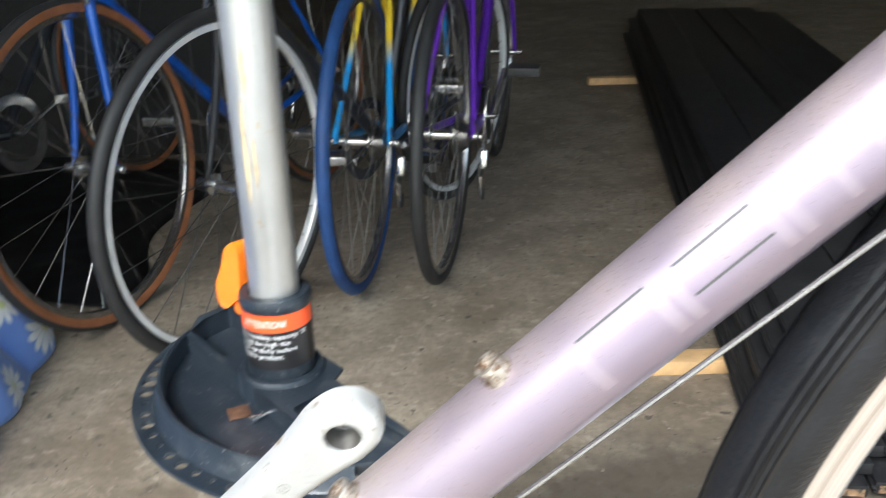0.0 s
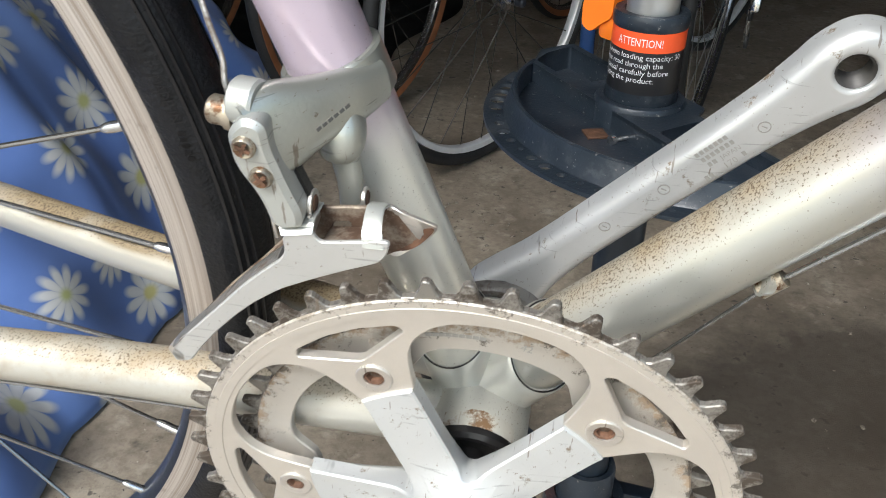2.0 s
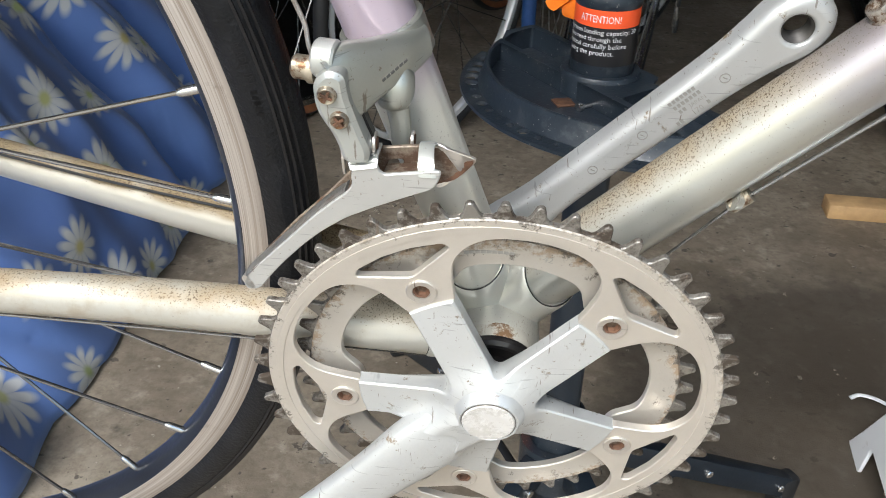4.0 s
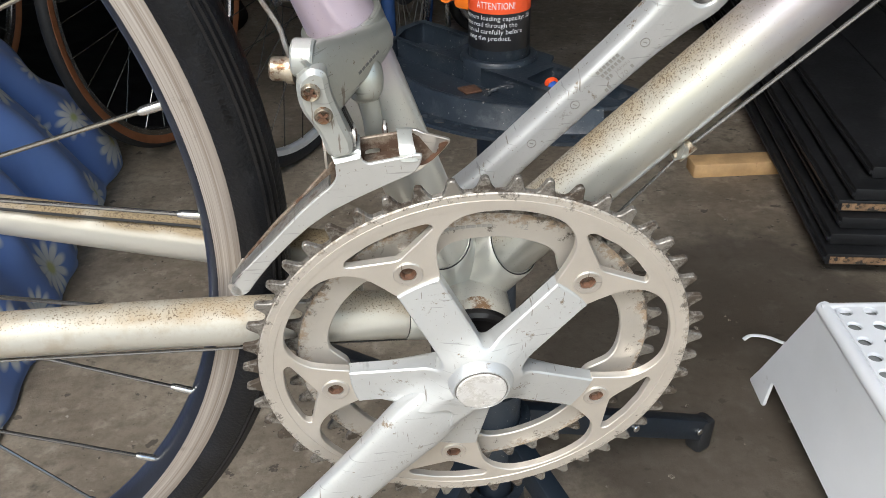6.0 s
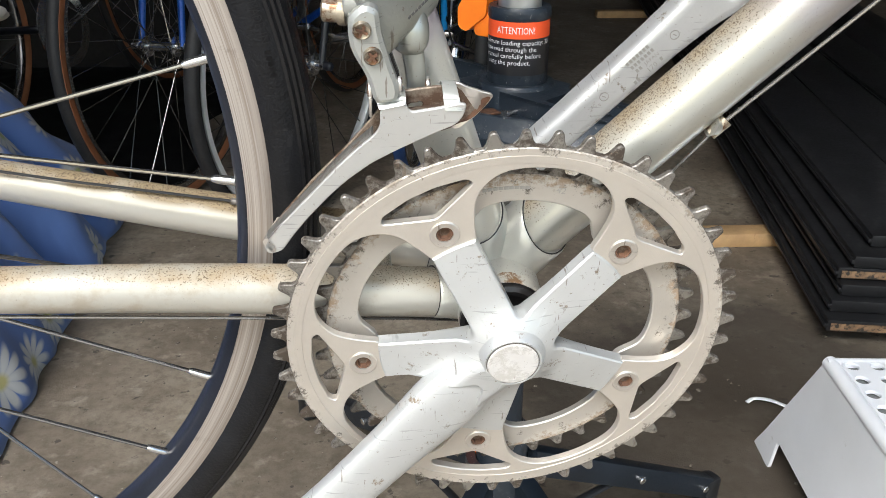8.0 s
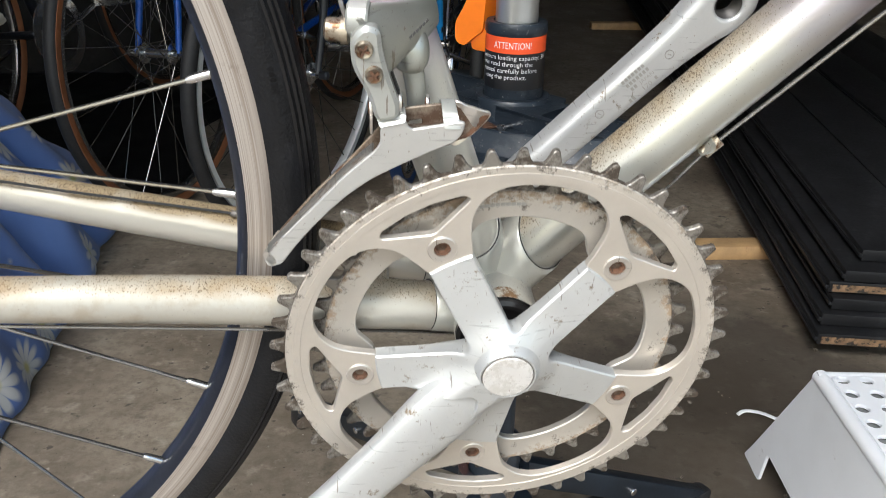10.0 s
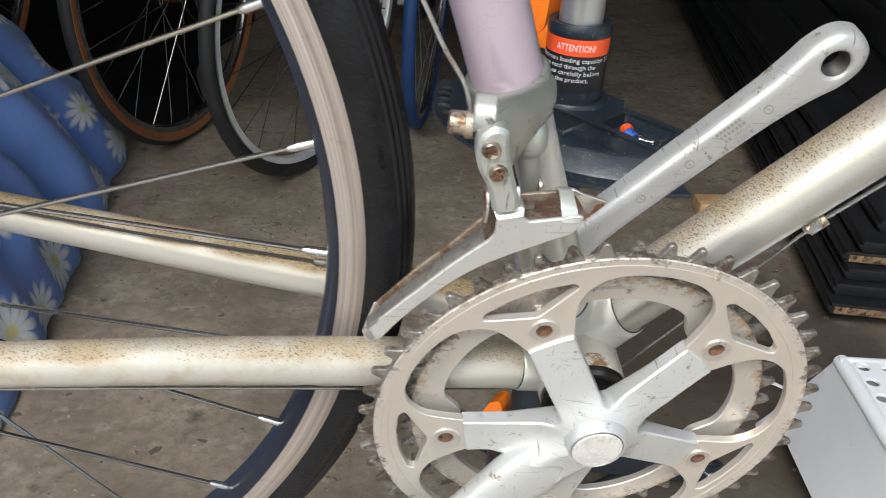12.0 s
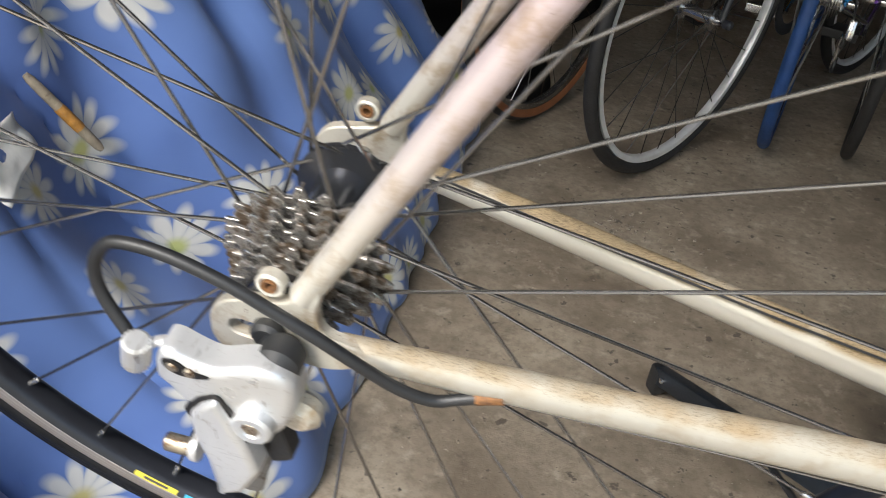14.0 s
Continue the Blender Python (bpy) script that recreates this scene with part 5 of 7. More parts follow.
upper = smooth_loop([(-0.4610, 0.0640), (-0.4585, 0.0685), (-0.4535, 0.0690), (-0.4479, 0.0662), (-0.4364, 0.0628), (-0.4219, 0.0657), (-0.4096, 0.0638), (-0.4030, 0.0559), (-0.4025, 0.0425), (-0.4066, 0.0276), (-0.4166, 0.0165), (-0.4270, 0.0160), (-0.4315, 0.0252), (-0.4375, 0.0380), (-0.4449, 0.0340), (-0.4525, 0.0361), (-0.4585, 0.0440), (-0.4630, 0.0490), (-0.4630, 0.0570)], 4)
part("body", plate(upper, [], -0.0985, -0.0830, bevel=0.0046, rounded=4, shift=lambda x, z: 0.0050 * max(0.0, (x + 0.436) / 0.03)), SILVERCAST, rd, "silver-grey cast body")
# Two thin black plates paint a shaded recess and an outline of shade.
part("slot_shade", plate(smooth_loop([(-0.4575, 0.0640), (-0.4520, 0.0648), (-0.4450, 0.0606), (-0.4370, 0.0588), (-0.4420, 0.0566), (-0.4500, 0.0560), (-0.4560, 0.0585)], 4), [], -0.0991, -0.0930), GREASESHADE, rd, "black plate that paints the shaded slot round the limit screws")
part("knuckle_shade", plate(round_loop([(-0.4522, 0.0330), (-0.4440, 0.0436), (-0.4346, 0.0488), (-0.4262, 0.0310), (-0.4222, 0.0180), (-0.4300, 0.0100), (-0.4440, 0.0150)], 0.003, 3), [], -0.0993, -0.0920), GREASESHADE, rd, "black plate that paints the shade behind the outer link")
part("outer_bridge", sweep(smooth_path([(-0.4703, -0.0900, 0.0565), (-0.4660, -0.0890, 0.0612), (-0.4600, -0.0880, 0.0625), (-0.4528, -0.0875, 0.0590), (-0.4440, -0.0880, 0.0560), (-0.4380, -0.0890, 0.0540)], 4), 0.0030, 14, flat=0.55), SILVERCAST, rd)
# Another black plate fills the gap with painted shade.
part("inner_gap_shade", plate(round_loop([(-0.4380, 0.0340), (-0.4300, 0.0200), (-0.4190, 0.0150), (-0.4210, -0.0080), (-0.4260, -0.0020), (-0.4330, 0.0200)], 0.003, 3), [], -0.0900, -0.0840), GREASESHADE, rd)
lower = round_loop([(-0.4489, 0.0324), (-0.4419, 0.0415), (-0.4349, 0.0463), (-0.4285, 0.0303), (-0.4233, 0.0162), (-0.4188, -0.0032), (-0.4288, -0.0233), (-0.4417, -0.0307), (-0.4442, -0.0011), (-0.4486, 0.0153)], 0.003, 4)
part("parallelogram", plate(lower, [], -0.1025, -0.0900, bevel=0.0036, rounded=4), SILVERCAST, rd)
part("inner_link", plate(round_loop([(-0.4300, 0.0240), (-0.4150, 0.0220), (-0.4080, -0.0100), (-0.4200, -0.0160)], 0.004), [], -0.0860, -0.0760, bevel=0.001), BLACKPLASTIC, rd)
part("pivot_boss", spin([(1e-4, -0.0995), (0.0042, -0.0995), (0.0050, -0.1010), (0.0084, -0.1010), (0.0098, -0.0995), (0.0102, -0.080), (1e-4, -0.080)], 28, closed=False, centre=(-0.4205, 0, 0.0300)), SILVERCAST, rd)
part("pivot_bolt", disc(0.0044, -0.1004, -0.090, (-0.4205, 0, 0.0300), 6, 0.0006), BRASSY, rd, "rusty pivot bolt")
part("adjusting_screw", disc(0.0026, -0.1000, -0.090, (-0.4535, 0, 0.0605), 16, 0.0008), BRASSY, rd, "rusty screw")
part("adjusting_screw", disc(0.0026, -0.1000, -0.090, (-0.4460, 0, 0.0590), 16, 0.0008), BRASSY, rd, "rusty screw")
barrel = disc(0.0066, -0.0098, 0.0098, seg=40, bevel=0.0014)
for v in barrel.verts:
    if int((math.degrees(math.atan2(v.co.z, v.co.x)) + 364.5) // 9) % 2:
        v.co.x, v.co.z = v.co.x * 0.9, v.co.z * 0.9
bmesh.ops.transform(barrel, matrix=Matrix.Translation((-0.4735, -0.0930, 0.0565)) @ TO_Z @ pose(0, 0, 0, 6, 0, -14), verts=barrel.verts)
part("barrel_adjuster", barrel, SILVERCAST, rd, "ribbed barrel adjuster")
part("hanger_pivot", disc(0.0085, -0.0790, -0.0690, (-0.4190, 0, 0.0440), 24, 0.002), BLACKPLASTIC, rd)
part("jockey_cage", plate(round_loop([(-0.4180, 0.030), (-0.410, 0.020), (-0.4220, -0.010), (-0.434, -0.070), (-0.448, -0.070), (-0.440, -0.010)], 0.006), [], -0.0740, -0.0722), GRIMY, rd)
part("cage_boss", disc(0.0104, -0.0870, -0.0730, (-0.4050, 0, 0.0245), 28, 0.0045), REARPAINT, rd)
part("clamp_bolt", disc(0.0046, -0.0075, 0.0075, (-0.4620, -0.0940, -0.0075), 16, 0.001, turn=TO_X), BRASSY, rd, "tarnished clamp bolt")
part("clamp_washer", disc(0.0075, -0.0020, 0.0020, (-0.4530, -0.0940, -0.0050), 18, 0.0006, turn=TO_X), SILVERCAST, rd)
part("cable_housing", sweep(smooth_path([(-0.4770, -0.0890, 0.0600), (-0.4890, -0.0850, 0.0790), (-0.4905, -0.0830, 0.0950), (-0.4832, -0.0820, 0.1077), (-0.4722, -0.0820, 0.1109), (-0.4554, -0.0820, 0.1091), (-0.4329, -0.0820, 0.1013), (-0.4152, -0.0815, 0.0913), (-0.3956, -0.0800, 0.0782), (-0.3788, -0.0770, 0.0635), (-0.3616, -0.0720, 0.0470), (-0.3475, -0.0675, 0.0385), (-0.3360, -0.0645, 0.0400), (-0.3245, -0.0620, 0.0430)], 5), 0.0029, 12), BLACKPLASTIC, rd, "black cable housing loop")
for p, q in (((-0.4745, -0.0885, 0.0520), (-0.4775, -0.0880, 0.0590)), ((-0.3290, -0.0628, 0.0420), (-0.3170, -0.0605, 0.0440))):
    part("ferrule", sweep([p, q], 0.0035, 12), ORANGERUST, rd, "rusty cable ferrule")

# ---- stops, bolts and bare cables on the frame ----
boss = Vector((0.0934, -0.0085, 0.0824))
part("cable_stop", sweep([Vector((0.0900, -0.0090, 0.0835)), boss], [0.0050, 0.0036], 18), PAINT, bike)
part("stop_barrel", sweep([boss - DT * 0.0044, boss + DT * 0.0046], 0.0032, 16), BRASSY, bike, "rusty brass cable stop")
part("gear_cable", sweep([boss + DT * 0.004, Vector((0.2635, -0.0125, 0.2588)), Vector((0.4015, -0.0125, 0.4038))], 0.0009, 8), STEEL, bike, "bare steel gear cable")
part("gear_cable", sweep([boss, Vector((0.012, -0.0110, -0.0225))], 0.0007, 8), STEEL, bike, "thin steel gear cable")
part("gear_cable", sweep([Vector((0.004, -0.010, -0.0225)), Vector((-0.04, -0.0220, -0.0080)), Vector((-0.20, -0.0420, 0.0182)), Vector((-0.318, -0.0605, 0.0405))], 0.0008, 8), STEEL, bike)
part("brake_cable", sweep([(-0.1240, 0.0230, 0.0315), (-0.20, 0.0300, 0.0410), (-0.30, 0.0435, 0.0530), (-0.38, 0.0560, 0.0620)], 0.0007, 8), BLACKPLASTIC, bike)
part("ferrule", sweep([(-0.1110, 0.0217, 0.0295), (-0.1240, 0.0230, 0.0315)], 0.0017, 12), GRIMY, bike)
perp = Vector((-DT.z, 0, DT.x))
TARNISHED = surface("tarnished_bolt_steel", (0.42, 0.38, 0.33), 0.42, 0.7, 0.45, 260, 600, 0.3, (0.13, 0.075, 0.042), (0.47, 0.58))
for p in (Vector((0.1653, -0.0015, 0.2112)), Vector((0.1232, -0.0005, 0.1625))):
    s = (p - DT0).dot(DT)
    base = DT0 + DT * s
    m = Matrix.Translation(base) @ Vector((0, 1, 0)).rotation_difference(perp).to_matrix().to_4x4()
    part("bottle_boss", spin([(0.0030, 0.0130), (0.0052, 0.0130), (0.0050, 0.0155), (0.0030, 0.0155)], 18, centre=base, turn=m.to_3x3().to_4x4()), TARNISHED, bike)
    part("bottle_bolt", spin([(1e-4, 0.0178), (0.0022, 0.0178), (0.0026, 0.0195), (0.0040, 0.0195), (0.0043, 0.0185), (0.0042, 0.0150), (1e-4, 0.0150)], 18, closed=False, centre=base, turn=m.to_3x3().to_4x4()), TARNISHED, bike, "silver bottle-cage bolt with rust")
# a bolt hole on the seat tube
m = Vector((0, 1, 0)).rotation_difference(Vector((0.948, -0.2, 0.318)).normalized()).to_matrix().to_4x4()
part("bottle_boss", spin([(0.0026, 0.0128), (0.0052, 0.0128), (0.0050, 0.0152), (0.0026, 0.0152)], 16, centre=ST * 0.222, turn=m), BRASSY, bike)


def band_on_tube(origin, axis, s0, s1, a0, a1, r, mat, name, label=""):
    """A thin sticker lying on a tube; angles run round its axis."""
    bm = bmesh.new()
    side = Vector((0, -1, 0))
    over = axis.cross(side).normalized()
    n, rows = 10, []
    for k in range(n + 1):
        a = radians(a0 + (a1 - a0) * k / n)
        v = (math.cos(a) * side + math.sin(a) * over) * r
        rows.append([bm.verts.new(origin + axis * s + v) for s in (s0, s1)])
    for p, q in zip(rows, rows[1:]):
        bm.faces.new((p[0], p[1], q[1], q[0]))
    return part(name, bm, mat, bike, label)


# lilac tube stickers: clear tape bands and fine dark lines
for s0, s1 in ((0.2845, 0.2885), (0.3095, 0.3135), (0.3150, 0.3185), (0.3430, 0.3465), (0.3480, 0.3515), (0.3610, 0.3640), (0.3725, 0.3755)):
    band_on_tube(DT0, DT, s0, s1, -50, 6, 0.01503, DECALPALE, "tape_band", "pale clear tape band")
for s0, s1, a in ((0.2875, 0.3105, -56), (0.3194, 0.343, -54), (0.3194, 0.343, -19)):
    band_on_tube(DT0, DT, s0, s1, a, a + 2.6, 0.01506, DECALLINE, "pinstripe", "fine dark pinstripe")

# ---- work stand ----
PX_, PY_ = 0.062, 0.295
stand = thing("bicycle_work_stand", "slate-blue folding bicycle work stand with orange levers and a silver pole", "work stand", pose(PX_, PY_, 0))
part("upper_pole", sweep([(0, 0, 0.52), (0, 0, 1.36)], 0.0163, 40), POLE, stand, "brushed silver telescopic pole with glue marks")
part("lower_pole", sweep([(0, 0, 0.10), (0, 0, 0.56)], 0.0172, 36), SLATEMETAL, stand, "slate-blue lower pole")
part("upper_collar", spin([(0.0166, 0.545), (0.0226, 0.545), (0.0231, 0.550), (0.0231, 0.6285), (0.0240, 0.6298), (0.0240, 0.6352), (0.0230, 0.6375), (0.0178, 0.6375), (0.0166, 0.6355)], 44, turn=TO_Z), SLATE, stand)
part("lower_collar", spin([(0.0174, 0.185), (0.0234, 0.185), (0.0240, 0.190), (0.0240, 0.2515), (0.0230, 0.2550), (0.0185, 0.2550), (0.0174, 0.2520)], 40, turn=TO_Z), SLATE, stand)
part("clamp_arm", sweep([(0, 0, 1.33), (0.0, -0.12, 1.33), (0.0, -0.30, 1.30)], 0.016, 24), SLATEMETAL, stand)
part("clamp_jaw", slab(0.07, 0.075, 0.15, pose(0.0, -0.385, 1.24, 11, 0, 0), 0.012), SLATE, stand)
FACE = radians(257)


def wrap(bm, r, z, a):
    """Lays flat lettering round the pole."""
    for v in bm.verts:
        t = a + v.co.x / r
        v.co = Vector((r * math.cos(t), r * math.sin(t), z + v.co.y))
    return bm


def line_of(words, width, height):
    bm = text_bm(words, 1.0, None)
    xs = [v.co.x for v in bm.verts]
    for v in bm.verts:
        v.co = Vector(((v.co.x - min(xs)) / (max(xs) - min(xs)) * width, v.co.y * height / 0.7, 0))
    bmesh.ops.subdivide_edges(bm, edges=[e for e in bm.edges if e.calc_length() > 0.002], cuts=2)
    return bm


label = part("label", spin([(0.02325, 0.5885), (0.02325, 0.6165)], 30, closed=False, turn=TO_Z, a0=-FACE - radians(95), a1=-FACE + radians(95)), LABELBLACK, stand, "black and orange-red warning label")
part("label_band", spin([(0.02330, 0.6160), (0.02330, 0.6282)], 30, closed=False, turn=TO_Z, a0=-FACE - radians(95), a1=-FACE + radians(95)), ORANGERED, stand, "orange-red label band")
R = 0.02345
for words, x0, z, width, h in (("ATTENTION!", -0.0165, 0.6196, 0.0300, 0.0050), ("Maximum loading capacity: 30", -0.0345, 0.6113, 0.0630, 0.0034), ("Please read through the", -0.0335, 0.6064, 0.0490, 0.0034), ("manual carefully before", -0.0290, 0.6015, 0.0490, 0.0034), ("using the product.", -0.0265, 0.5966, 0.0370, 0.0034)):
    bm = line_of(words, width, h)
    for v in bm.verts:
        v.co.x += x0
    part("label_lettering", wrap(bm, R, z, FACE), INK, stand, smooth=False)

# dried glue drips on the upper pole
GLUE = surface("dried_glue", (0.47, 0.38, 0.24), 0.5, 0, 0.4, 120, 500, 0.2)
for da, z0, z1, w in ((-11, 0.700, 0.770, 0.0018), (9, 0.712, 0.745, 0.0013), (2, 0.770, 0.800, 0.0016)):
    drip = bmesh.new()
    ring = [drip.verts.new((w * math.sin(k * 0.628) * (1 + 0.35 * math.sin(9 * k)), (z1 - z0) * 0.5 * math.cos(k * 0.628), 0)) for k in range(10)]
    drip.faces.new(ring)
    bmesh.ops.poke(drip, faces=drip.faces[:])
    drip = wrap(drip, 0.01642, (z0 + z1) / 2, FACE + radians(da))
    part("glue_drip", drip, GLUE, stand, "dried yellow glue drip")

# quick-release levers
for z, a, s in ((0.637, 136, 1.0), (0.245, 146, 1.0)):
    d = Vector((math.cos(radians(a)), math.sin(radians(a)), 0))
    turn = Matrix.Rotation(radians(a), 4, "Z")
    part("clamp_bracket", slab(0.020, 0.017, 0.022, Matrix.Translation(d * 0.028 + Vector((0, 0, z - 0.016))) @ turn, 0.004), ORANGE, stand, "orange clamp ears")
    loop = round_loop([(0.026, 0.031), (0.036, 0.024), (0.042, 0.008), (0.0510, -0.006), (0.0505, -0.021), (0.042, -0.024), (0.034, -0.017), (0.024, -0.010), (0.0215, 0.024)], 0.004, 4)
    lv = plate([(x * s, q * s) for x, q in loop], [], -0.0105 * s, 0.0105 * s, bevel=0.0025)
    bmesh.ops.transform(lv, matrix=Matrix.Translation(Vector((0, 0, z))) @ turn, verts=lv.verts)
    part("quick_release_lever", lv, ORANGE, stand, "orange plastic quick-release lever")

# tool tray: a = along the chord, b = towards the rounded front
MID = radians(216.2)
nb = Vector((math.cos(MID), math.sin(MID), 0))
ca = Vector((-nb.y, nb.x, 0))
TRAY = Matrix(((ca.x, 0, nb.x, 0), (ca.y, 0, nb.y, 0), (0, 1, 0, 0.5595), (0, 0, 0, 1)))
tray = new("tool_tray")
tray.empty_display_size = 0.03
tray.parent, tray.matrix_basis = stand, TRAY
tagged(tray, "dusty slate-grey half-round plastic tool tray with rim holes")


def arc(r, d0, d1, n=36):
    return [polar(r, d0 + (d1 - d0) * k / n) for k in range(n + 1)]


TC = Vector((0.0157, -0.0463))


def tarc(r, d0, d1, n=40):
    return [(TC.x + x, TC.y + z) for x, z in arc(r, d0, d1, n)]


def tray_arc(profile, d0, d1, n=44):
    """A closed profile of radius and height drawn round the tray's front."""
    bm = bmesh.new()
    rows = []
    for k in range(n + 1):
        x, z = polar(1.0, d0 + (d1 - d0) * k / n)
        rows.append([bm.verts.new((TC.x + x * r, h, TC.y + z * r)) for r, h in profile])
    m = len(profile)
    for a, b in zip(rows, rows[1:]):
        for j in range(m):
            bm.faces.new((a[j], a[(j + 1) % m], b[(j + 1) % m], b[j]))
    bm.faces.new(rows[0])
    bm.faces.new(rows[-1])
    bmesh.ops.recalc_face_normals(bm, faces=bm.faces)
    return bm


def tray_pan(name, loop, floor_h, label=""):
    """A recessed pan: thin walls down from the deck and a floor."""
    mid = sum((Vector(p) for p in loop), Vector((0, 0))) / len(loop)
    wide = [tuple(Vector(p) + (Vector(p) - mid).normalized() * 0.0022) for p in loop]
    body = plate(wide, [loop], floor_h - 0.002, DECK - 0.0008)
    ob = part(name, body, SLATE, tray, label)
    part("pan_floor", plate(wide, [], floor_h - 0.0035, floor_h), SLATE, ob)
    return ob


DECK = 0.0180
holes = []
for k in range(19):
    x, z = polar(0.1418, 143 - 5.6 * k)
    holes.append(circle(TC.x + x, TC.y + z, (0.0044, 0.0058, 0.0058, 0.0056, 0.0050)[k] if k < 5 else (0.0030, 0.0021, 0.0034, 0.0042)[k % 4], 14))
part("rim_flange", plate(tarc(0.1505, 34, 150) + tarc(0.1330, 150, 34), holes, 0.0, 0.0030, bevel=0.0006), SLATE, tray, "flat rim with rows of tool holes")
part("bowl_wall", tray_arc([(0.1284, 0.0040), (0.1284, DECK - 0.0012), (0.1290, DECK + 0.0006), (0.1305, DECK + 0.0012), (0.1322, DECK + 0.0004), (0.1358, 0.0042), (0.1372, 0.0028), (0.1340, 0.0010)], 34, 147), SLATE, tray, "rounded raised lip of the bowl")
PAN = [p for p in tarc(0.1285, 35.5, 144.5)]
PAN = round_loop([(0.1150, 0.0285)] + PAN[1:-1] + [(-0.0885, 0.0285)], 0.0015, 2)
POCKET = [(-0.0935, 0.0232), (-0.1040, 0.0080), (-0.1090, -0.0120), (-0.1090, -0.0170), (-0.0420, -0.0170), (-0.0400, -0.0120), (-0.0395, 0.0232)]
SLOT = [(0.0490, 0.0225), (0.1180, 0.0225), (0.1230, 0.0040), (0.1230, -0.0120), (0.0450, -0.0120)]
deck_edge = tarc(0.1300, 28, 147) + [(-0.1120, 0.0080), (-0.1150, -0.0130), (-0.1150, -0.0230), (-0.0380, -0.0230), (-0.0300, -0.0300), (0.0290, -0.0300), (0.0370, -0.0180), (0.1290, -0.0180)]
POCKET, SLOT = round_loop(POCKET, 0.004, 3), round_loop(SLOT, 0.004, 3)
part("tray_deck", plate(deck_edge, [PAN, POCKET, SLOT, circle(0, 0, 0.0236, 32)], DECK - 0.0030, DECK, bevel=0.0005), SLATE, tray, "dusty slate deck with a long ledge and recessed pans")
tray_pan("bowl_pan", PAN, 0.0040)
tray_pan("side_pan", POCKET, 0.0010)
tray_pan("side_pan", SLOT, 0.0085)
part("tray_socket", spin([(0.0236, -0.016), (0.0300, -0.016), (0.0300, DECK + 0.0004), (0.0285, DECK + 0.0030), (0.0250, DECK + 0.0036), (0.0236, DECK + 0.0030)], 40), SLATE, tray)

# legs
LEGTOP = 0.205
for k, (fx, fy) in enumerate(((-0.206, 0.391), (0.283, 0.160), (-0.230, -0.290), (0.190, -0.330))):
    foot = Vector((fx, fy, 0.034))
    d = Vector((fx, fy, 0)).normalized()
    top = d * 0.028 + Vector((0, 0, LEGTOP))
    ax = foot - top
    turn = ax.to_track_quat("X", "Z").to_matrix().to_4x4()
    leg = part("leg", slab(ax.length, 0.020, 0.027, Matrix.Translation((top + foot) / 2) @ turn, 0.003), SLATEMETAL, stand, "slate-blue square tube leg")
    part("rubber_foot", slab(0.026, 0.024, 0.046, Matrix.Translation(foot - Vector((0, 0, 0.008))) @ turn @ pose(0, 0, 0, 0, -25, 0), 0.006), BLACKPLASTIC, leg, "black rubber foot")
    side = Vector((-d.y, d.x, 0))
    for t in (0.07, 0.55, 0.94):
        part("rivet", disc(0.0045, -0.014, 0.014, top.lerp(foot, t), 12, 0.001, turn=Vector((0, 1, 0)).rotation_difference(side).to_matrix().to_4x4()), CHROME, leg, "bright rivet")
    mid = top.lerp(foot, 0.52)
    part("leg_brace", sweep([mid, d * 0.024 + Vector((0, 0, 0.115))], 0.005, 10, flat=0.5), BLACKPLASTIC, stand)
part("leg_slider", spin([(0.0205, 0.095), (0.0300, 0.095), (0.0300, 0.130), (0.0205, 0.130)], 28, turn=TO_Z), SLATE, stand)
part("leg_crown", spin([(0.0252, 0.176), (0.0340, 0.176), (0.0340, 0.222), (0.0252, 0.222)], 28, turn=TO_Z), SLATE, stand)

# things lying in the tray
T = pose(PX_, PY_, 0) @ TRAY
p = T @ Vector((0.0114, 0.0050, 0.0413))
tagged(part("rusty_washer", slab(0.014, 0.014, 0.0016, Matrix.Translation(p) @ pose(0, 0, 0, 0, 0, 20), 0.0005), RUST), "flat square rusty washer lying in the tray", "washer")
p = T @ Vector((0.0270, 0.0062, 0.0380))
s = thing("small_screw", "small bright steel screw lying in the tray", "screw", Matrix.Translation(p) @ pose(0, 0, 0, 0, 0, 38))
part("shank", sweep([(0, 0, 0), (0.013, 0, 0)], 0.0018, 10), CHROME, s)
part("head", sweep([(-0.003, 0, 0), (0.0, 0, 0)], 0.0034, 12), CHROME, s)
for n, (a, b, w, mat, lab) in enumerate(((0.062, 0.008, 0.012, ORANGERED, "small red plastic bead lying in the tray"), (0.068, 0.012, 0.011, surface("blue_plastic", (0.03, 0.10, 0.45), 0.4), "small blue plastic bead lying in the tray"))):
    tagged(part("plastic_bead", disc(w * 0.42, -0.004, 0.004, T @ Vector((a, 0.0128, b)), 14, 0.001, turn=pose(0, 0, 0, 20, 0, 40 * n)), mat), lab, "bead")
for n in range(5):
    q = T @ Vector((0.072 + 0.005 * n, 0.0100 + 0.0012 * (n % 2), 0.004 + 0.004 * (n % 3)))
    b = thing("small_bolt", "short bright steel bolt lying in the tray", "bolt", Matrix.Translation(q) @ pose(0, 0, 0, 0, 0, 35 * n - 60), "bolts in the tray")
    part("shank", sweep([(0, 0, 0), (0.012, 0, 0)], 0.0014, 8), CHROME, b)
    part("head", sweep([(-0.003, 0, 0), (0.0, 0, 0)], 0.0028, 10), CHROME, b)

# ---- white step stool ----
stool = thing("step_stool", "white plastic step stool with round holes in its top", "stool", pose(0.470, 0.466, 0, 0, 0, -6))
SW, SD, SH = 0.36, 0.30, 0.205
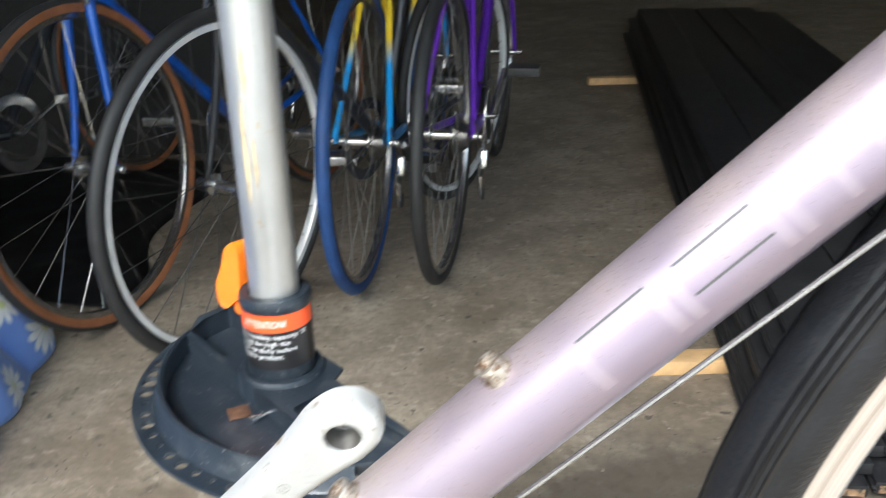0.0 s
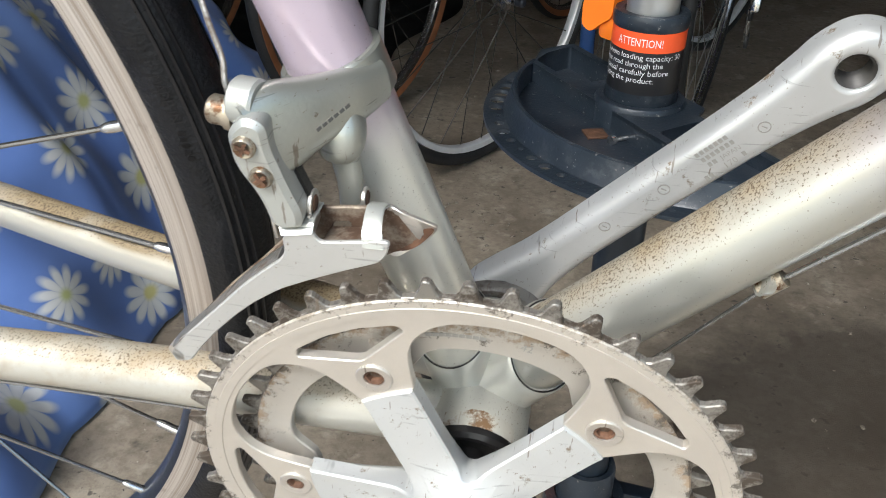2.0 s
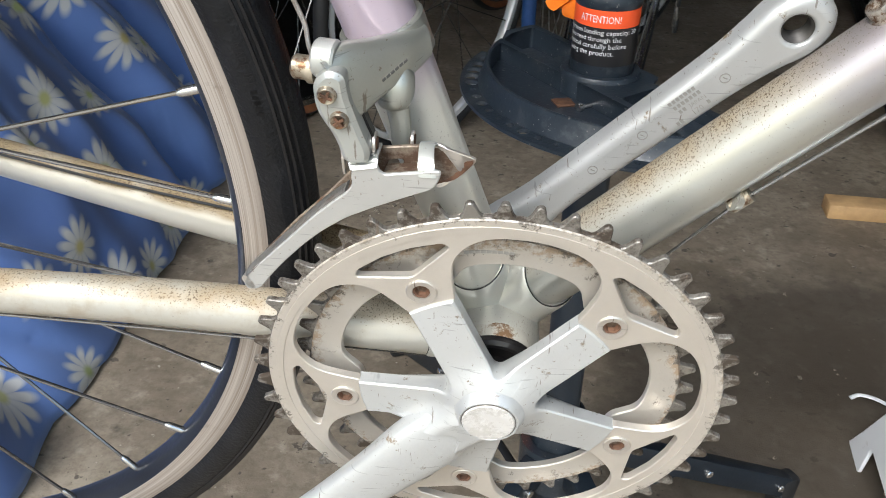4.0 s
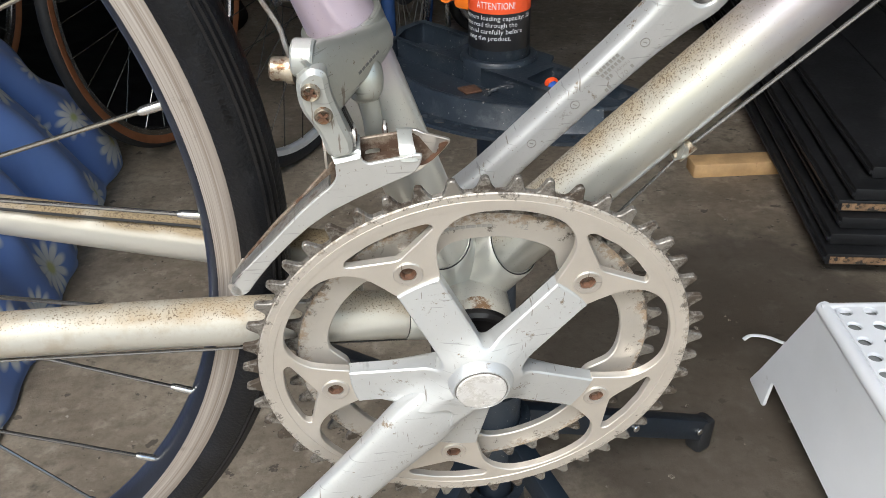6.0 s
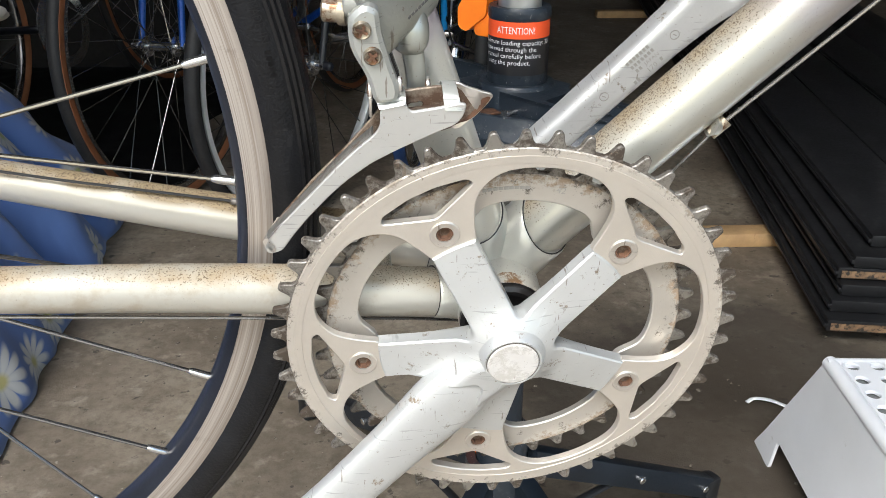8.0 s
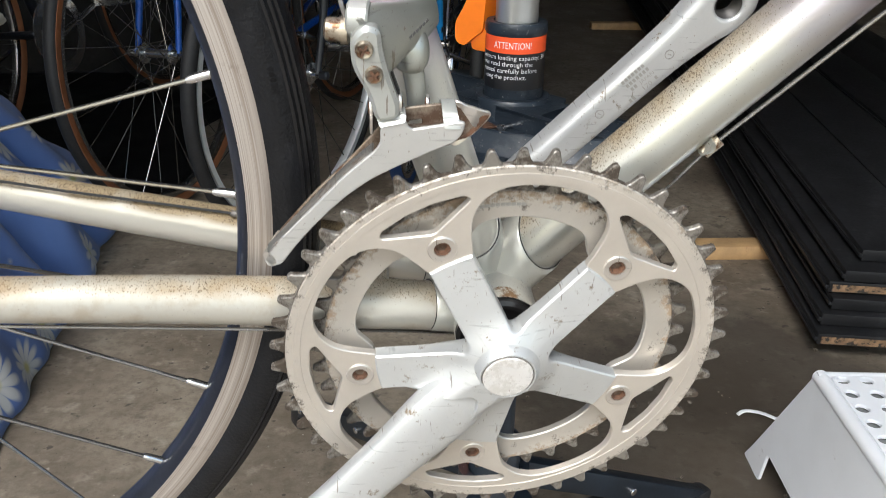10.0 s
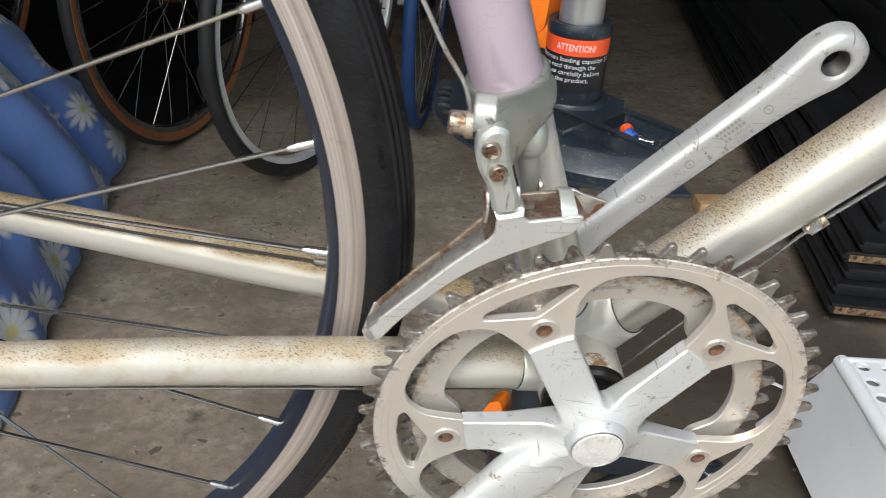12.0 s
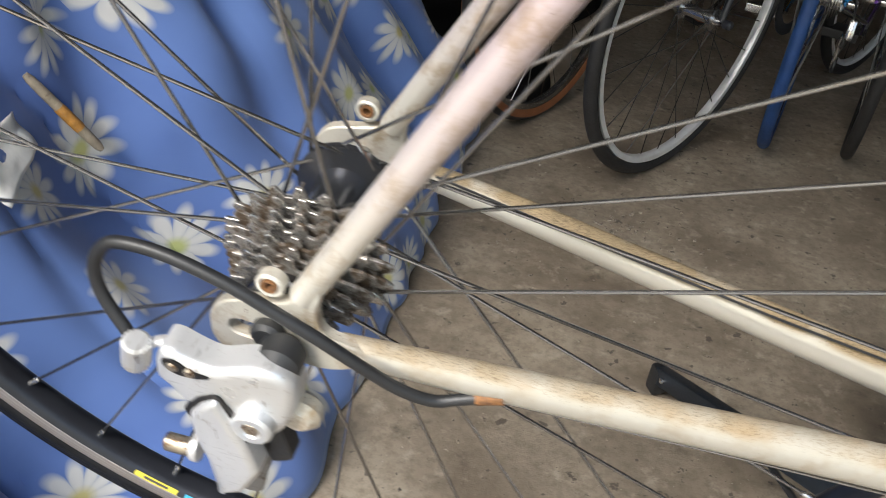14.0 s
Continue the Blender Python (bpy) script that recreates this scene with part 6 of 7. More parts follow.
holes = [circle(0.022 + 0.0285 * i, -0.022 - 0.0285 * j, 0.0076, 16) for i in range(12) for j in range(10)]
top = plate(round_loop([(0.012, -0.012), (SW - 0.012, -0.012), (SW - 0.012, -SD + 0.012), (0.012, -SD + 0.012)], 0.008), holes, 0, 0.004, bevel=0.0008)
for v in top.verts:
    v.co = Vector((v.co.x, v.co.z, SH - 0.001 - v.co.y))
part("seat_panel", top, WHITEPLASTIC, stool, "flat panel with a grid of round holes")
# Plate added close under the holes to paint their shade.
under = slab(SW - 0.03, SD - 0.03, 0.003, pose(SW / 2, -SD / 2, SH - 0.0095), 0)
part("hole_shade_plate", under, HOLESHADE, stool)
rimr = bmesh.new()
for (ax, ay), (bx, by) in (((0, 0), (SW, 0)), ((SW, 0), (SW, -SD)), ((SW, -SD), (0, -SD)), ((0, -SD), (0, 0))):
    inx, iny = (0.006 if ax == bx == 0 else -0.006 if ax == bx else 0), (-0.006 if ay == by == 0 else 0.006 if ay == by else 0)
    sweep([(ax + inx, ay + iny, SH - 0.0101), (bx + inx, by + iny, SH - 0.0101)], 0.0088, 16, rimr, flat=1.0)
part("top_rim", rimr, WHITEPLASTIC, stool, "rounded edge of the top")


def stool_side(name, length, place, reach):
    """A splayed side panel with two feet and a low arch."""
    f, l = 0.112, length
    loop = round_loop([(-0.002, SH - 0.006), (f * 0.80, 0.036), (f, 0.0), (f - 0.060, 0.0), (f - 0.064, 0.046), (-l - f + 0.064, 0.046), (-l - f + 0.060, 0.0), (-l - f, 0.0), (-l - f * 0.80, 0.036), (-l + 0.002, SH - 0.006)], 0.006, 3)
    bm = plate(loop, [], 0, 0.004, bevel=0.001)
    for v in bm.verts:
        a, t, z = v.co.x, v.co.y, v.co.z
        out = reach * (1 - z / SH)
        v.co = place @ Vector((-out + t, a, z))
    return part(name, bm, WHITEPLASTIC, stool)


stool_side("side_panel", SD, Matrix.Identity(4), 0.020)
stool_side("side_panel", SD, Matrix.Translation((SW, -SD, 0)) @ pose(0, 0, 0, 0, 0, 180), 0.020)
def stool_end(y, s):
    """The end panel between the side panels' feet, splayed as far as they reach."""
    loop = round_loop([(0.004, SH - 0.006), (-0.012, 0.046), (0.05, 0.046), (0.07, 0.075), (SW - 0.07, 0.075), (SW - 0.05, 0.046), (SW + 0.012, 0.046), (SW - 0.004, SH - 0.006)], 0.005, 3)
    bm = plate(loop, [], 0, 0.004, bevel=0.001)
    for v in bm.verts:
        v.co = Vector((v.co.x, y + s * (0.108 * (1 - v.co.z / SH) - v.co.y), v.co.z))
    return part("end_panel", bm, WHITEPLASTIC, stool)


stool_end(0.0, 1)
stool_end(-SD, -1)
tagged(part("cable_tie", sweep(smooth_path([(0.487, 0.664, 0.004), (0.500, 0.668, 0.007), (0.520, 0.660, 0.008), (0.540, 0.645, 0.006), (0.56, 0.635, 0.004)], 6), 0.0035, 8, flat=0.4), WHITEPLASTIC), "loose white plastic strip lying on the floor", "cable tie")

# ---- stack of black boards on raw bearers ----
YAW = -11.3
B0 = Vector((0.668, 0.800, 0))
STACK = pose(B0.x, B0.y, 0, 0, 0, YAW)
for y, x0 in ((0.46, -0.13), (2.92, -0.19)):
    tagged(part("wooden_bearer", slab(1.0, 0.050, 0.029, STACK @ pose(x0 + 0.47, y + 0.02, 0.0145, 0, 0, 9), 0.003), RAWWOOD), "raw pine bearer on the concrete under black boards", "timber")
rng = random.Random(5)
L_BOARD, W_BOARD, T_BOARD = 3.9, 0.142, 0.0205
bm = slab(W_BOARD, L_BOARD, T_BOARD, pose(W_BOARD / 2, L_BOARD / 2, 0), 0.0025)
slab(0.006, L_BOARD, 0.007, pose(-0.002, L_BOARD / 2, 0), 0.001, 1, bm)
proto = part("board", bm, BLACKBOARD)
ends = part("cut_end", slab(W_BOARD - 0.012, 0.0016, T_BOARD - 0.0085, pose(W_BOARD / 2, -0.0010, -0.001), 0), surface("weathered_end_grain", (0.28, 0.17, 0.09), 0.8, 0, 0.5, 60, 500, 0.3, (0.03, 0.025, 0.02), (0.5, 0.6)))
for layer in range(6):
    cols = 5 if layer < 5 else 4
    for c in range(cols):
        jx = 0.010 * layer + rng.uniform(-0.006, 0.010) + (0.03 if layer == 5 else 0)
        jy = (0.0, 0.055, 0.035, 0.075, 0.05, 0.10)[layer] + rng.uniform(-0.02, 0.02) + 0.012 * c
        mm = STACK @ pose(jx + c * (W_BOARD + 0.007), jy, 0.0405 + layer * 0.0222, 0, 0, rng.uniform(-0.25, 0.25))
        th = thing("black_board", "long black-stained timber board with a raw sawn end, stacked", "board", mm, "stacked black boards")
        b = share("plank", proto, th)
        if layer in (0, 3) or c > 2:
            share("cut_end", ends, th)
bpy.data.objects.remove(proto), bpy.data.objects.remove(ends)

# ---- daisy cloth over a low heap ----
NU, NV = 150, 140
bm = bmesh.new()
uvl = bm.loops.layers.uv.new("UVMap")
grid, coords = [], []
for i in range(NU + 1):
    y = -0.35 + 1.78 * i / NU
    row, crow = [], []
    for j in range(NV + 1):
        v = 1.75 * j / NV
        far = min(1, max(0, (1.43 - y) / 0.5))
        tall = min(1, max(0, (1.20 - y) / 0.40))
        slope_len = 0.47 + 0.36 * tall * tall * (3 - 2 * tall)
        if v < slope_len:
            q = v / 0.47
            x = -0.565 - 0.235 * q ** 1.15
            z = 0.004 + 0.405 * q ** 0.95
        else:
            q = slope_len / 0.47
            x = -0.565 - 0.235 * q ** 1.15 - (v - slope_len)
            z = 0.004 + 0.405 * q ** 0.95 + 0.03 * math.sin(min(1, (v - slope_len) / 0.2) * 1.57)
        z *= 0.86 + 0.14 * far
        near = min(1, max(0, (0.60 - y) / 0.45))
        near = near * near * (3 - 2 * near)
        x -= near * 0.085 * (1 - math.exp(-q / 0.30))
        x += 0.032 * math.exp(-((y - 0.66) / 0.16) ** 2) - 0.018 * near
        deep = min(1, max(0, (v - 0.30) / 0.25))
        x -= deep * (0.075 * math.exp(-((y - 0.43 - 0.10 * v) / 0.045) ** 2) + 0.05 * math.exp(-((y - 0.62 - 0.05 * v) / 0.03) ** 2))
        ph = y * 10.0 + 1.6 * math.sin(y * 4.1 + 0.5) + 1.8 * v
        crease = 1 - abs(math.sin(ph)) ** 0.7
        fold = 0.086 * (0.5 - crease) - 0.026 * (1 - abs(math.sin(y * 23 + 2.2 * math.sin(y * 5 + v * 2) + 3.0 * v)) ** 0.6) + 0.014 * math.sin(y * 37 + 6 * v + 1.7 * math.sin(y * 7))
        fold += 0.060 * noise.noise(Vector((x * 2.4, y * 2.4, 3.0 + z * 2))) + 0.018 * noise.noise(Vector((x * 9, y * 9, z * 9)))
        fold *= 1 - 0.6 * min(1, max(0, (y - 1.0) / 0.3))
        fold *= 1 + 0.35 * near
        amp = 0.45 + 0.55 * max(0, 1 - v / 0.9)
        rise = min(1, v / 0.10)
        x += fold * amp * (0.8 if v < slope_len else 0.3) * (0.45 + 0.55 * rise)
        z += fold * rise * (0.55 if v < slope_len else 1.1)
        if i > NU - 4:
            y2 = y + 0.02 * math.sin(v * 17) + 0.012 * math.sin(v * 41)
        else:
            y2 = y
        row.append(bm.verts.new((x, y2, max(0.004, z)))), crow.append((y, v))
    grid.append(row), coords.append(crow)
for i in range(NU):
    for j in range(NV):
        f = bm.faces.new((grid[i][j], grid[i + 1][j], grid[i + 1][j + 1], grid[i][j + 1]))
        for lp, (a, b) in zip(f.loops, (coords[i][j], coords[i + 1][j], coords[i + 1][j + 1], coords[i][j + 1])):
            lp[uvl].uv = (a, b)
cloth = part("printed_cloth", bm, CLOTH)
tagged(cloth, "crumpled blue cotton sheet printed with white daisies, draped over a heap", "sheet")
sol = cloth.modifiers.new("thickness", "SOLIDIFY")
sol.thickness, sol.offset = 0.002, 1

# a stick and a scrap of paper left on the cloth
lift = Vector((0.63, -0.75, 0.15)) * 0.0075
top_end, low_end = Vector((-0.898, 0.406, 0.448)) + lift, Vector((-0.838, 0.437, 0.359)) + lift
stick = thing("wooden_stick", "pale wooden stick with worn orange sleeve, lying on blue cloth", "stick")
part("rod", sweep([top_end.lerp(low_end, k) for k in (0, 0.06, 0.2, 0.5, 0.8, 0.95, 1)], [0.0035, 0.0052, 0.0058, 0.0060, 0.0060, 0.0052, 0.0030], 14), surface("pale_stick_wood", (0.34, 0.29, 0.22), 0.6, 0, 0.35, 90, 500, 0.2, (0.16, 0.12, 0.08)), stick)
part("sleeve", sweep([top_end.lerp(low_end, k) for k in (0.42, 0.45, 0.68, 0.71)], [0.0060, 0.0066, 0.0066, 0.0060], 14), surface("worn_orange_sleeve", (0.50, 0.24, 0.05), 0.5, 0, 0.4, 110, 500, 0.2, (0.30, 0.22, 0.13)), stick, "worn orange sleeve")
corner = [Vector(p) + Vector((0.0085, 0.002, 0.005)) for p in ((-0.8914, 0.3549, 0.4221), (-0.8668, 0.3571, 0.3899), (-0.8383, 0.2670, 0.3702), (-0.8800, 0.2550, 0.4150))]
bm = bmesh.new()
net = []
for i in range(13):
    line = []
    for j in range(13):
        u, v = i / 12, j / 12
        p = corner[0].lerp(corner[1], v).lerp(corner[3].lerp(corner[2], v), u)
        line.append(bm.verts.new(p + Vector((0.85, 0.2, 0.48)) * 0.006 * noise.noise(p * 55)))
    net.append(line)
for a, b in zip(net, net[1:]):
    for k in range(12):
        bm.faces.new((a[k], b[k], b[k + 1], a[k + 1]))
paper = tagged(part("paper_scrap", bm, surface("crumpled_white_paper", (0.72, 0.72, 0.70), 0.75, 0, 0.1, 40, 300, 0.2)), "crumpled scrap of white paper lying on blue cloth", "paper")
sol = paper.modifiers.new("thickness", "SOLIDIFY")
sol.thickness, sol.offset = 0.0012, 1

# ---- white work glove left on the heap ----
GLOVECLOTH = surface("dirty_white_cotton", (0.58, 0.54, 0.46), 0.9, 0, 0.25, 30, 500, 0.4, (0.30, 0.26, 0.20), (0.58, 0.7))
GL = pose(-0.800, 1.385, 0.398, 8, -6, 35)
glove = thing("work_glove", "crumpled dirty-white cotton work glove lying on the sheet", "glove", GL)
part("palm", loft([((-0.055, 0, 0.020), Vector((0, 0.034, 0)), Vector((0, 0, 0.018))), ((-0.02, 0.004, 0.026), Vector((0, 0.040, 0.006)), Vector((0, 0, 0.022))), ((0.025, 0, 0.022), Vector((0, 0.044, -0.004)), Vector((0, 0, 0.016))), ((0.05, 0, 0.018), Vector((0, 0.038, 0)), Vector((0, 0, 0.011)))], 24, 2.3), GLOVECLOTH, glove)
for k, (y, l, up) in enumerate(((-0.030, 0.055, 0.030), (-0.010, 0.065, 0.012), (0.010, 0.062, 0.034), (0.029, 0.050, 0.010))):
    part("finger", sweep(smooth_path([(0.035, y, 0.018), (0.035 + l * 0.5, y * 1.2, 0.022 + up * 0.7), (0.035 + l, y * 1.3, 0.016 + up)], 5), [0.0115] * 8 + [0.0105, 0.008, 0.003], 14), GLOVECLOTH, glove)
part("thumb", sweep(smooth_path([(-0.01, -0.034, 0.02), (0.02, -0.058, 0.026), (0.04, -0.070, 0.022)], 5), [0.012] * 8 + [0.011, 0.008, 0.003], 14), GLOVECLOTH, glove)

# ---- near-black sheet added for the darkness under the parked bicycles ----
FLOORDARK = surface("floor_darkness", (0.006, 0.006, 0.0065), 0.6, 0, 0.4, 12, 200, 0.3, (0.014, 0.013, 0.012), (0.6, 0.75), 0.2)
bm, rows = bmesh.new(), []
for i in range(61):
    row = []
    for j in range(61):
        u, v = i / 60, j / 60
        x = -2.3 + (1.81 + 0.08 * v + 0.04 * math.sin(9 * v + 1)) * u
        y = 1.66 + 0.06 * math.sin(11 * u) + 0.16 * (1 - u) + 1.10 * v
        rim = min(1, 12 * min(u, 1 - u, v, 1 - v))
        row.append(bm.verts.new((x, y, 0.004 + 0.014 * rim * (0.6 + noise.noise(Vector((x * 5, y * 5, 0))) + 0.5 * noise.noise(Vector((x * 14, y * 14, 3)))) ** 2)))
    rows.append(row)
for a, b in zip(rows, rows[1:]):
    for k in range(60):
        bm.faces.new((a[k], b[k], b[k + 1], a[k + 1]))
dark_cover = tagged(part("dark_floor_sheet", bm, FLOORDARK), "near-black sheet added to stand in for the darkness under parked bicycles", "sheet")
sol = dark_cover.modifiers.new("thickness", "SOLIDIFY")
sol.thickness, sol.offset = 0.0015, 1

# ---- parked bicycles ----
BLACKSPOKE = surface("dark_spoke_steel", (0.035, 0.034, 0.033), 0.45, 0.5, 0.3, 40, 300, 0.05)
DULLSPOKE = surface("dull_spoke_steel", (0.16, 0.155, 0.15), 0.5, 0.6, 0.3, 40, 300, 0.05)
DARKFRAME = surface("dark_frame_paint", (0.02, 0.022, 0.028), 0.3, 0.1, 0.3, 30, 300, 0.03)
BLUEPAINT = surface("blue_frame_paint", (0.010, 0.085, 0.42), 0.28, 0.1, 0.2, 30, 300, 0.03)
PURPLEPAINT = surface("purple_frame_paint", (0.10, 0.02, 0.34), 0.28, 0.2, 0.2, 30, 300, 0.03)
WHITEPAINT = surface("white_rim_paint", (0.75, 0.76, 0.77), 0.35, 0.35, 0.12, 30, 300, 0.03)
TANWALL = surface("tan_sidewall", (0.27, 0.10, 0.040), 0.65, 0, 0.25, 30, 300, 0.1)
BLUETYRE = surface("blue_tyre_rubber", (0.012, 0.050, 0.17), 0.6, 0, 0.25, 30, 300, 0.1)
DARKTYRE = surface("dark_tyre_rubber", (0.017, 0.017, 0.018), 0.6, 0, 0.25, 30, 300, 0.1)


def fade_paint():
    """Yellow paint that fades to sky blue towards the axle."""
    m, nt, b = material("yellow_blue_fade")
    tc = nt.nodes.new("ShaderNodeTexCoord")
    sp = nt.nodes.new("ShaderNodeSeparateXYZ")
    nt.links.new(tc.outputs["Object"], sp.inputs[0])
    wob = calc(nt, "ADD", sp.outputs["Z"], calc(nt, "MULTIPLY", noise_at(nt, 30), 0.02))
    c = ramp(nt, wob, [(0.50, (0.02, 0.26, 0.62)), (0.55, (0.70, 0.50, 0.03))])
    nt.links.new(c, b.inputs["Base Color"])
    b.inputs["Roughness"].default_value = 0.3
    return m


FADE = fade_paint()
YELLOWPAINT = surface("yellow_frame_paint", (0.66, 0.46, 0.02), 0.3, 0.1, 0.15, 30, 300, 0.03)


def parked_wheel(owner, at, r, rim_mat, tyre_mat, wall_mat, spoke_n=28, spoke_mat=DULLSPOKE):
    w = new("wheel")
    w.empty_display_size = 0.05
    w.parent, w.location = owner, at
    t = 0.0135
    part("rim", spin([(r - 0.040, -0.006), (r - 0.038, -0.009), (r - 0.027, -0.0095), (r - 0.027, 0.0095), (r - 0.038, 0.009), (r - 0.040, 0.006)], 90), rim_mat, w)
    part("tyre", spin([(r - 0.027 + t + t * math.cos(radians(a)), t * math.sin(radians(a))) for a in range(-150, 151, 25)], 90), tyre_mat, w)
    if wall_mat:
        for s in (-1, 1):
            part("sidewall", spin([(r - 0.027, s * 0.0105), (r - 0.020, s * 0.0142), (r - 0.010, s * 0.0145), (r - 0.010, s * 0.0125), (r - 0.024, s * 0.0095)], 90), wall_mat, w, "tan tyre sidewall")
    part("hub", spin([(0.004, -0.05), (0.009, -0.05), (0.010, -0.038), (0.022, -0.036), (0.022, -0.032), (0.011, -0.028), (0.011, 0.028), (0.022, 0.032), (0.022, 0.036), (0.010, 0.038), (0.009, 0.05), (0.004, 0.05)], 24), CHROME, w)
    one = part("spoke", sweep([(0, 0, 0), (0, 0, 1)], [0.0011] * 2, 5), spoke_mat, w)
    for k in range(spoke_n):
        a = 2 * math.pi * k / spoke_n
        fa = a + radians(58) * (1 if k % 4 in (0, 1) else -1)
        p = Vector((0.02 * math.cos(fa), 0.034 * (1 if k % 2 else -1), 0.02 * math.sin(fa)))
        q = Vector(((r - 0.042) * math.cos(a), 0, (r - 0.042) * math.sin(a)))
        d = q - p
        o = one if k == 0 else share("spoke", one, w)
        o.matrix_basis = Matrix.Translation(p) @ d.to_track_quat("Z", "Y").to_matrix().to_4x4() @ Matrix.Diagonal((1, 1, d.length, 1))
    return w


def parked_bike(label, x, y, heading, lean, frame_mat, rim_mat, tyre_mat, wall_mat=None, r=0.338, pedals=True, stay_mat=None, crank_turn=20, pedal_mat=CHROME, seat_mat=None, fit_mat=CHROME, spoke_mat=DULLSPOKE, facing=False):
    """A road bicycle with its rear wheel on the origin, heading along its x axis; facing turns it round, with its front wheel there."""
    place = pose(x, y, 0, 0, 0, 90 - heading) @ pose(0, 0, 0, lean, 0, 0)
    if facing:
        place = place @ pose(0.995, 0, 0, 0, 0, 180)
    b = thing("parked_bicycle", label, "bicycle", place, "parked bicycles")
    stay_mat = stay_mat or frame_mat
    A, BB, S, H0, H1, Fh = Vector((0, 0, r)), Vector((0.42, 0, 0.275)), Vector((0.265, 0, 0.76)), Vector((0.895, 0, 0.845)), Vector((0.930, 0, 0.715)), Vector((0.995, 0, r))
    parked_wheel(b, A, r, rim_mat, tyre_mat, wall_mat, spoke_mat=spoke_mat)
    parked_wheel(b, Fh, r, rim_mat, tyre_mat, wall_mat, spoke_mat=spoke_mat)
    tube("seat_tube", BB, S, 0.0143, 0.0143, b, seat_mat or frame_mat, 20)
    tube("down_tube", BB, H1, 0.0143, 0.0143, b, frame_mat, 20)
    tube("top_tube", S + Vector((0.01, 0, -0.03)), H0 + Vector((0, 0, -0.02)), 0.0130, 0.0130, b, frame_mat, 20)
    tube("head_tube", H0, H1, 0.018, 0.018, b, frame_mat, 20)
    for s in (1, -1):
        tube("seatstay", A + Vector((0, s * 0.063, 0)), S + Vector((0, s * 0.018, -0.02)), 0.0075, 0.0075, b, stay_mat, 14)
        tube("chainstay", A + Vector((0, s * 0.063, 0)), BB + Vector((-0.02, s * 0.028, 0)), 0.0075, 0.011, b, frame_mat, 14)
        blade = smooth_path([H1 + Vector((0.006, s * 0.026, -0.01)), H1 + Vector((0.020, s * 0.034, -0.12)), Fh + Vector((-0.030, s * 0.045, 0.12)), Fh + Vector((0, s * 0.05, 0))], 5)
        part("fork_blade", sweep(blade, [0.0115 - 0.0050 * k / (len(blade) - 1) for k in range(len(blade))], 14), stay_mat, b)
        part("front_axle_nut", disc(0.009, s * 0.054, s * 0.074, Fh, 12, 0.003), fit_mat, b)
        part("axle_nut", disc(0.009, s * 0.062, s * 0.085, A, 12, 0.002), CHROME, b)
    part("fork_crown", slab(0.028, 0.078, 0.024, Matrix.Translation(H1 + Vector((0.006, 0, -0.006))), 0.008), stay_mat, b)
    fb = slab(0.014, 0.080, 0.014, Matrix.Translation(H1 + Vector((0.034, 0, 0.004))), 0.005)
    for s in (1, -1):
        slab(0.012, 0.013, 0.060, Matrix.Translation(H1 + Vector((0.034, s * 0.034, -0.026))) @ pose(0, 0, 0, s * 14, 0, 0), 0.004, 2, fb)
    part("front_brake", fb, CHROME, b, "chromed side-pull brake")
    part("front_brake_cable", sweep(smooth_path([H1 + Vector((0.04, 0.03, 0.01)), H1 + Vector((0.05, 0.035, 0.08)), H1 + Vector((0.02, 0.01, 0.17))], 5), 0.0024, 8), DARKFRAME, b)
    part("seat_bolt", disc(0.006, -0.024, 0.024, S + Vector((-0.006, 0, -0.03)), 12, 0.002), CHROME, b)
    part("brake_cable", sweep(smooth_path([(0.075, 0.012, 0.735), (0.12, 0.03, 0.80), (0.24, 0.02, 0.80), (0.50, 0.016, 0.785)], 5), 0.0026, 8), DARKFRAME, b)
    part("gear_cable", sweep(smooth_path([(-0.005, -0.086, r - 0.03), (-0.045, -0.08, r + 0.01), (-0.02, -0.07, r + 0.04), (0.06, -0.062, r - 0.005)], 6), 0.0025, 8), DARKFRAME, b)
    part("quick_release", sweep(smooth_path([(0, 0.082, r), (0.02, 0.090, r + 0.01), (0.055, 0.088, r + 0.018)], 4), 0.004, 8, flat=0.5), fit_mat, b, "quick-release lever")
    br = slab(0.014, 0.085, 0.014, pose(0.075, 0, 0.725), 0.005)
    slab(0.012, 0.013, 0.055, pose(0.07, 0.035, 0.70, 15, 0, 0), 0.004, 2, br)
    slab(0.012, 0.013, 0.055, pose(0.07, -0.035, 0.70, -15, 0, 0), 0.004, 2, br)
    part("rear_brake", br, CHROME, b, "chromed side-pull brake")
    rdm = slab(0.030, 0.018, 0.045, pose(-0.005, -0.088, r - 0.05, 0, 15, 0), 0.006)
    slab(0.016, 0.010, 0.085, pose(0.010, -0.078, r - 0.105, 0, -18, 0), 0.004, 2, rdm)
    part("rear_derailleur", rdm, fit_mat, b)
    part("jockey_wheel", disc(0.018, -0.085, -0.077, (0.022, 0, r - 0.140), 18, 0.002), BLACKPLASTIC, b)
    part("jockey_wheel", disc(0.018, -0.085, -0.077, (0.002, 0, r - 0.075), 18, 0.002), BLACKPLASTIC, b)
    for k in range(6):
        part("sprocket", disc(0.027 + 0.004 * k, -0.050 + 0.005 * k - 0.001, -0.050 + 0.005 * k + 0.001, A, 24), STEEL, b)
    part("chainring", spin([(0.075, -0.047), (0.103, -0.047), (0.103, -0.044), (0.075, -0.044)], 48, centre=BB), fit_mat, b)
    part("crank_axle", sweep([BB + Vector((0, -0.06, 0)), BB + Vector((0, 0.06, 0))], 0.009, 12), STEEL, b)
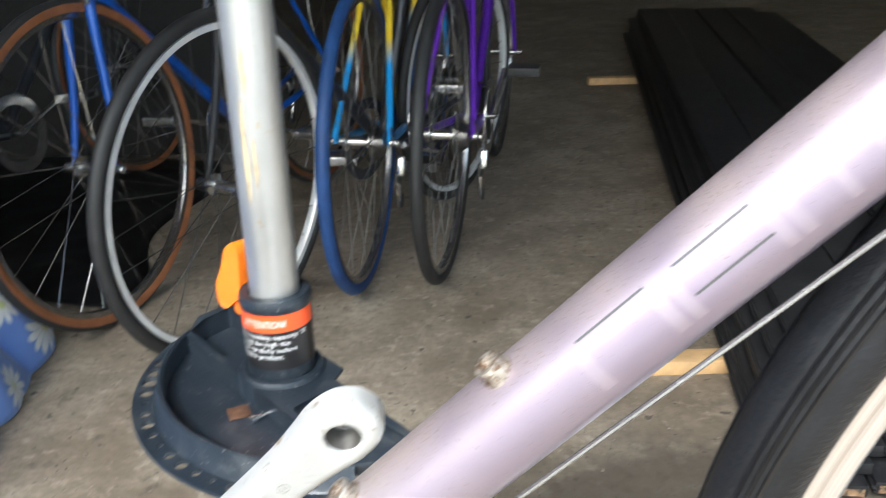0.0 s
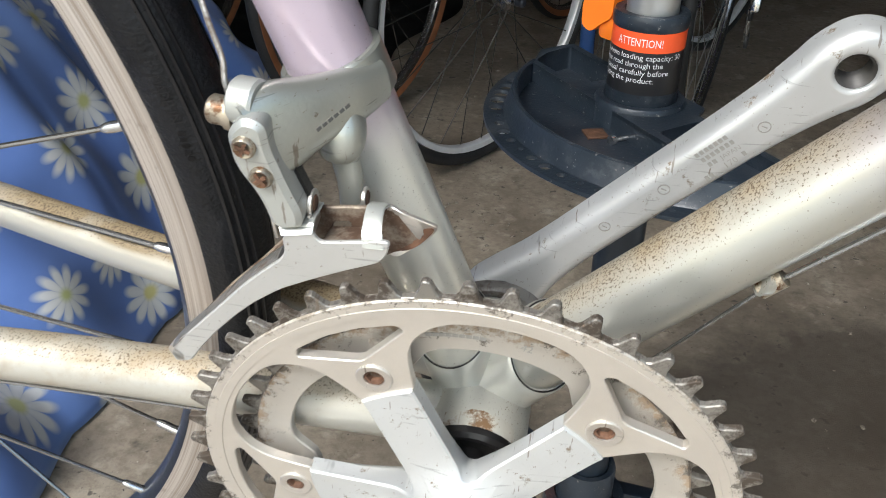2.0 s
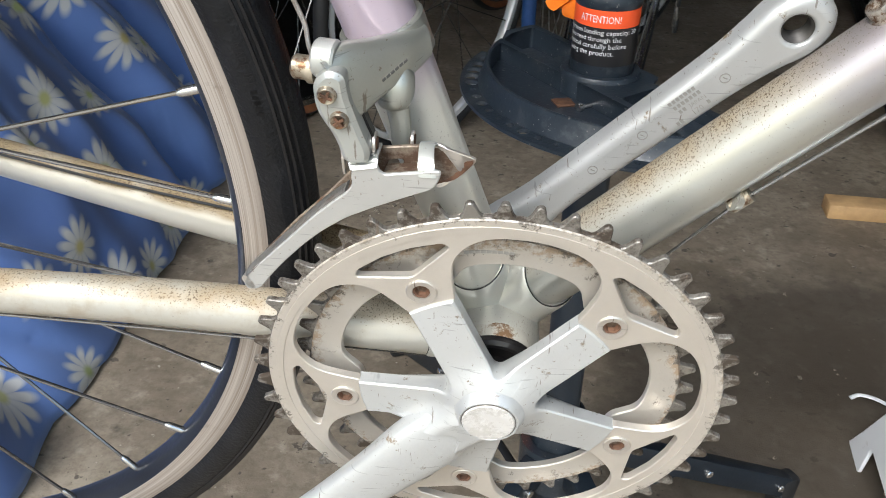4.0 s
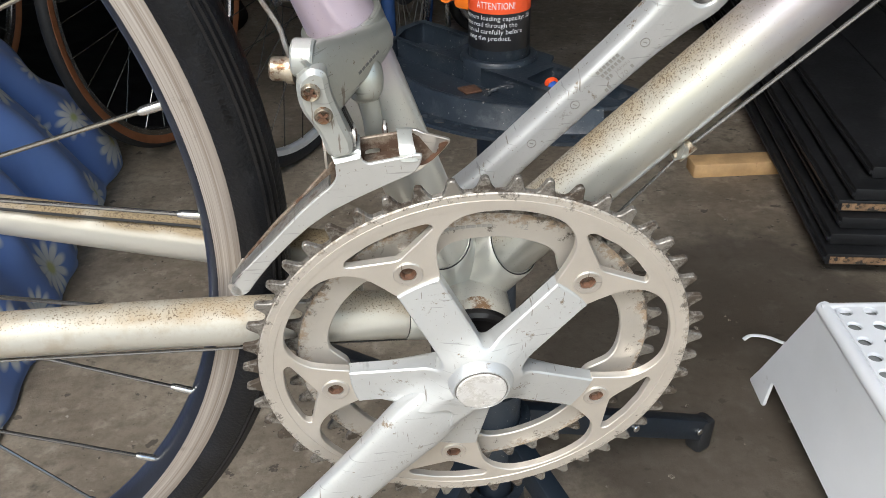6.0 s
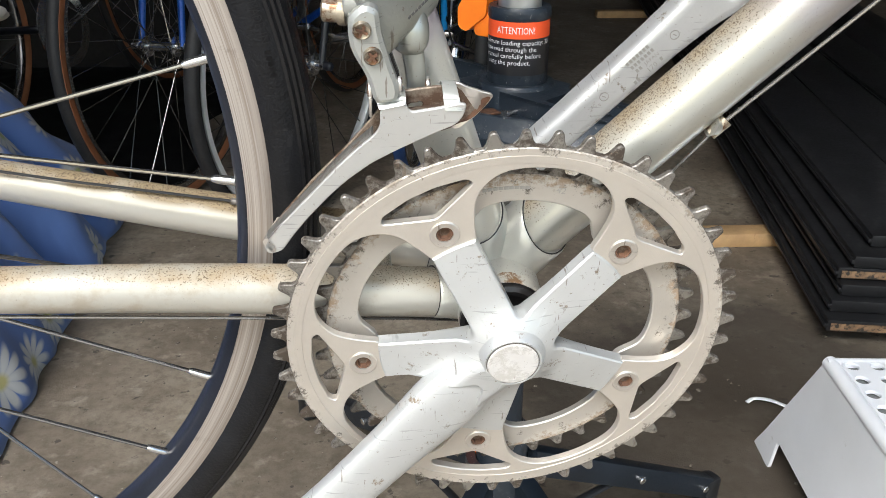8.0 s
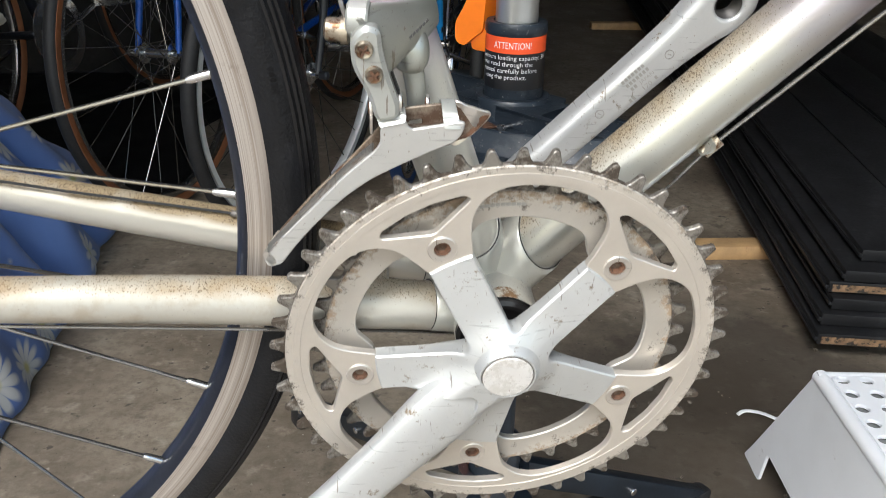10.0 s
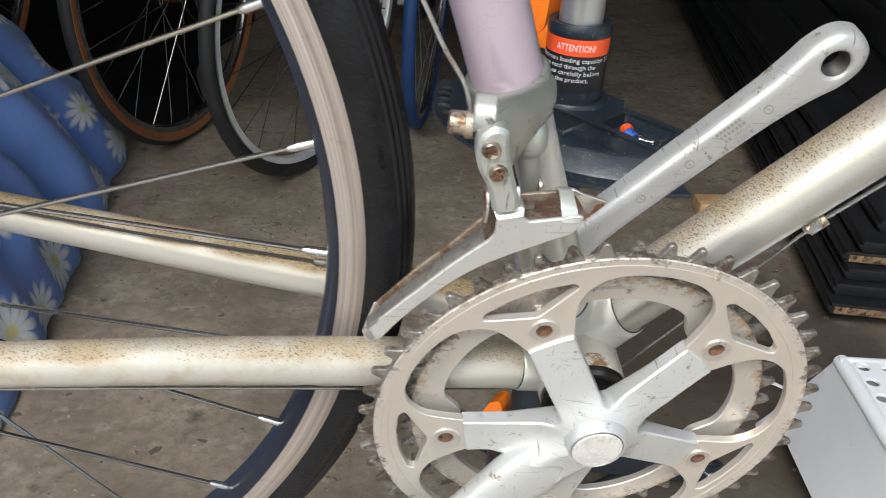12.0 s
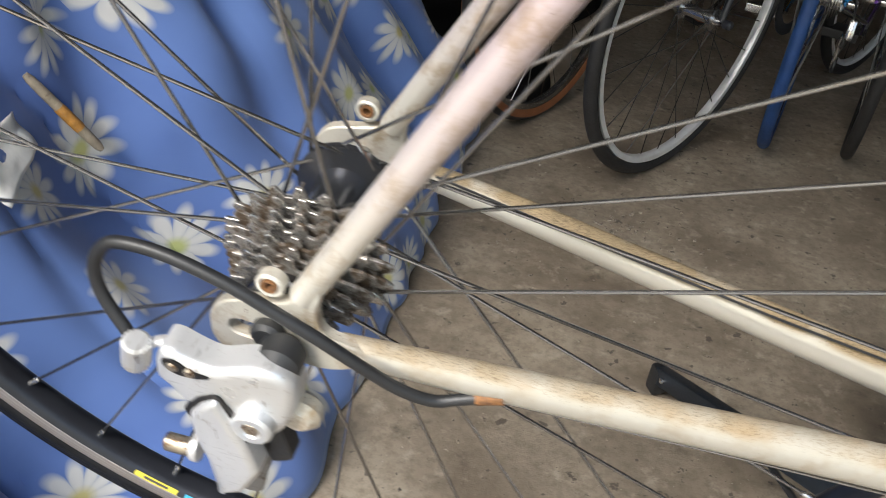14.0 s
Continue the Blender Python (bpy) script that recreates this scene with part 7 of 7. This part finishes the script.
    for s in (1, -1):
        d = Vector((math.cos(radians(crank_turn)), 0, math.sin(radians(crank_turn)))) * s * 0.17
        e = BB + Vector((0, -s * 0.07, 0)) + d
        part("crank_arm", sweep([BB + Vector((0, -s * 0.055, 0)), e], [0.013, 0.011], 14, flat=0.6), CHROME, b)
        if pedals:
            ped = part("pedal", plate(round_loop([(-0.035, -0.012), (0.035, -0.012), (0.035, 0.012), (-0.035, 0.012)], 0.004), [round_loop([(-0.028, -0.006), (0.028, -0.006), (0.028, 0.006), (-0.028, 0.006)], 0.002)], 0, 0.085), pedal_mat, b, "open cage pedal")
            ped.matrix_basis = Matrix.Translation(e + Vector((0, 0 if s < 0 else -0.095, 0)))
    return b


parked_bike("blue and silver road bicycle with tan-wall tyres, parked", -0.450, 1.57, 23, -3, BLUEPAINT, STEEL, DARKTYRE, TANWALL, seat_mat=CHROME, spoke_mat=STEEL, facing=True)
parked_bike("dark bicycle with a bright white rear rim, parked", -0.180, 1.42, 31, 2, DARKFRAME, WHITEPAINT, DARKTYRE, pedals=False, fit_mat=DARKFRAME, spoke_mat=BLACKSPOKE, facing=True)
parked_bike("yellow and sky-blue road bicycle with blue tyres, parked", 0.075, 1.69, 12, 1, FADE, STEEL, BLUETYRE, seat_mat=YELLOWPAINT)
parked_bike("purple road bicycle with black tyres, parked", 0.262, 1.72, 14, 1, PURPLEPAINT, STEEL, DARKTYRE, crank_turn=35, pedal_mat=BLACKPLASTIC)
parked_bike("dark bicycle with tan-wall tyres at the back of the row", -0.98, 1.72, 20, -6, DARKFRAME, STEEL, DARKTYRE, TANWALL)

# ---- grit on the floor ----
bm = bmesh.new()
rng = random.Random(11)
for k in range(420):
    x, y, s = rng.uniform(-0.9, 0.9), rng.uniform(0.05, 2.6), rng.choice((0.0012, 0.0018, 0.0025, 0.004))
    slab(s * rng.uniform(0.8, 2.2), s, s * 0.7, pose(x, y, s * 0.3, rng.uniform(-20, 20), 0, rng.uniform(0, 180)), 0, 1, bm)
for k in range(90):
    x, y, s = rng.gauss(-0.22, 0.07), rng.gauss(1.13, 0.05), rng.choice((0.002, 0.003, 0.0045))
    slab(s * rng.uniform(0.8, 2.2), s, s * 0.6, pose(x, y, s * 0.3, rng.uniform(-20, 20), 0, rng.uniform(0, 180)), 0, 1, bm)
tagged(part("floor_grit", bm, surface("grit", (0.30, 0.26, 0.21), 0.8, 0, 0.4, 300, 500, 0.1, (0.06, 0.045, 0.035), (0.5, 0.55)), smooth=False), "scattered grit and dust crumbs on concrete", "grit", kind="stuff")
